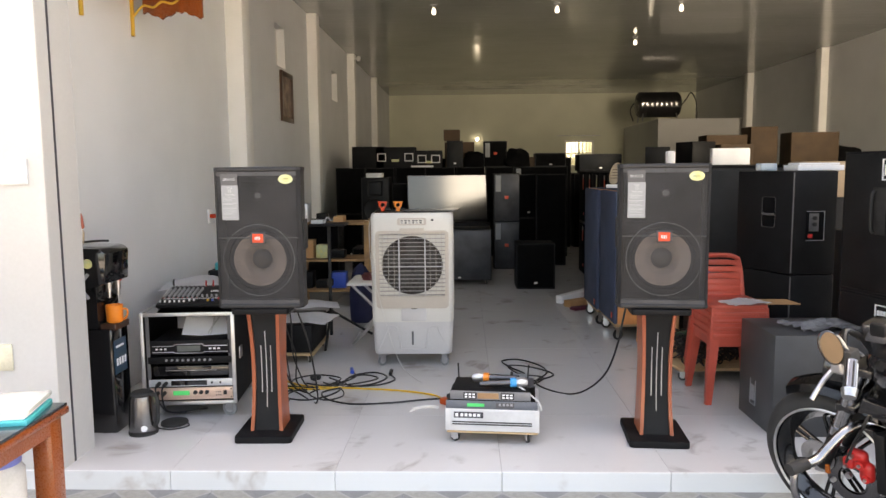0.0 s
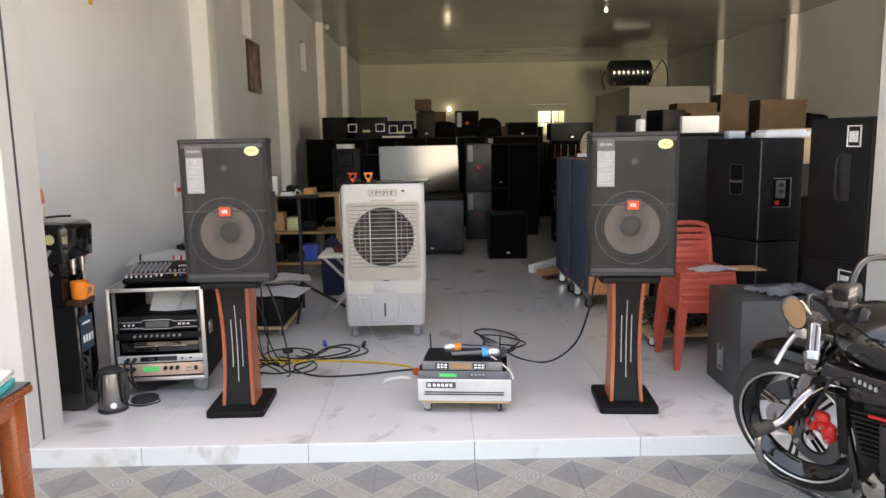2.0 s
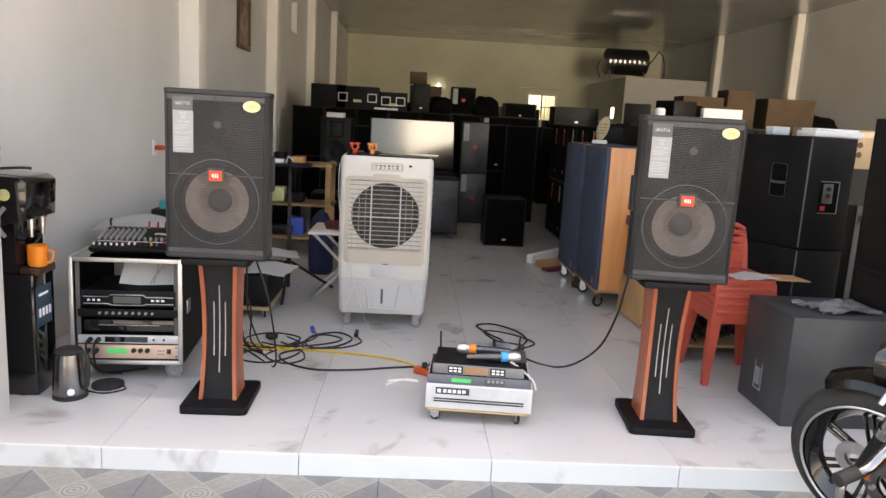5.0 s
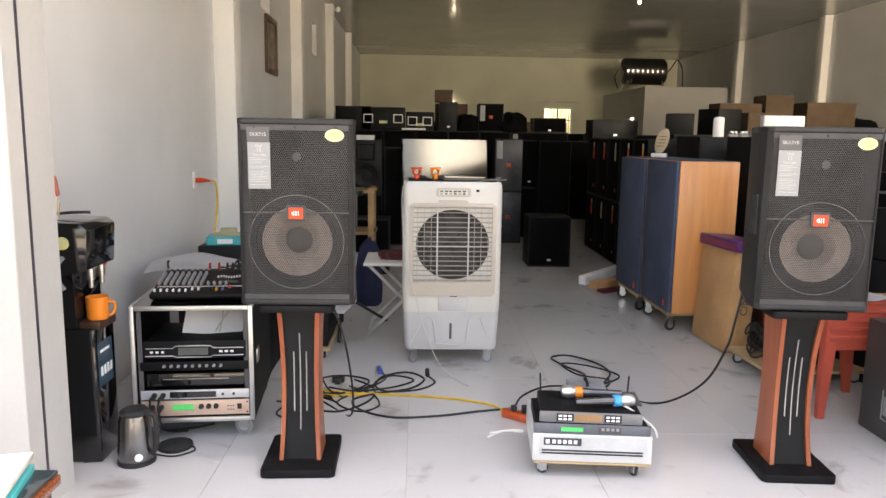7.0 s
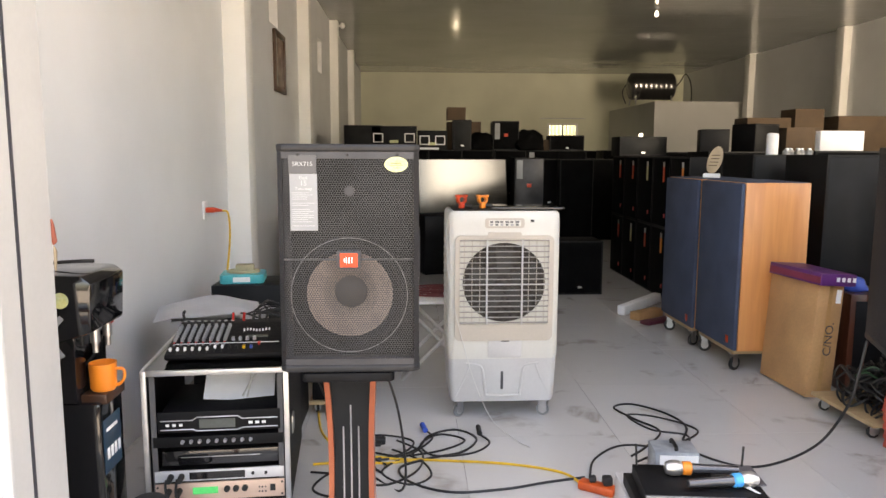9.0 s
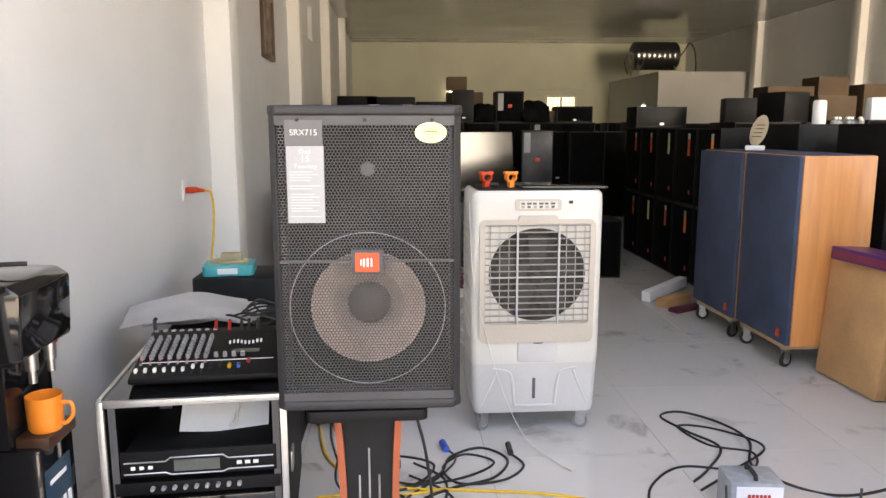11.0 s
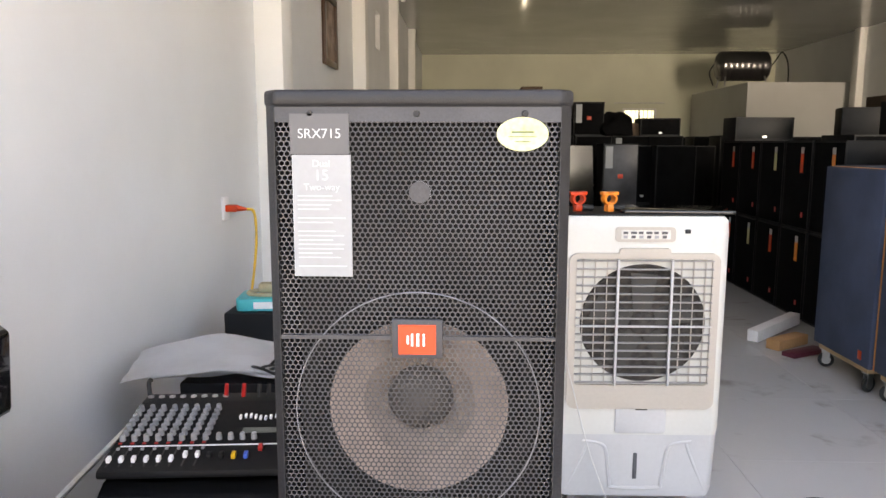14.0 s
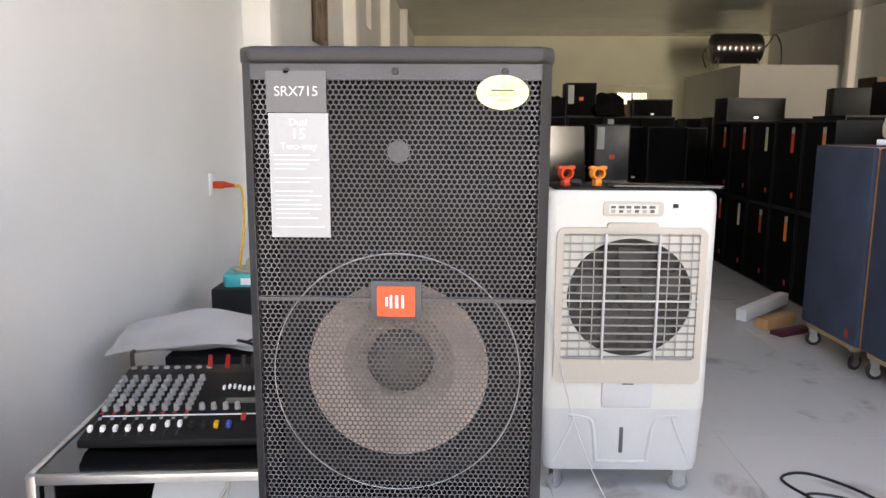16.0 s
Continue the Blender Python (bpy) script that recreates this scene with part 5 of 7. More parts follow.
def cabinet(place, w, d, h, rz=0, body=BLACK, face=None, label="black loudspeaker cabinet", badge="", tag=False, horn=False, handle=False, casters=False, group="stock loudspeakers", accent=None):
    """A loudspeaker cabinet; origin in the middle of the underside, its front at y = -d / 2."""
    s = thing("loudspeaker_cabinet", place, label, "loudspeaker", group, rz)
    z0 = 0.06 if casters else 0.0
    part("body", span(-w / 2, w / 2, -d / 2 + 0.012, d / 2, z0, h, 0.006), body, s)
    if face:
        part("grille", span(-w / 2 + 0.012, w / 2 - 0.012, -d / 2, -d / 2 + 0.011, z0 + 0.015, h - 0.015, 0.004), face, s)
        part("edge_frame", join(span(-w / 2, -w / 2 + 0.011, -d / 2 + 0.002, -d / 2 + 0.012, z0, h), span(w / 2 - 0.011, w / 2, -d / 2 + 0.002, -d / 2 + 0.012, z0, h), span(-w / 2 + 0.011, w / 2 - 0.011, -d / 2 + 0.002, -d / 2 + 0.012, h - 0.014, h), span(-w / 2 + 0.011, w / 2 - 0.011, -d / 2 + 0.002, -d / 2 + 0.012, z0, z0 + 0.014)), GREYBLACK, s)
    if badge == "orange":
        part("badge", span(-0.028, 0.028, -d / 2 - 0.006, -d / 2 + 0.001, h * 0.47, h * 0.47 + 0.045, 0.002), ORANGE, s, "small orange badge")
    elif badge == "small":
        part("badge", span(-0.02, 0.02, -d / 2 - 0.005, -d / 2 + 0.001, h * 0.12, h * 0.12 + 0.02), ALU, s, "small pale badge")
    elif badge == "pair":
        for x in (-w / 2 + 0.10, w / 2 - 0.10):
            b = [span(x - 0.07, x + 0.07, -d / 2 - 0.008, -d / 2 + 0.001, h / 2 + 0.052, h / 2 + 0.064), span(x - 0.07, x + 0.07, -d / 2 - 0.008, -d / 2 + 0.001, h / 2 - 0.064, h / 2 - 0.052),
                 span(x - 0.07, x - 0.058, -d / 2 - 0.008, -d / 2 + 0.001, h / 2 - 0.052, h / 2 + 0.052), span(x + 0.058, x + 0.07, -d / 2 - 0.008, -d / 2 + 0.001, h / 2 - 0.052, h / 2 + 0.052)]
            part("tweeter_frame", join(*b), PRINT, s, "white square tweeter frame")
        part("badge", span(-0.06, 0.06, -d / 2 - 0.006, -d / 2 + 0.001, h / 2 - 0.07, h / 2 - 0.03), YELLOW, s, "small yellow badge")
    if tag:
        part("data_label", span(-w / 2 + 0.025, -w / 2 + 0.10, -d / 2 - 0.004, -d / 2 + 0.001, h - 0.26, h - 0.03), TAG_GREY, s, "pale grey data label")
    if horn:
        hm = Matrix.Translation((0, -d / 2 - 0.002, h * 0.78)) @ Matrix.Rotation(radians(90), 4, "X")
        part("horn", lathe([(0.15, 0.0), (0.145, 0.01), (0.05, -0.03), (0.03, -0.03)], 4, hm @ Matrix.Rotation(radians(45), 4, "Z")), GREYBLACK, s)
        part("woofer", lathe([(0.155, 0.0), (0.15, 0.012), (0.12, 0.004), (0.05, -0.005), (0.045, 0.004), (0, 0.01)], 32, Matrix.Translation((0, -d / 2 - 0.002, h * 0.34)) @ Matrix.Rotation(radians(90), 4, "X")), GREYBLACK, s)
    if handle:
        for sx in (-1, 1):
            part("handle", join(span(sx * w / 2 - 0.003, sx * w / 2 + 0.003, -0.09, 0.09, h * 0.55, h * 0.55 + 0.07, 0.002), tube([(sx * (w / 2 + 0.004), -0.07, h * 0.55 + 0.035), (sx * (w / 2 + 0.014), 0, h * 0.55 + 0.035), (sx * (w / 2 + 0.004), 0.07, h * 0.55 + 0.035)], 0.008, 8, 3)), RUBBER, s, "black side handle")
    if accent:
        acc = part("accent", span(0.06, 0.105, -d / 2 - 0.004, -d / 2 + 0.001, h - 0.25, h - 0.10), accent, s, "upright coloured badge")
        part("accent_top", span(0.06, 0.105, -d / 2 - 0.004, -d / 2 + 0.001, h - 0.099, h - 0.05), LABEL_PRINT, acc, "pale top of the badge")
        part("accent_mark", span(0.12, 0.15, -d / 2 - 0.004, -d / 2 + 0.001, 0.10, 0.14), RED, s, "small red badge")
    if casters:
        for x in (-w / 2 + 0.06, w / 2 - 0.06):
            for y in (-d / 2 + 0.06, d / 2 - 0.06):
                caster(x, y, 0.06, s, 0.024, 30)
    return s


# centre rear
cabinet((0.06, 9.22, 0.0), 0.80, 0.54, 0.70, 0, face=GRILLE, badge="small", casters=True, label="large black bass cabinet with grille on casters")
cabinet((0.98, 8.82, 0.0), 0.46, 0.42, 0.55, 0, face=BLACKER, badge="small", label="small black floor monitor loudspeaker")
cabinet((0.735, 10.62, 0.0), 0.37, 0.42, 0.69, 0, face=GRILLE, badge="orange", tag=True, label="black loudspeaker with pale label and orange badge, lower of a stack")
cabinet((0.735, 10.62, 0.69), 0.37, 0.42, 0.69, 0, face=GRILLE, badge="orange", tag=True, label="black loudspeaker with pale label and orange badge, upper of a stack")
cabinet((-0.10, 10.20, 0.0), 1.12, 0.44, 0.70, 16, label="long black cabinet carrying the television")


def television():
    t = thing("television", (-0.092, 10.16, 0.70), "flat television with a pale reflecting screen", "television", rz=18.4, rx=-6)
    part("housing", span(-0.582, 0.582, 0.004, 0.05, 0.012, 0.670, 0.008), GLOSSBLACK, t)
    part("screen", span(-0.572, 0.572, -0.002, 0.003, 0.030, 0.660), SCREEN, t, "pale reflecting screen")
    part("foot", span(-0.25, 0.25, -0.06, 0.12, 0.0, 0.012, 0.003), GLOSSBLACK, t)


television()
cabinet((-1.11, 10.20, 0.0), 0.40, 0.40, 0.66, 0, face=BLACKER, label="black loudspeaker at the bottom of a stack")
cabinet((-1.11, 10.20, 0.66), 0.39, 0.40, 0.68, 0, horn=True, face=GREYBLACK, label="black two-way loudspeaker with horn, on a stack")
solid("paper_packet", span(-1.24, -1.02, 10.05, 10.3, 1.34, 1.40, 0.004), PAPER, "white papers lying on a loudspeaker", "paper")
cabinet((-0.78, 10.30, 0.0), 0.22, 0.36, 1.25, 0, face=BLACKER, label="slim black column loudspeaker")
solid("paper_packet", span(-0.70, -0.36, 11.3, 11.55, 1.482, 1.51, 0.004), PAPER, "white papers lying on a loudspeaker", "paper")
for i, x in enumerate((-1.70, -1.22, -0.74, -0.26)):
    cabinet((x, 11.80, 0.0), 0.46, 0.45, 0.74, 0, face=BLACKER, badge="small", label="black loudspeaker in a stacked row")
    cabinet((x, 11.80, 0.74), 0.46, 0.45, 0.74, 0, face=BLACKER, label="black loudspeaker in a stacked row")
cabinet((-1.42, 11.86, 1.48), 0.52, 0.36, 0.34, 0, label="black loudspeaker lying on its side on a stack")
cabinet((-0.98, 11.86, 1.48), 0.64, 0.36, 0.33, 0, badge="pair", label="black speaker with two white square tweeter frames and yellow badge")
cabinet((-0.44, 11.86, 1.48), 0.42, 0.36, 0.27, 0, badge="pair", label="black speaker with white square tweeter frames")
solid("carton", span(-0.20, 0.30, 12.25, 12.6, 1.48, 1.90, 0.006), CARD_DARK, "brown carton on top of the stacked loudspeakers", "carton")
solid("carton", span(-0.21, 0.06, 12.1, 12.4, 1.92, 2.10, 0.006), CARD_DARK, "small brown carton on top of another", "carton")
cabinet((-0.02, 11.80, 1.48), 0.26, 0.30, 0.42, 0, face=GREYBLACK, badge="small", label="small black loudspeaker on the stack")
for i, x in enumerate((0.23, 0.71, 1.19, 1.60)):
    cabinet((x, 12.20, 0.0), 0.46, 0.45, 0.76, 0, face=BLACKER, label="black loudspeaker in a stacked row")
    cabinet((x, 12.20, 0.76), 0.46, 0.45, 0.72, 0, face=BLACKER, tag=(i == 2), badge="small", label="black loudspeaker in a stacked row")
cabinet((0.64, 12.16, 1.48), 0.38, 0.36, 0.42, 0, face=BLACKER, tag=True, badge="orange", label="black loudspeaker with pale label on the stack")


def bag(place, w, h, seed, label, rz=0, mat=BLACKER):
    rnd = random.Random(seed)
    bm = bmesh.new()
    bmesh.ops.create_icosphere(bm, subdivisions=3, radius=1.0)
    for v in bm.verts:
        n = noise.noise(v.co * 1.7 + Vector((seed, 0, 0))) * 0.28 + noise.noise(v.co * 5 + Vector((seed, 3, 0))) * 0.08
        v.co = v.co * (1 + n)
        v.co.x *= w / 2
        v.co.y *= w / 2.6
        v.co.z = max(0, (v.co.z + 0.35)) * h / 1.4
    return solid("cloth_bag", bm, mat, label, "bag", "bags on the stock", place, rz)


bag((0.30, 12.1, 1.48), 0.42, 0.28, 2, "crumpled black bag on the loudspeakers")
bag((1.00, 12.1, 1.48), 0.46, 0.32, 5, "crumpled black bag on the loudspeakers", 30)
cabinet((1.55, 12.2, 1.48), 0.5, 0.36, 0.22, 0, face=BLACKER, badge="small", label="black loudspeaker lying on its side on a stack")
solid("carton", span(1.12, 1.42, 12.1, 12.4, 1.48, 1.64, 0.006), CARD_DARK, "dark brown carton on the loudspeakers", "carton")
# far filling rows behind
for j, y in enumerate((13.6, 15.2, 16.8)):
    for i in range(8):
        x = -1.3 + i * 0.62 + 0.1 * (j % 2)
        if x > 4.4:
            continue
        h = 1.35 + 0.15 * ((i * 7 + j * 3) % 3)
        cabinet((x, y, 0.0), 0.56, 0.5, h, 0, face=BLACKER, badge="small" if i % 2 else "", label="black loudspeaker standing in a rear row", group="rear stock rows")

# row along the aisle, fronts towards -x, with coloured upright badges
for i in range(5):
    y = 8.05 + i * 0.50
    for k, z in enumerate((0.0, 0.705)):
        cabinet((1.98, y, z), 0.47, 0.45, 0.70, -90, face=BLACKER, accent=(ORANGE, CUP, ORANGE, YELLOW, ORANGE)[(i + k) % 5], label="black loudspeaker with coloured badge in a double row")
cabinet((1.42, 11.0, 0.0), 0.44, 0.45, 1.36, 0, face=BLACKER, tag=False, badge="small", label="tall black loudspeaker standing by the aisle")
cabinet((1.10, 11.2, 0.70), 0.40, 0.45, 0.66, 0, face=BLACKER, badge="small", label="black loudspeaker on top of another")
cabinet((1.10, 11.2, 0.0), 0.40, 0.45, 0.70, 0, face=BLACKER, badge="small", label="black loudspeaker under another")


cabinet((1.93, 9.86, 1.41), 0.56, 0.30, 0.22, 4, face=GREYBLACK, badge="small", label="black loudspeaker lying on its side on the row")

# two large wood-sided floor speakers on dollies
def wood_speaker(place, rz):
    s = thing("floor_speaker", place, "large cherry-veneer floor speaker with navy cloth front on a dolly", "loudspeaker", "navy and cherry floor speakers", rz)
    w, d, h = 0.62, 0.46, 1.105
    part("body", span(-w / 2, w / 2, -d / 2 + 0.03, d / 2, 0.145, 0.145 + h, 0.006), CHERRY, s)
    part("front_cloth", span(-w / 2 + 0.001, w / 2 - 0.001, -d / 2, -d / 2 + 0.029, 0.148, 0.142 + h, 0.010), NAVY, s, "navy cloth front")
    part("top_panel", span(-w / 2 + 0.018, w / 2 - 0.018, -d / 2 + 0.04, d / 2 - 0.012, 0.145 + h, 0.149 + h, 0.001), NAVY, s, "dark cloth top")
    part("badge", span(0.20, 0.235, -d / 2 - 0.004, -d / 2 + 0.001, 0.185, 0.235, 0.001), ORANGE, s, "small red-orange badge")
    part("dolly_board", span(-w / 2 + 0.04, w / 2 - 0.04, -d / 2 + 0.02, d / 2 - 0.03, 0.118, 0.144), PALEWOOD, s, "pale plywood dolly board")
    for x in (-w / 2 + 0.07, w / 2 - 0.07):
        for y in (-d / 2 + 0.04, d / 2 - 0.09):
            caster(x, y, 0.118, s, 0.046, 22 if x > 0 else -14)
    return s


wood_speaker((1.585, 6.225, 0.0), -89)
wood_speaker((1.552, 6.855, 0.0), -89)


def plaque():
    p = thing("table_sign", (1.50, 6.72, 1.257), "oval pale wooden sign with dark writing on a small foot", "sign", rz=-28)
    ov = [(0.050 * math.cos(math.tau * i / 36), 0.105 * math.sin(math.tau * i / 36)) for i in range(36)]
    part("oval_board", prism(ov, -0.008, 0.008, 0.002, Matrix.Translation((0.018, 0, 0.130)) @ Matrix.Rotation(radians(16), 4, "Y") @ FRONT), surface("tan_wood", (0.35, 0.27, 0.18), 0.5, 0, 9, 0.15), p)
    part("foot", span(-0.06, 0.06, -0.03, 0.03, 0.0, 0.032, 0.006), PAPER, p)
    part("print_bar", join(*[span(-0.022 + 0.006 * i, 0.036 + 0.006 * i, -0.0095, -0.008, 0.088 + 0.025 * i, 0.094 + 0.025 * i) for i in range(4)]), CARD_DARK, p)


plaque()


def leaning_carton():
    c = thing("carton", (1.645, 5.645, 0.0), "tall brown cardboard carton leaning, with dark print", "carton", rz=4)
    part("box_body", span(-0.08, 0.08, -0.245, 0.245, 0.0, 0.675, 0.005), CARD, c)
    writing("carton_lettering", "C/NO.", 0.072, Matrix.Translation((0.020, -0.2462, 0.355)) @ FRONT @ Matrix.Rotation(radians(90), 4, "Z"), INK, c, "dark printed lettering")
    part("tape", span(-0.012, 0.012, -0.2458, -0.2445, 0.004, 0.672), surface("tan_tape", (0.46, 0.25, 0.10), 0.35), c, "shiny tan packing tape")
    c.matrix_basis = Matrix.Translation((-0.012, 0, 0.0055)) @ c.matrix_basis @ Matrix.Rotation(radians(3.5), 4, "Y")
    part("print_patch", span(0.035, 0.065, -0.247, -0.2445, 0.57, 0.65), PRINT, c, "pale printed patch")


leaning_carton()
pb = thing("box", (1.640, 5.60, 0.674), "flat purple cardboard box lying on a carton", "box", rz=8)
part("body", span(-0.12, 0.11, -0.25, 0.22, 0.0, 0.07, 0.004), PURPLE, pb)
pb.matrix_basis = Matrix.Translation((0.026, 0, 0.0085)) @ pb.matrix_basis @ Matrix.Rotation(radians(3.5), 4, "Y")
part("band", span(-0.122, -0.118, -0.245, 0.215, 0.012, 0.05), surface("maroon", (0.20, 0.03, 0.06), 0.4), pb)
part("print_bar", join(*[span(-0.02 + 0.035 * i, 0.0 + 0.035 * i, -0.2525, -0.249, 0.025, 0.05) for i in range(4)]), PRINT, pb)


rb = thing("wooden_box", (2.02, 5.60, 0.0), "dark red-brown wooden cabinet beside the carton", "cabinet", rz=-6)
part("body", span(-0.15, 0.17, -0.14, 0.16, 0.0, 0.61, 0.006), wood("dark_mahogany", (0.10, 0.028, 0.014), (0.05, 0.014, 0.008), 0.35, 2, 4, 0.2), rb)
part("face_panel", span(-0.12, 0.14, -0.146, -0.1405, 0.05, 0.57, 0.004), BLACK, rb)
bag((1.95, 5.60, 0.61), 0.14, 0.09, 21, "crumpled blue plastic bag on a cabinet", 0, BLUE)


def cable_dolly():
    d = thing("dolly", (1.87, 5.02, 0.0), "plywood dolly on casters", "dolly", rz=3)
    part("board", span(-0.33, 0.30, -0.26, 0.26, 0.075, 0.095, 0.003), PALEWOOD, d)
    for x in (-0.27, 0.24):
        for y in (-0.2, 0.2):
            caster(x, y, 0.075, d, 0.03, 72)
    rnd = random.Random(11)
    for mat, n in ((CABLE, 70), (RED, 1), (GREEN, 1)):
        bits = []
        for k in range(n):
            cx, cy, r, z = rnd.uniform(-0.24, 0.12), rnd.uniform(-0.18, 0.14), rnd.uniform(0.04, 0.09), rnd.uniform(0.105, 0.29)
            bits.append(tube([(1.87 + cx + r * math.cos(a), 5.02 + cy + r * 0.9 * math.sin(a), z + 0.03 * math.sin(a * 2 + k)) for a in [math.tau * i / 8 for i in range(8)]], 0.006, 6, 4, True))
        solid("cable_heap", join(*bits), mat, "tangled heap of %s cable on the dolly" % ("black" if mat == CABLE else "red" if mat == RED else "green"), "cable", kind="stuff")


cable_dolly()

# cabinets behind, right of the aisle
for i, x in enumerate((2.30, 2.85, 3.40)):
    cabinet((x, 6.40, 0.0), 0.53, 0.55, 1.43, 0, body=BLACK, badge="small", face=GREYBLACK, label="tall black loudspeaker cabinet")
for j, y in enumerate((7.25, 9.3, 11.2)):
    for i in range(6):
        x = 2.75 + i * 0.72
        cabinet((x, y, 0.0), 0.66, 0.6, 1.46, 0, face=BLACKER, badge="small" if (i + j) % 2 else "", label="black loudspeaker standing in the side stock", group="side stock rows")
# things on those cabinets
cabinet((2.16, 7.20, 0.0), 0.50, 0.55, 1.43, 0, face=GREYBLACK, badge="small", label="tall black loudspeaker cabinet behind another")
solid("thermos", lathe([(0, 0), (0.045, 0), (0.045, 0.15), (0.038, 0.165), (0, 0.17)], 24), PAPER, "white cylinder roll standing on a cabinet", "roll", place=(2.10, 7.02, 1.43))
for i in range(5):
    solid("bottle_cap", lathe([(0, 0), (0.03, 0), (0.032, 0.025), (0.018, 0.035), (0.016, 0.05), (0, 0.052)], 16), STEEL, "small silver fitting on a cabinet", "fitting", "small fittings on a cabinet", (2.21 + 0.045 * i, 7.0 + 0.03 * (i % 2), 1.43))
solid("white_box", span(2.52, 2.88, 7.08, 7.16, 1.461, 1.62, 0.006), PAPER, "white printed box on a cabinet", "box")
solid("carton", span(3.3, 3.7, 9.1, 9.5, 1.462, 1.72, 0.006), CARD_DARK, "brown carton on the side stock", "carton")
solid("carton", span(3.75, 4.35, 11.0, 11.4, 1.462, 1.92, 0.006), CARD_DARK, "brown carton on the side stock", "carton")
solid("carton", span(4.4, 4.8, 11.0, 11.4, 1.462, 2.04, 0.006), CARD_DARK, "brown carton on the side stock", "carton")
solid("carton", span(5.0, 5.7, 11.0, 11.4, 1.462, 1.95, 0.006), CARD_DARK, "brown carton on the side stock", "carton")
cabinet((3.05, 9.3, 1.46), 0.34, 0.34, 0.30, 20, face=GREYBLACK, label="black loudspeaker on top of the side stock")
cabinet((2.58, 9.3, 1.46), 0.30, 0.30, 0.24, -15, label="small black loudspeaker on top of the side stock")
bag((5.9, 11.2, 1.46), 0.6, 0.3, 9, "dark bag on the side stock")

# big bass cabinets by the shop front


def amp_plate(parent, x, y, z):
    a = part("amp_plate", span(x - 0.060, x + 0.060, y - 0.004, y + 0.004, z - 0.096, z + 0.096, 0.004), BLACKER, parent, "black amplifier plate with red lamp")
    part("plate_edge", join(span(x - 0.060, x + 0.060, y - 0.0065, y - 0.003, z + 0.091, z + 0.095), span(x + 0.055, x + 0.059, y - 0.0065, y - 0.003, z - 0.095, z + 0.0905), span(x - 0.060, x + 0.0545, y - 0.0065, y - 0.003, z - 0.095, z - 0.092)), TAG_GREY, a, "pale plate edge")
    part("panel", span(x - 0.042, x + 0.020, y - 0.007, y - 0.003, z - 0.035, z + 0.080, 0.001), surface("plate_grey", (0.13, 0.13, 0.135), 0.35, 0.4), a)
    for dz in (0.05, 0.01):
        part("knob", rod((x - 0.011, y - 0.006, z + dz), (x - 0.011, y - 0.020, z + dz), 0.013), RUBBER, a)
    part("lamp", span(x - 0.048, x - 0.018, y - 0.009, y - 0.0035, z - 0.078, z - 0.052, 0.002), RED, a, "red badge")


def wedge_cabinet(z, h, label):
    """A cabinet that narrows towards its rear face, which is turned to the shop front."""
    s = thing("loudspeaker_cabinet", (2.225, 4.665, z), label, "loudspeaker", "stock loudspeakers", 4)
    plan = [(0.0, 0.0), (0.29, 0.0), (0.43, 0.46), (-0.150, 0.46)]
    part("body", prism(plan, 0.0, h, 0.006), BLACK, s)
    part("corner_strip", join(rod((0.004, 0.002, 0.01), (0.004, 0.002, h - 0.01), 0.005, None, 8)), TAG_DARK, s, "grey strip along the corner")
    return s


wedge_cabinet(0.0, 0.735, "large dark bass cabinet under another")
big = wedge_cabinet(0.742, 0.665, "large dark powered bass cabinet with rear amplifier plate")
amp_plate(big, 0.150, -0.004, 0.315)
side = Matrix.Rotation(radians(107.5), 4, "Z")
hp = part("handle", turned(prism([(x + 0.195, z + 0.395) for x, z in rounded(0.115, 0.200, 0.02)], -0.006, 0.004, 0.0, Matrix.Rotation(radians(90), 4, "X")), side), BLACKER, big, "black recessed side handle")
rim = [(x + 0.195, 0.007, z + 0.395) for x, z in rounded(0.115, 0.200, 0.02)]
part("handle_rim", turned(tube(rim, 0.0016, 6, 1, True), side), TAG_DARK, hp, "thin grey handle rim")
part("grip_bar", turned(tube([(0.145, 0.008, 0.385), (0.17, 0.016, 0.382), (0.22, 0.016, 0.382), (0.245, 0.008, 0.385)], 0.008, 8, 3), side), TAG_DARK, hp, "dark grip bar")
solid("paper_packet", join(span(2.30, 2.60, 4.78, 5.0, 1.409, 1.445, 0.006), span(2.32, 2.58, 4.80, 4.98, 1.446, 1.46, 0.004)), PAPER, "stack of white papers on a bass cabinet", "paper")
solid("paper_packet", span(2.16, 2.27, 5.02, 5.12, 1.409, 1.46, 0.006), surface("blue_white_print", (0.55, 0.62, 0.66), 0.5), "pale blue printed packet on a bass cabinet", "packet")
cabinet((2.95, 5.25, 0.0), 0.26, 0.30, 0.98, 5, body=surface("mid_grey_paint", (0.032, 0.033, 0.036), 0.5, 0, 6, 0.1), label="slim grey column loudspeaker with white label")
solid("data_sticker", span(2.86, 2.92, 5.082, 5.092, 0.87, 0.915), TAG_GREY, "white sticker on a grey column loudspeaker", "sticker")
cb = thing("carton", (2.98, 5.74, 1.2), "tan cardboard carton with two round hand holes", "carton")
part("box_body", span(-0.26, 0.28, -0.11, 0.11, 0.0, 0.275, 0.005), surface("tan_cardboard", (0.33, 0.235, 0.15), 0.8, 0, 3, 0.1, 0.15, 70), cb)
for z in (0.10, 0.17):
    part("hand_hole", rod((0.135, -0.1115, z), (0.135, -0.109, z), 0.022), CARD_DARK, cb, "dark round hand hole")
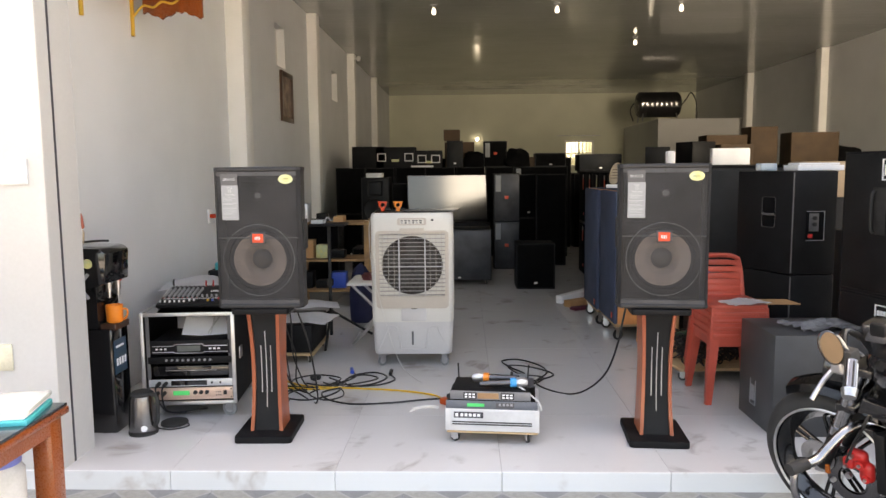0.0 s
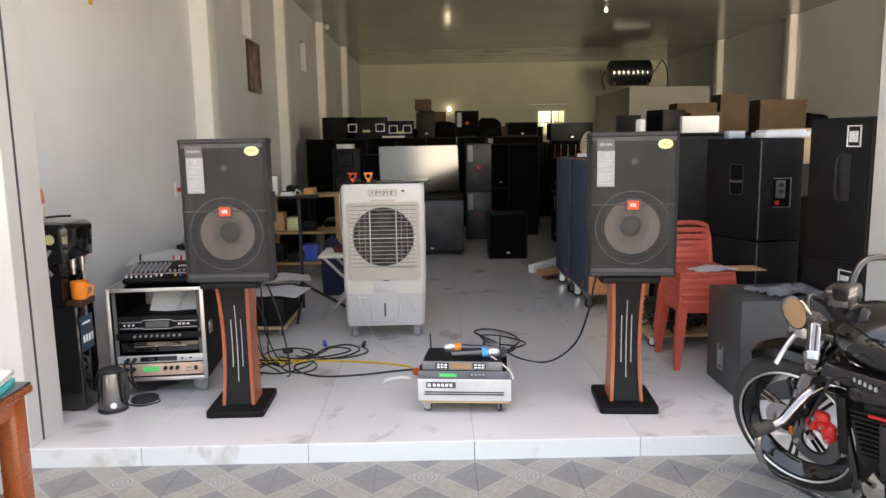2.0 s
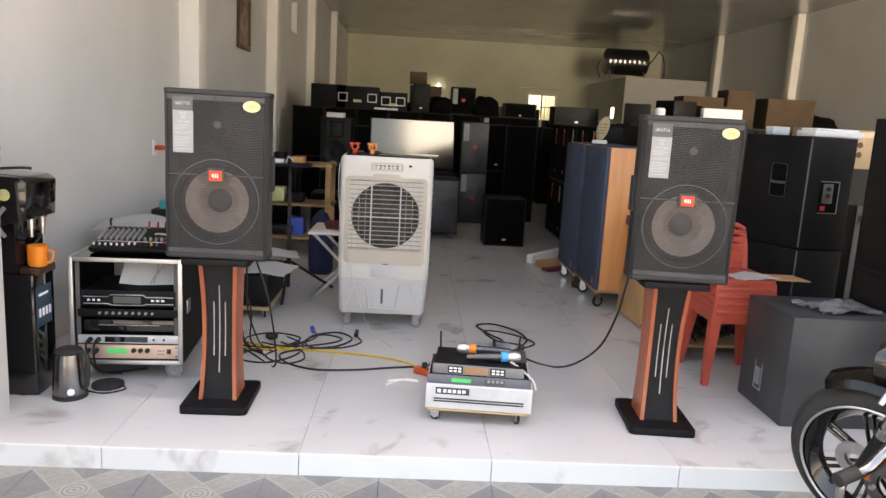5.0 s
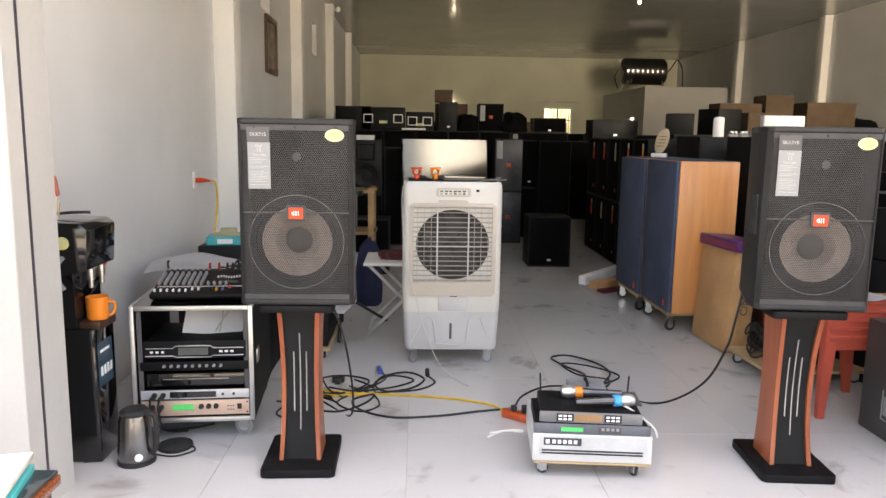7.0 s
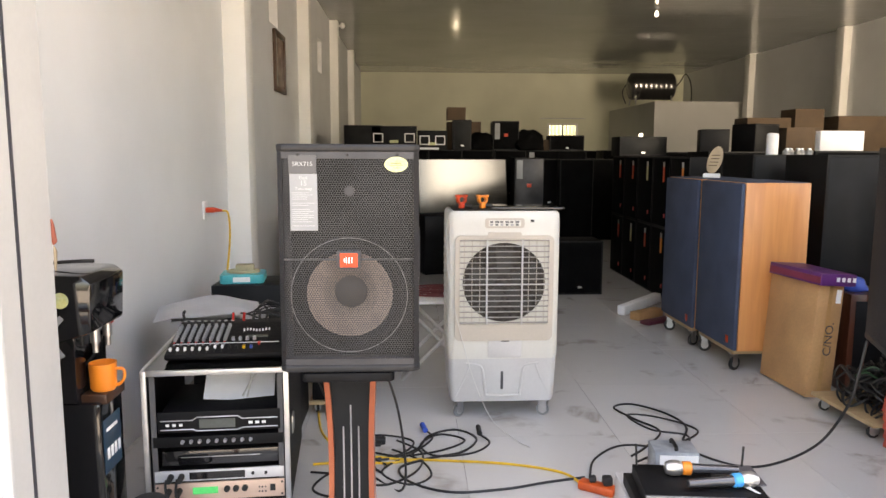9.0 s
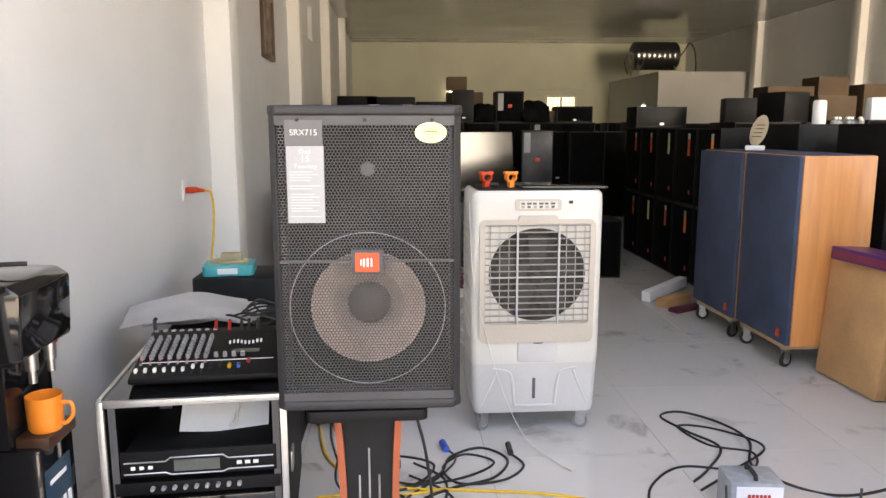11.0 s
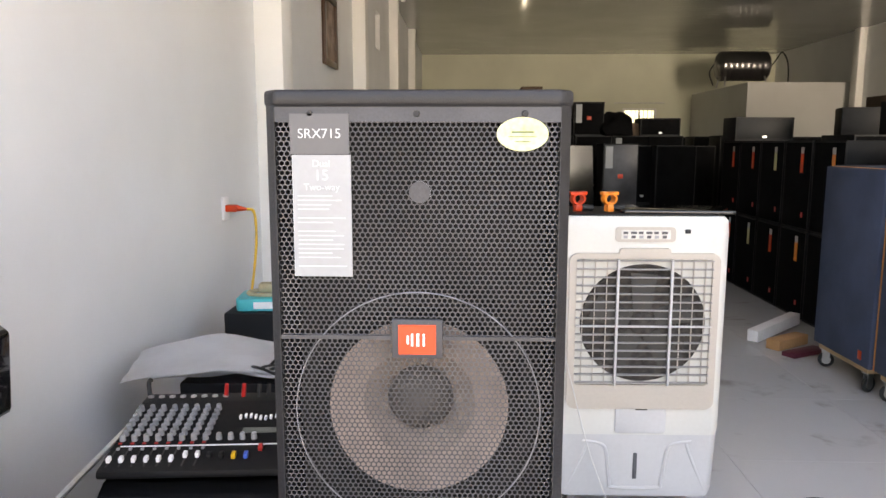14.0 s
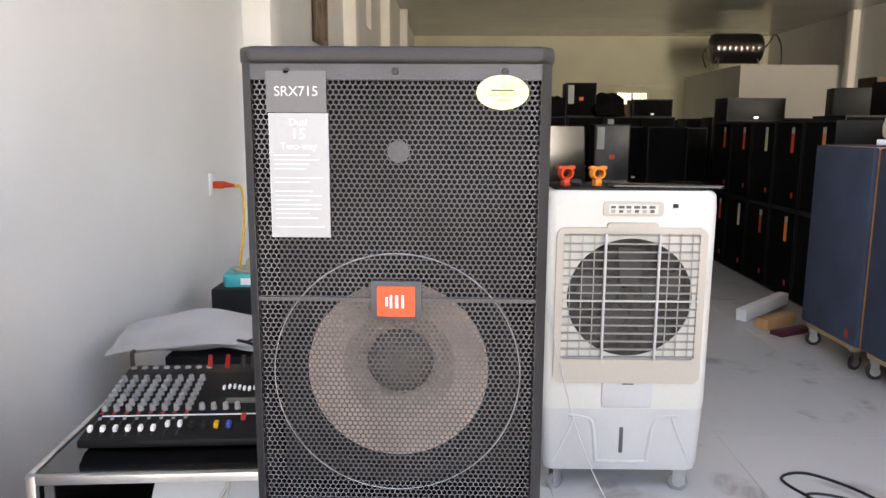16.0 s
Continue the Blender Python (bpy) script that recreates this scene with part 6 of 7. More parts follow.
part("tape", span(-0.255, 0.275, -0.112, -0.1095, 0.225, 0.262), surface("clear_tape", (0.40, 0.31, 0.21), 0.3), cb, "shiny packing tape")
cabinet((2.98, 5.75, 0.0), 0.50, 0.24, 1.2, 0, label="black loudspeaker behind the grey column")


def logo_cabinet(z, h):
    s = cabinet((2.66, 4.12, z), 0.46, 0.54, h, -78, body=BLACK, face=GREYBLACK, label="large black bass cabinet with white outlined badge")
    part("badge_frame", join(span(0.06, 0.16, -0.276, -0.268, h - 0.05, h - 0.044), span(0.06, 0.16, -0.276, -0.268, h - 0.16, h - 0.154), span(0.06, 0.066, -0.276, -0.268, h - 0.154, h - 0.05), span(0.154, 0.16, -0.276, -0.268, h - 0.154, h - 0.05)), PRINT, s, "white square badge outline")
    part("badge_bars", join(*[span(0.078 + 0.022 * i, 0.092 + 0.022 * i, -0.276, -0.268, h - 0.135, h - 0.075) for i in range(3)]), PRINT, s)
    part("handle", join(tube([(0.02, -0.275, h - 0.22), (0.02, -0.295, h - 0.25), (0.02, -0.295, h - 0.42), (0.02, -0.275, h - 0.45)], 0.010, 8, 3), span(0.0, 0.10, -0.276, -0.270, h - 0.46, h - 0.20, 0.003)), RUBBER, s, "black recessed handle")


logo_cabinet(0.0, 0.715)
logo_cabinet(0.717, 0.80)

# dark carton-like bass box with a rag on it
sb = cabinet((2.035, 3.975, 0.0), 0.56, 0.48, 0.552, 0, body=surface("charcoal_coat", (0.045, 0.047, 0.050), 0.45, 0, 5, 0.12, 0.25, 200), label="dark grey bass cabinet standing at the floor edge")
part("badge_frame", join(span(-0.284, -0.278, 0.0, 0.005, 0.10, 0.24), span(-0.284, -0.278, 0.07, 0.075, 0.10, 0.24), span(-0.284, -0.278, 0.0, 0.075, 0.095, 0.10)), TAG_GREY, sb, "white outlined badge")
part("badge_bars", join(*[span(-0.284, -0.278, 0.02 + 0.016 * i, 0.03 + 0.016 * i, 0.12, 0.21) for i in range(3)]), TAG_GREY, sb)
part("scuff_mark", join(span(-0.10, -0.095, -0.226, -0.2235, 0.24, 0.36), span(-0.095, -0.05, -0.226, -0.2235, 0.355, 0.36)), TAG_GREY, sb, "pale corner mark")


def rag(place, w, d, seed, mat, label):
    bm = bmesh.new()
    n = 18
    g = []
    for i in range(n + 1):
        row = []
        for j in range(n + 1):
            x, y = (i / n - 0.5), (j / n - 0.5)
            edge = 1 + 0.35 * noise.noise(Vector((x * 3, y * 3, seed)))
            z = 0.035 * abs(noise.noise(Vector((x * 6, y * 6, seed + 4)))) + 0.03 * max(0, noise.noise(Vector((x * 3, y * 3, seed + 9))))
            row.append(bm.verts.new((x * w * edge, y * d * edge, z + 0.004)))
        g.append(row)
    for i in range(n):
        for j in range(n):
            bm.faces.new((g[i][j], g[i + 1][j], g[i + 1][j + 1], g[i][j + 1]))
    bmesh.ops.solidify(bm, geom=bm.faces[:], thickness=0.004)
    return solid("rag", bm, mat, label, "cloth", place=place, rz=12)


rag((2.08, 3.95, 0.556), 0.34, 0.22, 3, CLOTH, "crumpled grey rag on the bass cabinet")


# red plastic chairs
def plastic_chair(place, rz):
    c = thing("plastic_chair", place, "coral red plastic chair in a nested stack", "chair", "stacked red chairs", rz)
    w, d, hs = 0.36, 0.38, 0.43
    seat_bm = prism(rounded(w, d, 0.05), hs - 0.022, hs, 0.005)
    part("seat", seat_bm, CORAL, c)
    part("apron", join(span(-w / 2 + 0.02, w / 2 - 0.02, -d / 2 + 0.008, -d / 2 + 0.016, hs - 0.075, hs - 0.02), span(-w / 2 + 0.008, -w / 2 + 0.016, -d / 2 + 0.02, d / 2 - 0.02, hs - 0.075, hs - 0.02), span(w / 2 - 0.016, w / 2 - 0.008, -d / 2 + 0.02, d / 2 - 0.02, hs - 0.075, hs - 0.02)), CORAL, c)
    for sx in (-1, 1):
        for sy in (-1, 1):
            bm = bmesh.new()
            lo, hi = [], []
            for dx, dy in ((-1, -1), (1, -1), (1, 1), (-1, 1)):
                lo.append(bm.verts.new((sx * (w / 2 + 0.005) + dx * 0.017, sy * (d / 2 + 0.005) + dy * 0.017, 0)))
                hi.append(bm.verts.new((sx * (w / 2 - 0.035) + dx * 0.026, sy * (d / 2 - 0.035) + dy * 0.026, hs - 0.02)))
            bm.faces.new(lo[::-1])
            bm.faces.new(hi)
            for k in range(4):
                bm.faces.new((lo[k], lo[(k + 1) % 4], hi[(k + 1) % 4], hi[k]))
            part("leg", bm, CORAL, c)
    b = [tube([(sx * (w / 2 - 0.03), d / 2 - 0.02, hs - 0.02), (sx * (w / 2 - 0.025), d / 2 + 0.01, hs + 0.13), (sx * (w / 2 - 0.04), d / 2 + 0.03, hs + 0.23)], 0.015, 8, 4) for sx in (-1, 1)]
    part("back_post", b[0], CORAL, c)
    part("back_post", b[1], CORAL, c)
    for i in range(5):
        z = hs + 0.05 + i * 0.040
        y = d / 2 - 0.012 + 0.045 * (z - hs) / 0.34
        part("back_slat", box((0, y, z), (w - 0.06, 0.008, 0.031), 0.003), CORAL, c)
    part("top_rail", tube([(-w / 2 + 0.035, d / 2 + 0.03, hs + 0.23), (-0.08, d / 2 + 0.034, hs + 0.255), (0.08, d / 2 + 0.034, hs + 0.255), (w / 2 - 0.035, d / 2 + 0.03, hs + 0.23)], 0.016, 8, 4), CORAL, c)
    return c


ch = plastic_chair((1.785, 4.49, 0.0), 0)
for i in range(4):
    copy_thing(ch, pose(1.785, 4.495 + 0.006 * i, 0.044 * (i + 1), 0, 0, 0.6 * i))
sheet("paper_sheet", (1.83, 4.37, 0.616), 0.27, 0.16, 0.012, 20, "small white paper on the chair seat")
solid("cardboard_sheet", turned(span(-0.12, 0.10, -0.08, 0.08, 0.0, 0.006), Matrix.Rotation(radians(2), 4, "Y")), CARD, "flat brown cardboard piece on the chair and cabinet", "cardboard", place=(2.05, 4.42, 0.606), rz=8)

# things left of the cooler


def folding_table():
    t = thing("folding_table", (-0.56, 6.03, 0.0), "small folding table with white top and crossed metal legs", "folding table", rz=0)
    part("tabletop", span(-0.28, 0.32, -0.25, 0.25, 0.50, 0.52, 0.006), WHITE, t)
    for y in (-0.20, 0.20):
        for a, b in (((-0.25, y, 0.0), (0.25, y, 0.50)), ((0.25, y * 0.9, 0.0), (-0.25, y * 0.9, 0.50))):
            part("leg", rod(a, b, 0.012), ALU, t)
    part("stretcher", rod((-0.24, -0.20, 0.01), (-0.24, 0.20, 0.01), 0.010), ALU, t)


folding_table()
solid("cable_heap", join(*[tube([(-0.56 + 0.14 * math.cos(a) + 0.05 * math.sin(3 * a + k), 6.0 + 0.10 * math.sin(a), 0.53 + 0.012 * k) for a in [math.tau * i / 10 for i in range(10)]], 0.007, 6, 3, True) for k in range(4)]), surface("dark_red_cord", (0.12, 0.02, 0.02), 0.5), "dark red cords heaped on the folding table", "cable", kind="stuff")


RACKWOOD = surface("worn_rack_wood", (0.34, 0.20, 0.09), 0.6, 0, 5, 0.25, 0.1, 60)


def work_shelf():
    s = thing("wooden_rack", (-1.25, 7.6, 0.0), "brown wooden rack filled with parts and tools", "shelf rack")
    for x in (-0.36, 0.36):
        for y in (-0.18, 0.18):
            part("post", span(x - 0.025, x + 0.025, y - 0.025, y + 0.025, 0.0, 0.92), RACKWOOD, s)
    for z in (0.18, 0.50, 0.88):
        part("board", span(-0.40, 0.40, -0.21, 0.21, z, z + 0.022), RACKWOOD, s)


work_shelf()
rnd = random.Random(5)
for i in range(10):
    z = (0.202, 0.522, 0.902)[i % 3]
    x = -1.56 + 0.09 * (i // 3) * 2 + rnd.uniform(-0.02, 0.02)
    w, h = rnd.uniform(0.10, 0.16), rnd.uniform(0.06, 0.20)
    solid("parts_box", span(x - w / 2, x + w / 2, 7.50, 7.68, z, z + h, 0.006), (BLACK, CARD, SILVER, GREYBLACK, YELLOW, BLACK, BLUE)[i % 7], "small box of parts on the wooden rack", "box", "boxes on the wooden rack")


def tripod(place):
    t = thing("tripod_stand", place, "black tripod microphone stand with a flat tray", "tripod stand")
    part("pole", rod((0, 0, 0.05), (0, 0, 0.98), 0.014), RUBBER, t)
    for k in range(3):
        a = math.tau * k / 3 - 1.52
        part("leg", rod((0, 0, 0.26), (0.38 * math.cos(a), 0.38 * math.sin(a), 0.011), 0.011), RUBBER, t)
    part("tray", span(-0.15, 0.15, -0.11, 0.11, 0.98, 1.0, 0.004), BLACK, t)
    part("clamp", box((0, 0, 0.5), (0.05, 0.05, 0.06), 0.008), RUBBER, t)


tripod((-1.01, 5.98, 0.0))
solid("tray_item", join(span(-1.15, -1.05, 5.93, 6.01, 1.0, 1.03, 0.004), tube([(-1.04, 5.96, 1.0), (-1.02, 5.96, 1.05), (-0.99, 5.98, 1.02)], 0.006, 6)), SILVER, "small metal device on the stand's tray", "device")
sheet("paper_sheet", (-1.13, 5.72, 0.345), 0.46, 0.26, 0.03, 14, "white paper lying on a low black box", group="papers beside the stand")
sheet("paper_sheet", (-1.10, 5.44, 0.300), 0.42, 0.36, 0.018, -8, "white paper lying on a low black box", group="papers beside the stand")
lowb = thing("equipment_box", (-1.155, 5.52, 0.0), "low black equipment box on a wooden dolly", "case")
part("body", span(-0.135, 0.135, -0.28, 0.31, 0.082, 0.292, 0.008), BLACK, lowb)
part("dolly_board", span(-0.15, 0.15, -0.30, 0.32, 0.062, 0.081), PALEWOOD, lowb, "plywood board")
for x in (-0.11, 0.11):
    for y in (-0.25, 0.26):
        caster(x, y, 0.062, lowb, 0.024, 20)
bag((-0.86, 6.75, 0.0), 0.22, 0.60, 14, "dark blue cloth bag beside the rack", 0, surface("navy_bag", (0.010, 0.014, 0.055), 0.8))
cabinet((-0.95, 8.3, 0.0), 0.40, 0.40, 0.56, 0, face=BLACKER, badge="small", label="black loudspeaker standing on the floor")
cabinet((-1.62, 8.7, 0.0), 0.5, 0.4, 0.85, 0, face=BLACKER, label="black loudspeaker standing by the side wall")

# white foam piece and cardboard by the navy speakers
solid("foam_strip", turned(span(-0.30, 0.30, -0.04, 0.04, 0.0, 0.085, 0.006), Matrix.Rotation(radians(-4), 4, "Y")), PAPER, "white printed packing strip on the floor", "packing strip", place=(1.36, 7.84, 0.022), rz=40)
solid("cardboard_strip", span(-0.17, 0.17, -0.05, 0.05, 0.0, 0.07, 0.005), CARD, "short brown cardboard piece on the floor", "cardboard", place=(1.33, 7.55, 0.0), rz=35)
solid("cardboard_strip", span(-0.16, 0.16, -0.05, 0.05, 0.0, 0.03, 0.005), surface("maroon_print", (0.12, 0.02, 0.04), 0.5), "flat maroon box on the floor", "box", place=(1.36, 7.36, 0.0), rz=30)

# ---- cables on the floor ----


def floor_cable(points, r, mat, label):
    return solid("floor_cable", tube([(x, y, r + (p[0] if p else 0.0)) for x, y, *p in points], r, 8, 8), mat, label, "cable", "cables on the floor")


floor_cable([(1.06, 4.10, 0.69), (1.03, 4.09, 0.55), (1.01, 4.11, 0.42), (0.97, 4.22, 0.22), (0.89, 4.37, 0.07), (0.79, 4.48), (0.66, 4.58), (0.60, 4.75), (0.70, 4.98), (0.66, 5.18), (0.52, 5.33), (0.40, 5.28), (0.46, 5.10), (0.54, 4.92), (0.40, 4.72), (0.30, 4.62)], 0.0058, CABLE, "black speaker cable hanging from a loudspeaker onto the floor")
floor_cable([(0.30, 4.55), (0.52, 4.72), (0.74, 4.92), (0.60, 5.12), (0.44, 5.16), (0.50, 4.95), (0.66, 4.86), (0.56, 4.70), (0.30, 4.75), (0.12, 4.60), (0.05, 4.42)], 0.0052, CABLE, "black speaker cable looping on the floor")
floor_cable([(0.02, 4.40), (-0.15, 4.36), (-0.35, 4.30), (-0.58, 4.28), (-0.75, 4.38), (-0.80, 4.52), (-0.68, 4.62), (-0.50, 4.70), (-0.42, 4.86), (-0.52, 4.98), (-0.66, 4.90), (-0.72, 4.74), (-0.88, 4.62), (-1.10, 4.66)], 0.0058, CABLE, "long black cable across the floor")
floor_cable([(-0.40, 4.92), (-0.36, 4.80), (-0.46, 4.68), (-0.64, 4.66), (-0.70, 4.80), (-0.60, 4.92), (-0.48, 4.84), (-0.60, 4.72), (-0.80, 4.66), (-0.95, 4.72)], 0.0052, CABLE, "coiled black cable on the floor")
floor_cable([(-0.82, 4.85), (-0.70, 4.70), (-0.72, 4.50), (-0.86, 4.36), (-1.02, 4.42), (-0.96, 4.60), (-0.80, 4.68), (-0.74, 4.84), (-0.92, 4.92), (-1.06, 4.80), (-1.0, 4.62)], 0.0052, CABLE, "coiled black cable on the floor")
floor_cable([(-0.68, 4.99), (-0.64, 4.88), (-0.72, 4.72), (-0.88, 4.50), (-0.76, 4.36), (-0.66, 4.44), (-0.70, 4.60), (-0.84, 4.74)], 0.0048, CABLE, "black lead with blue plug on the floor")
solid("cable_plug", rod((-0.69, 5.02, 0.02), (-0.675, 4.95, 0.016), 0.014), BLUE, "blue cable plug on the floor", "plug")
solid("cable_plug", rod((-0.40, 4.98, 0.02), (-0.40, 4.90, 0.016), 0.013), RUBBER, "black cable plug on the floor", "plug")
floor_cable([(0.0, 4.30), (-0.07, 4.45), (-0.30, 4.55), (-0.60, 4.60), (-0.85, 4.63), (-1.05, 4.72), (-1.2, 4.95), (-1.28, 5.4)], 0.0062, CABLE_YELLOW, "yellow extension cable across the floor")
floor_cable([(-0.86, 4.12, 0.62), (-0.80, 4.13, 0.42), (-0.77, 4.18, 0.15), (-0.80, 4.30, 0.0), (-0.92, 4.45), (-1.05, 4.62)], 0.0052, CABLE, "black cable hanging from a loudspeaker")

rnd = random.Random(8)
bits = []
for k in range(6):
    x, y = -1.16 + 0.030 * k, 4.62 + 0.03 * (k % 3)
    bits.append(tube([(x - 0.04, y, 0.60), (x - 0.01 + rnd.uniform(-0.02, 0.02), y - 0.01, 0.42), (x + rnd.uniform(-0.02, 0.05), y, 0.22), (x + 0.03, y + 0.02, 0.05), (x + 0.08, y - 0.04, 0.010), (x + 0.16 + rnd.uniform(-0.04, 0.06), y - 0.12, 0.008)], 0.0048, 6, 6))
solid("hanging_cables", join(*bits), CABLE, "bundle of black leads hanging behind the rack", "cable", kind="stuff")
floor_cable([(-1.20, 4.50), (-1.06, 4.46), (-0.98, 4.34), (-1.08, 4.26), (-1.17, 4.34), (-1.10, 4.50), (-0.96, 4.56), (-0.88, 4.48)], 0.0052, CABLE, "coiled black cable beside the rack")
floor_cable([(-1.20, 4.58), (-1.02, 4.60), (-0.86, 4.58), (-0.70, 4.62)], 0.0062, CABLE_YELLOW, "short yellow cable beside the rack")
solid("cable_plug", join(span(-0.945, -0.875, 4.80, 4.84, 0.0, 0.035, 0.008), span(-0.925, -0.895, 4.77, 4.80, 0.004, 0.028, 0.006)), RUBBER, "black plug adapter on the floor", "plug")

# ---- outside: table with books and jar ----


def side_table():
    t = thing("wooden_table", (-1.29, 2.435, -0.105), "varnished red-brown wooden table with dark glass top", "table")
    part("tabletop", span(-1.15, 0.0, -0.75, 0.0, 0.690, 0.715, 0.004), TABLEWOOD_FLAT, t)
    part("glass_top", span(-1.145, -0.004, -0.745, -0.004, 0.716, 0.727, 0.003), surface("dark_glass", (0.02, 0.035, 0.045), 0.06, 0, 4, 0.1, coat=0.5), t, "dark glass sheet")
    part("apron", span(-0.045, -0.02, -0.66, -0.09, 0.635, 0.690), TABLEWOOD_FLAT, t)
    part("apron", span(-1.06, -0.09, -0.045, -0.02, 0.635, 0.690), TABLEWOOD_FLAT, t)
    for x in (-0.055, -1.095):
        for y in (-0.055, -0.695):
            part("leg", span(x - 0.035, x + 0.035, y - 0.035, y + 0.035, 0.0, 0.690, 0.004), TABLEWOOD, t)
    part("shelf", span(-1.08, -0.07, -0.68, -0.07, 0.323, 0.343, 0.003), TABLEWOOD_FLAT, t)


side_table()
bk = thing("book_pile", (-1.42, 2.30, 0.62), "teal folder and papers in clear sleeves on the table", "folders", rz=12)
part("folder", span(-0.22, 0.10, -0.13, 0.11, 0.0, 0.018, 0.003), TEAL, bk, "teal folder")
part("folder", span(-0.21, 0.09, -0.12, 0.10, 0.019, 0.032, 0.003), PAPER, bk)
part("folder", span(-0.20, 0.10, -0.11, 0.11, 0.033, 0.048, 0.003), surface("clear_sleeve", (0.55, 0.58, 0.56), 0.2), bk)
jr = thing("jar", (-1.44, 2.24, 0.238), "clear plastic jar with a blue lid", "jar")
part("jar_body", lathe([(0, 0), (0.075, 0), (0.085, 0.02), (0.085, 0.21), (0.07, 0.235), (0.066, 0.235), (0.08, 0.205), (0.08, 0.022), (0, 0.006)], 28), surface("cloudy_plastic", (0.55, 0.56, 0.55), 0.25, 0, 10, 0.1), jr)
part("lid", lathe([(0.0, 0.272), (0.07, 0.272), (0.076, 0.265), (0.076, 0.236), (0, 0.236)], 28), surface("lilac_lid", (0.16, 0.20, 0.55), 0.4), jr, "blue lid")


# ---- motorcycle ----


def motorcycle():
    b = thing("motorcycle", (1.735, 3.000, -0.105), "black cruiser motorcycle with chrome bars leaning on its kickstand", "motorcycle", rz=125, rx=-12)
    R = 0.318
    ax = Matrix.Rotation(radians(90), 4, "X")

    def wheel(x, name, label):
        m = Matrix.Translation((x, 0, R)) @ ax
        prof = [(R - 0.070 + 0.070 * math.sin(a), 0.058 * math.cos(a)) for a in [math.pi * i / 12 for i in range(13)]]
        w = part(name, lathe(prof, 56, m), RUBBER, b, label)
        part("rim", lathe([(R - 0.074, 0.058), (R - 0.062, 0.060), (R - 0.066, 0.050), (R - 0.085, 0.03), (R - 0.09, 0.0), (R - 0.085, -0.03), (R - 0.066, -0.050), (R - 0.062, -0.060), (R - 0.074, -0.058)], 56, m), GLOSSBLACK, w, "black alloy rim")
        for sgn in (-1, 1):
            ring = [(x + (R - 0.068) * math.cos(a), 0.060 * sgn, R + (R - 0.068) * math.sin(a)) for a in [math.tau * i / 56 for i in range(56)]]
            part("rim_stripe", tube(ring, 0.0055, 6, 1, True), ALU, w, "bright stripe round the rim")
        part("rim_well", lathe([(R - 0.078, 0.052), (R - 0.12, 0.012), (R - 0.125, 0.0), (R - 0.12, -0.012), (R - 0.078, -0.052)], 56, m), GLOSSBLACK, w, "black rim well")
        part("hub", lathe([(0, 0.07), (0.03, 0.068), (0.04, 0.05), (0.04, -0.05), (0.03, -0.068), (0, -0.07)], 24, m), GREYBLACK, w)
        for k in range(7):
            a = math.tau * k / 7 + 0.5
            d = Vector((math.cos(a), 0, math.sin(a)))
            c = Vector((x, 0, R))
            side = Vector((-math.sin(a), 0, math.cos(a))) * 0.010
            for sgn in (-1, 1):
                part("spoke", rod(c + d * 0.035 + side * sgn, c + d * 0.250 + side * sgn * 1.7, 0.008, 0.008, 8), GLOSSBLACK, w)
        return w

    wheel(-0.02, "front_wheel", "black front tyre")
    wheel(-1.42, "rear_wheel", "black rear tyre")
    part("brake_disc", lathe([(0.02, 0.0), (0.035, 0.003), (0.070, 0.003), (0.070, -0.003), (0.035, -0.003)], 36, Matrix.Translation((0.015, 0.092, R + 0.05)) @ ax), STEEL, b, "grey hub cover disc")
    part("brake_disc", lathe([(0.05, 0.0), (0.06, 0.003), (0.105, 0.003), (0.105, -0.003), (0.06, -0.003)], 36, Matrix.Translation((-0.12, 0.078, R - 0.02)) @ ax), DARK_STEEL, b, "steel brake disc")
    cal = part("caliper", join(box((-0.155, 0.095, R + 0.112), (0.075, 0.045, 0.055), 0.02, 3), box((-0.190, 0.10, R + 0.055), (0.055, 0.045, 0.085), 0.02, 3), box((-0.125, 0.108, R + 0.078), (0.045, 0.03, 0.05), 0.013, 3), rod((-0.175, 0.09, R + 0.09), (-0.175, 0.132, R + 0.09), 0.022, 0.018), rod((-0.195, 0.09, R + 0.035), (-0.195, 0.130, R + 0.035), 0.020, 0.016)), RED, b, "red brake caliper")
    for cx, cz in ((-0.145, 0.118), (-0.175, 0.09), (-0.195, 0.035), (-0.12, 0.07)):
        part("bolt", rod((cx, 0.11, R + cz), (cx, 0.137, R + cz), 0.007, None, 8), STEEL, cal)
    part("bolt", rod((-0.13, 0.12, R + 0.03), (-0.13, 0.135, R + 0.03), 0.012), STEEL, b)
    part("bolt", rod((-0.06, 0.11, R - 0.02), (-0.06, 0.125, R - 0.02), 0.010), STEEL, b)
    for y in (-0.10, 0.10):
        lower = part("fork_leg", rod((-0.01, y, R + 0.02), (-0.095, y, 0.545), 0.026, 0.029), GREYBLACK, b, "dark fork leg")
        part("fork_tube", rod((-0.090, y, 0.53), (-0.185, y, 0.80), 0.030), DARK_CHROME, lower, "chrome fork tube")
        part("fork_collar", rod((-0.083, y, 0.51), (-0.094, y, 0.545), 0.036), DARK_CHROME, lower)
    ft = [radians(62 + 58 * i / 16) for i in range(17)]
    bm = bmesh.new()
    rows = []
    for a in ft:
        rows.append([bm.verts.new((-0.02 + 0.362 * math.cos(a) * k, y, R + 0.362 * math.sin(a) * k)) for y, k in ((-0.085, 0.92), (-0.065, 1.0), (0, 1.04), (0.065, 1.0), (0.085, 0.92))])
    for p, q in zip(rows, rows[1:]):
        for k in range(4):
            bm.faces.new((p[k], p[k + 1], q[k + 1], q[k]))
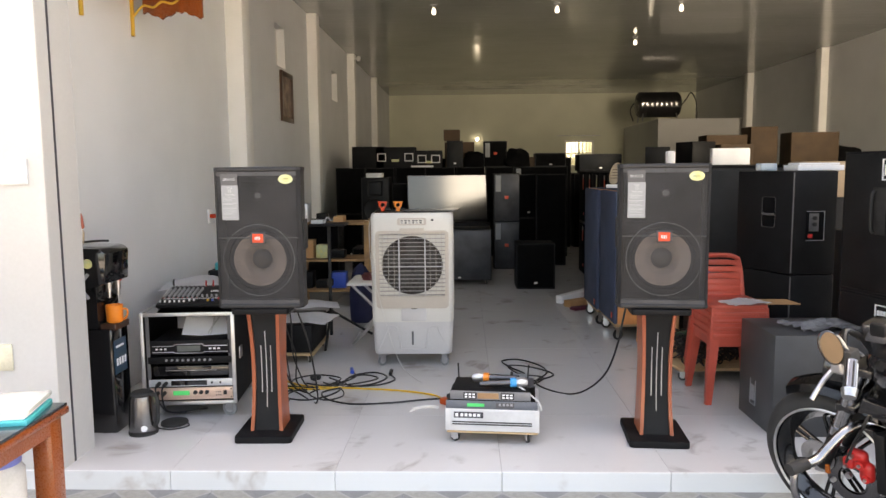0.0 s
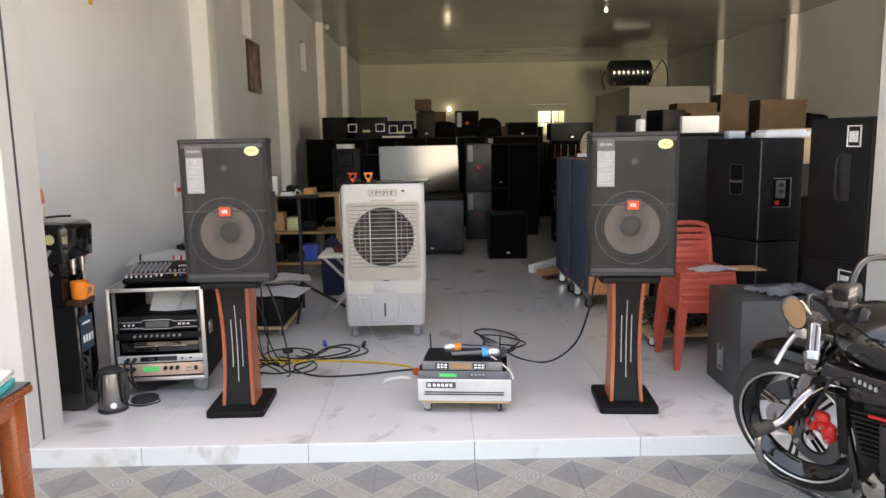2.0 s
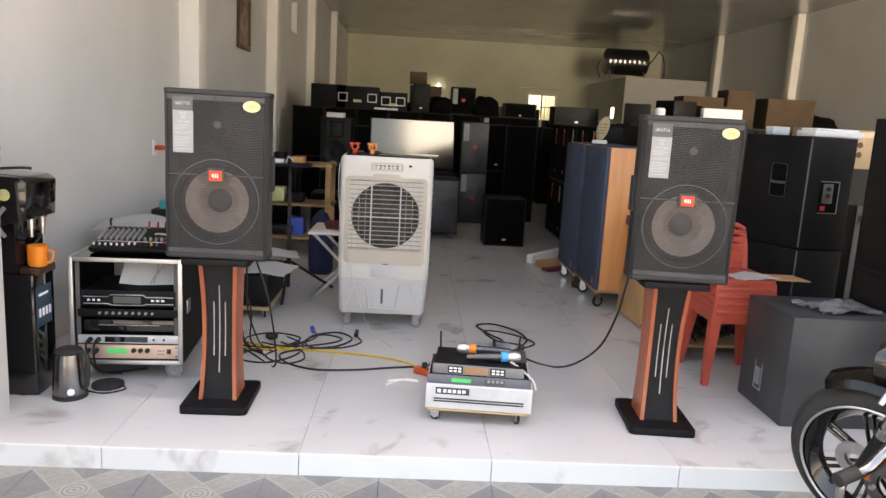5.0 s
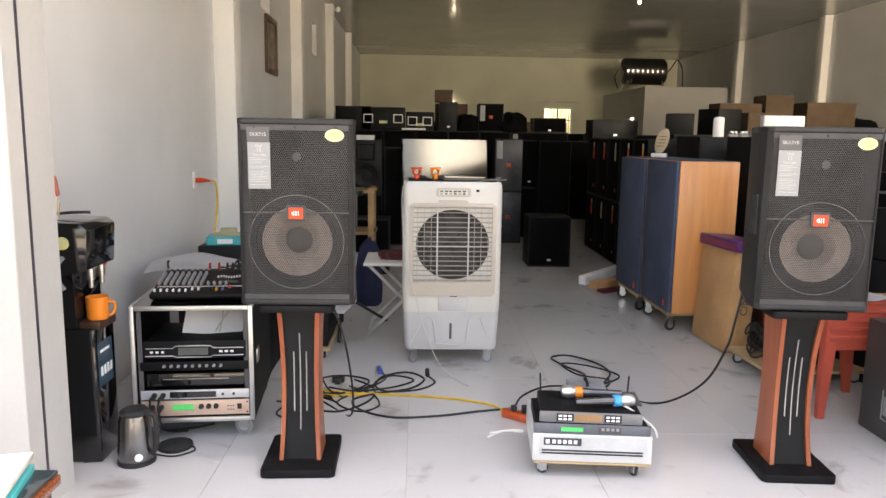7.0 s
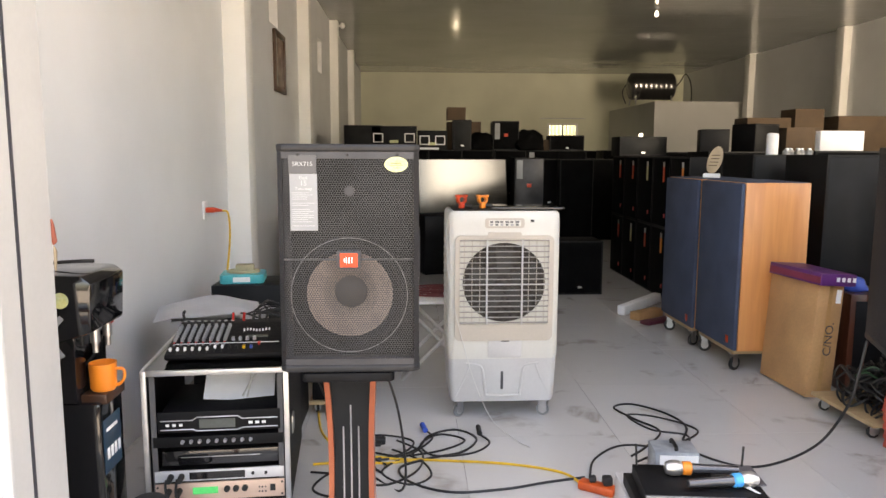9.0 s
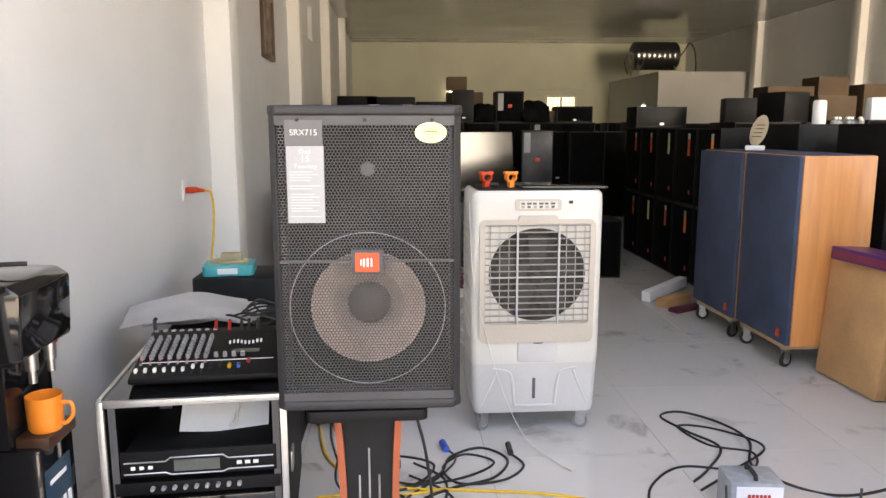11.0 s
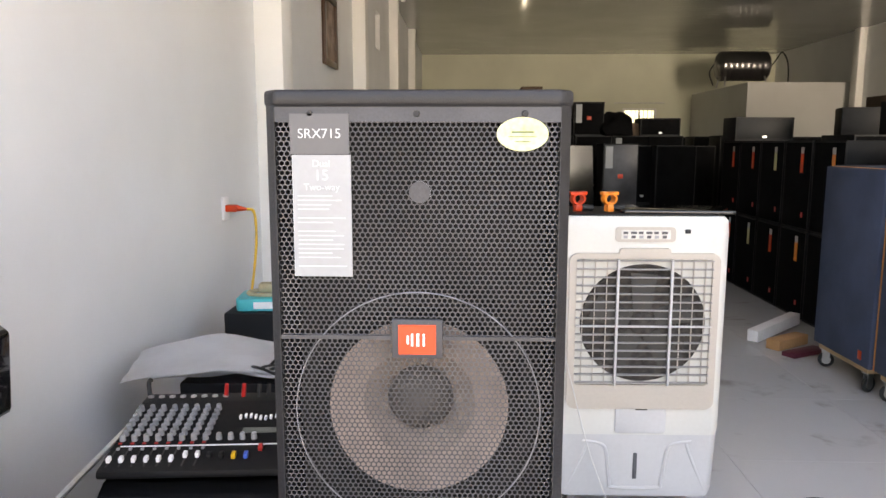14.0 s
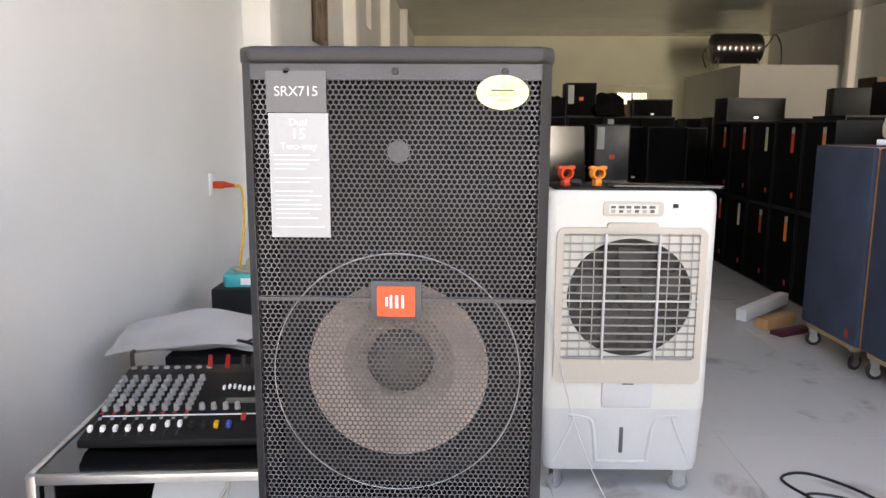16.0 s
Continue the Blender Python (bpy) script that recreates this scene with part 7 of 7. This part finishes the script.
    bmesh.ops.solidify(bm, geom=bm.faces[:], thickness=0.008)
    part("front_fender", bm, GLOSSBLACK, b, "short glossy black front fender")
    part("triple_clamp", box((-0.20, 0, 0.81), (0.09, 0.27, 0.04), 0.012), GLOSSBLACK, b)
    part("triple_clamp", box((-0.13, 0, 0.64), (0.08, 0.26, 0.04), 0.012), GLOSSBLACK, b)
    hl = part("headlamp", lathe([(0, -0.09), (0.05, -0.085), (0.078, -0.05), (0.085, 0.03), (0.083, 0.045), (0, 0.055)], 28, Matrix.Translation((-0.06, -0.02, 0.74)) @ Matrix.Rotation(radians(90), 4, "Y")), GLOSSBLACK, b, "round black headlamp")
    part("lens", lathe([(0.078, 0.046), (0.05, 0.058), (0, 0.063)], 28, Matrix.Translation((-0.06, -0.02, 0.74)) @ Matrix.Rotation(radians(90), 4, "Y")), GLASSY, hl)
    gauge = part("instrument", lathe([(0, -0.03), (0.04, -0.03), (0.045, 0.01), (0.043, 0.02), (0, 0.02)], 24, Matrix.Translation((-0.22, 0.0, 0.905)) @ Matrix.Rotation(radians(-25), 4, "Y")), CHROME, b, "chrome instrument")
    part("dial", lathe([(0, 0.0225), (0.037, 0.0215)], 24, Matrix.Translation((-0.22, 0.0, 0.905)) @ Matrix.Rotation(radians(-25), 4, "Y")), GLOSSBLACK, gauge)
    for sy in (1, -1):
        part("handlebar", tube([(-0.22, 0.03 * sy, 0.83), (-0.20, 0.10 * sy, 0.94), (-0.20, 0.21 * sy, 1.005), (-0.25, 0.32 * sy, 0.992), (-0.30, 0.385 * sy, 0.955)], 0.014, 10, 6), GLOSSBLACK, b, "tubular handlebar")
        gp = part("grip", rod((-0.300, 0.365 * sy, 0.972), (-0.330, 0.445 * sy, 0.900), 0.021), DARK_STEEL, b, "knurled dark steel grip")
        for k in range(8):
            a = math.tau * k / 8
            dx, dz = 0.020 * math.cos(a), 0.020 * math.sin(a)
            part("grip_rib", rod((-0.302 + dx, (0.370 + 0.6 * dz) * sy, 0.968 + 0.8 * dz), (-0.328 + dx, (0.440 + 0.6 * dz) * sy, 0.905 + 0.8 * dz), 0.0035, None, 6), RUBBER if k % 2 else STEEL, gp)
        part("grip_end", rod((-0.329, 0.442 * sy, 0.903), (-0.337, 0.462 * sy, 0.884), 0.027, 0.022), STEEL, b)
        part("lever", tube([(-0.235, 0.34 * sy, 0.930), (-0.215, 0.395 * sy, 0.890), (-0.195, 0.445 * sy, 0.830)], 0.009, 8, 6), STEEL, b, "polished lever")
        part("lever_clamp", box((-0.25, 0.35 * sy, 0.940), (0.05, 0.05, 0.06), 0.014, 3), STEEL, b)
        part("switch_box", box((-0.285, 0.350 * sy, 0.980), (0.05, 0.06, 0.055), 0.012), RUBBER, b)
        mm = Matrix.Translation((-0.285, 0.465 * sy, 1.055)) @ Vector((-0.88, 0.46 * sy, 0.14)).to_track_quat("Z", "Y").to_matrix().to_4x4() @ Matrix.Rotation(radians(18 * sy), 4, "Z") @ Matrix.Diagonal((0.68, 1.12, 1, 1))
        mr = part("mirror", lathe([(0, -0.020), (0.04, -0.014), (0.056, 0.0), (0.058, 0.008), (0.052, 0.012)], 28, mm), GLOSSBLACK, b, "oval black mirror shell")
        part("mirror_glass", lathe([(0, 0.0105), (0.052, 0.0105), (0.053, 0.009)], 28, mm), MIRROR, mr)
        part("mirror_stem", tube([(-0.285, 0.355 * sy, 1.000), (-0.27, 0.39 * sy, 1.065), (-0.275, 0.445 * sy, 1.055)], 0.006, 8, 5), STEEL, b)
    part("bar_clamp", join(box((-0.245, 0.05, 0.965), (0.10, 0.12, 0.075), 0.02), rod((-0.21, 0.02, 0.83), (-0.235, 0.06, 0.95), 0.028, 0.034)), DARK_STEEL, b, "dark chrome handlebar riser and clamp")
    part("clamp_window", box((-0.262, 0.10, 0.985), (0.055, 0.03, 0.05), 0.008), GREYBLACK, b)
    tank = bmesh.new()
    bmesh.ops.create_uvsphere(tank, u_segments=32, v_segments=18, radius=1.0)
    for v in tank.verts:
        x, y, z = v.co
        f = 1.0 + 0.22 * x
        v.co = Vector((x * 0.33 - 0.50, y * 0.175 * f, (z * (0.115 if z > 0 else 0.15)) * f + 0.815))
    tk = part("fuel_tank", tank, GLOSSBLACK, b, "glossy black fuel tank")
    part("tank_badge", join(*[box((-0.27 - 0.020 * i, 0.150 + 0.004 * i, 0.688 - 0.003 * i), (0.009, 0.010, 0.016), 0.001) for i in range(8)]), TAG_GREY, tk, "row of small pale bars on the tank")
    part("side_cover", prism([(-0.20, 0.66), (-0.62, 0.60), (-0.66, 0.68), (-0.22, 0.72)], 0.11, 0.165, 0.006, ax @ Matrix.Diagonal((1, 1, -1, 1))), GLOSSBLACK, tk)
    part("filler_cap", lathe([(0, 0.022), (0.04, 0.018), (0.05, 0.0)], 24, Matrix.Translation((-0.33, 0, 0.892)) @ Matrix.Rotation(radians(8), 4, "Y")), CHROME, tk)
    part("seat", prism(rounded(0.60, 0.28, 0.10), 0.68, 0.76, 0.02, Matrix.Translation((-1.08, 0, 0))), RUBBER, b)
    eng = part("engine", join(box((-0.55, 0, 0.24), (0.32, 0.24, 0.22), 0.03), lathe([(0, 0.15), (0.10, 0.145), (0.11, 0.12)], 24, Matrix.Translation((-0.58, 0, 0.25)) @ Matrix.Rotation(radians(-90), 4, "X"))), GREYBLACK, b)
    for k in range(10):
        part("fin", box((-0.42 + 0.004 * k, 0, 0.33 + 0.021 * k), (0.20, 0.25, 0.007), 0.002), GREYBLACK, eng)
    part("cylinder", box((-0.40, 0, 0.43), (0.15, 0.20, 0.24), 0.01), GREYBLACK, eng)
    part("head_cover", box((-0.36, 0, 0.58), (0.17, 0.22, 0.06), 0.015), GLOSSBLACK, eng)
    for sy in (-1, 1):
        part("frame_tube", tube([(-0.19, 0.03 * sy, 0.68), (-0.215, 0.06 * sy, 0.55), (-0.27, 0.08 * sy, 0.25), (-0.31, 0.09 * sy, 0.10), (-0.5, 0.10 * sy, 0.08), (-1.0, 0.10 * sy, 0.14)], 0.020, 8, 6), GLOSSBLACK, b, "black frame tube")
    part("frame_tube", tube([(-0.20, 0, 0.70), (-0.6, 0, 0.68), (-1.1, 0, 0.64), (-1.42, 0, 0.32)], 0.02, 8, 6), GLOSSBLACK, b, "black frame tube")
    part("radiator", box((-0.24, 0, 0.42), (0.04, 0.20, 0.26), 0.008), GREYBLACK, b)
    part("exhaust", tube([(-0.36, -0.10, 0.46), (-0.28, -0.14, 0.36), (-0.32, -0.16, 0.18), (-0.7, -0.17, 0.15), (-1.6, -0.18, 0.20)], 0.028, 10, 6), CHROME, b)
    for sy in (-1, 1):
        part("crash_bar", tube([(-0.225, 0.05 * sy, 0.545), (-0.195, 0.12 * sy, 0.590), (-0.170, 0.20 * sy, 0.590), (-0.145, 0.27 * sy, 0.550), (-0.125, 0.32 * sy, 0.512), (-0.105, 0.375 * sy, 0.506)], 0.019, 14, 6), DARK_CHROME, b, "thick chrome crash bar arm")
        part("crash_bar", tube([(-0.10, 0.35 * sy, 0.51), (-0.09, 0.415 * sy, 0.49), (-0.088, 0.425 * sy, 0.40), (-0.10, 0.38 * sy, 0.30), (-0.13, 0.29 * sy, 0.215), (-0.185, 0.14 * sy, 0.075), (-0.27, 0.08 * sy, 0.06)], 0.014, 12, 6), DARK_CHROME, b, "chrome crash bar loop")
        part("foot_peg", rod((-0.106, 0.365 * sy, 0.507), (-0.082, 0.440 * sy, 0.505), 0.024), RUBBER, b, "black rubber peg sleeve")
    part("indicator", lathe([(0, 0.022), (0.009, 0.017), (0.011, -0.015), (0, -0.022)], 16, Matrix.Translation((-0.05, 0.135, 0.352))), AMBER, b, "amber reflector")
    part("hose", tube([(-0.24, 0.10, 0.72), (-0.21, 0.14, 0.60), (-0.16, 0.13, 0.50), (-0.12, 0.12, 0.40)], 0.006, 8, 6), CABLE, b)
    part("hose", tube([(-0.36, 0.13, 0.52), (-0.45, 0.14, 0.525), (-0.6, 0.14, 0.5)], 0.007, 8, 4), RED, b, "red hose")
    part("side_box", box((-0.47, 0.15, 0.40), (0.12, 0.05, 0.24), 0.012), GLOSSBLACK, b)
    part("kickstand", tube([(-0.50, 0.11, 0.14), (-0.45, 0.22, 0.12), (-0.43, 0.30, 0.070)], 0.012, 8, 4), STEEL, b)
    part("foot_control", join(rod((-0.30, 0.10, 0.14), (-0.28, 0.20, 0.11), 0.012), box((-0.285, 0.21, 0.105), (0.06, 0.06, 0.02), 0.006)), STEEL, b)


motorcycle()

# ---- tiles ----


def tile_mesh(name, w, d, h, bev, material):
    me = bpy.data.meshes.new(name)
    bm = bmesh.new()
    bmesh.ops.create_cube(bm, size=1.0, matrix=Matrix.Diagonal((w, d, h, 1)))
    edges = [e for e in bm.edges if all(v.co.z > 0 for v in e.verts)]
    bmesh.ops.bevel(bm, geom=edges, offset=bev, segments=1, affect="EDGES")
    bm.to_mesh(me)
    bm.free()
    me.materials.append(material)
    return me


T = 0.80
full = tile_mesh("floor_tile", T - 0.0010, T - 0.0010, 0.012, 0.001, MARBLE)
x0 = -0.504 - 2 * T
for i in range(-1, 12):
    for j in range(24):
        xa, xb = max(XL, x0 + i * T), min(XR, x0 + (i + 1) * T)
        ya, yb = YF + j * T, min(YB, YF + (j + 1) * T)
        if xb - xa < 0.05 or yb - ya < 0.05:
            continue
        me = full
        if xb - xa < T - 0.01 or yb - ya < T - 0.01:
            me = tile_mesh("floor_tile", xb - xa - 0.0010, yb - ya - 0.0010, 0.012, 0.001, MARBLE)
        t = new("floor_tile", me)
        t.parent = FLOOR
        t.location = ((xa + xb) / 2, (ya + yb) / 2, -0.006)
RISE = structure("step_riser", span(-3.2, 4.5, YF + 0.011, YF + 0.03, -0.110, -0.012), GROUT, "white tiled edge of the raised shop floor", "step")
for i in range(-2, 6):
    t = new("riser_tile", tile_mesh("riser_tile", T - 0.003, 0.108, 0.014, 0.002, RISER))
    t.parent = RISE
    t.matrix_basis = Matrix.Translation((-0.504 + (i + 0.5) * T, YF + 0.002, -0.0545)) @ FRONT


def paving_material():
    mat = surface("printed_paving", (0.36, 0.36, 0.35), 0.45, 0, 4, 0.1, 0.1, 50)
    nt = mat.node_tree
    bsdf = nt.nodes["Principled BSDF"]
    co = nt.nodes.new("ShaderNodeTexCoord")
    sep = nt.nodes.new("ShaderNodeSeparateXYZ")
    nt.links.new(co.outputs["Object"], sep.inputs[0])

    def op(kind, a, b=None):
        n = nt.nodes.new("ShaderNodeMath")
        n.operation = kind
        for k, v in enumerate((a, b)):
            if v is None:
                continue
            if isinstance(v, (int, float)):
                n.inputs[k].default_value = v
            else:
                nt.links.new(v, n.inputs[k])
        return n.outputs[0]

    x, y = op("DIVIDE", sep.outputs[0], 0.465), op("DIVIDE", sep.outputs[1], 0.465)
    u, v = op("ADD", x, y), op("SUBTRACT", x, y)
    fu, fv = op("FRACT", op("ADD", u, 20.17)), op("FRACT", op("ADD", v, 20.17))
    nu, nv = op("LESS_THAN", fu, 0.34), op("LESS_THAN", fv, 0.34)
    check = op("MINIMUM", op("ADD", nu, nv), 1.0)
    orn = op("MULTIPLY", nu, nv)
    edge = op("MINIMUM", op("MINIMUM", op("ABSOLUTE", op("SUBTRACT", fu, 0.34)), op("ABSOLUTE", op("SUBTRACT", fv, 0.34))), op("MINIMUM", op("MINIMUM", fu, op("SUBTRACT", 1.0, fu)), op("MINIMUM", fv, op("SUBTRACT", 1.0, fv))))
    line = op("LESS_THAN", edge, 0.014)
    cu, cv = op("SUBTRACT", fu, 0.17), op("SUBTRACT", fv, 0.17)
    ring = op("SQRT", op("ADD", op("MULTIPLY", cu, cu), op("MULTIPLY", cv, cv)))
    stripes = op("GREATER_THAN", op("SINE", op("MULTIPLY", ring, 110.0)), 0.2)
    grain = nt.nodes.new("ShaderNodeTexNoise")
    grain.inputs["Scale"].default_value, grain.inputs["Detail"].default_value, grain.inputs["Distortion"].default_value = 22.0, 6, 1.5
    nt.links.new(co.outputs["Object"], grain.inputs["Vector"])

    def mix(f, a, b):
        n = nt.nodes.new("ShaderNodeMix")
        n.data_type = "RGBA"
        nt.links.new(f, n.inputs["Factor"])
        for key, val in (("A", a), ("B", b)):
            if isinstance(val, tuple):
                n.inputs[key].default_value = (*val, 1)
            else:
                nt.links.new(val, n.inputs[key])
        return n.outputs["Result"]

    pale = mix(grain.outputs["Fac"], (0.155, 0.155, 0.140), (0.36, 0.355, 0.33))
    slate = mix(grain.outputs["Fac"], (0.125, 0.13, 0.135), (0.21, 0.215, 0.22))
    lined = mix(line, mix(check, slate, pale), (0.29, 0.29, 0.28))
    ornament = mix(line, mix(stripes, (0.32, 0.32, 0.315), (0.20, 0.205, 0.205)), (0.29, 0.29, 0.28))
    nt.links.new(mix(orn, lined, ornament), bsdf.inputs["Base Color"])
    return mat


PAVE = paving_material()
P = 0.465
pave = tile_mesh("paving_tile", P - 0.0012, P - 0.0012, 0.012, 0.001, PAVE)
PAVING = structure("pavement", span(-3.2, 4.2, -1.2, YF, -0.13, -0.1025), GROUT, "grey printed tile paving before the step", "pavement")
for i in range(-6, 9):
    for j in range(0, 9):
        t = new("paving_tile", pave)
        t.parent = PAVING
        t.location = (0.062 + i * P, YF - 0.18 - j * P, -0.101)
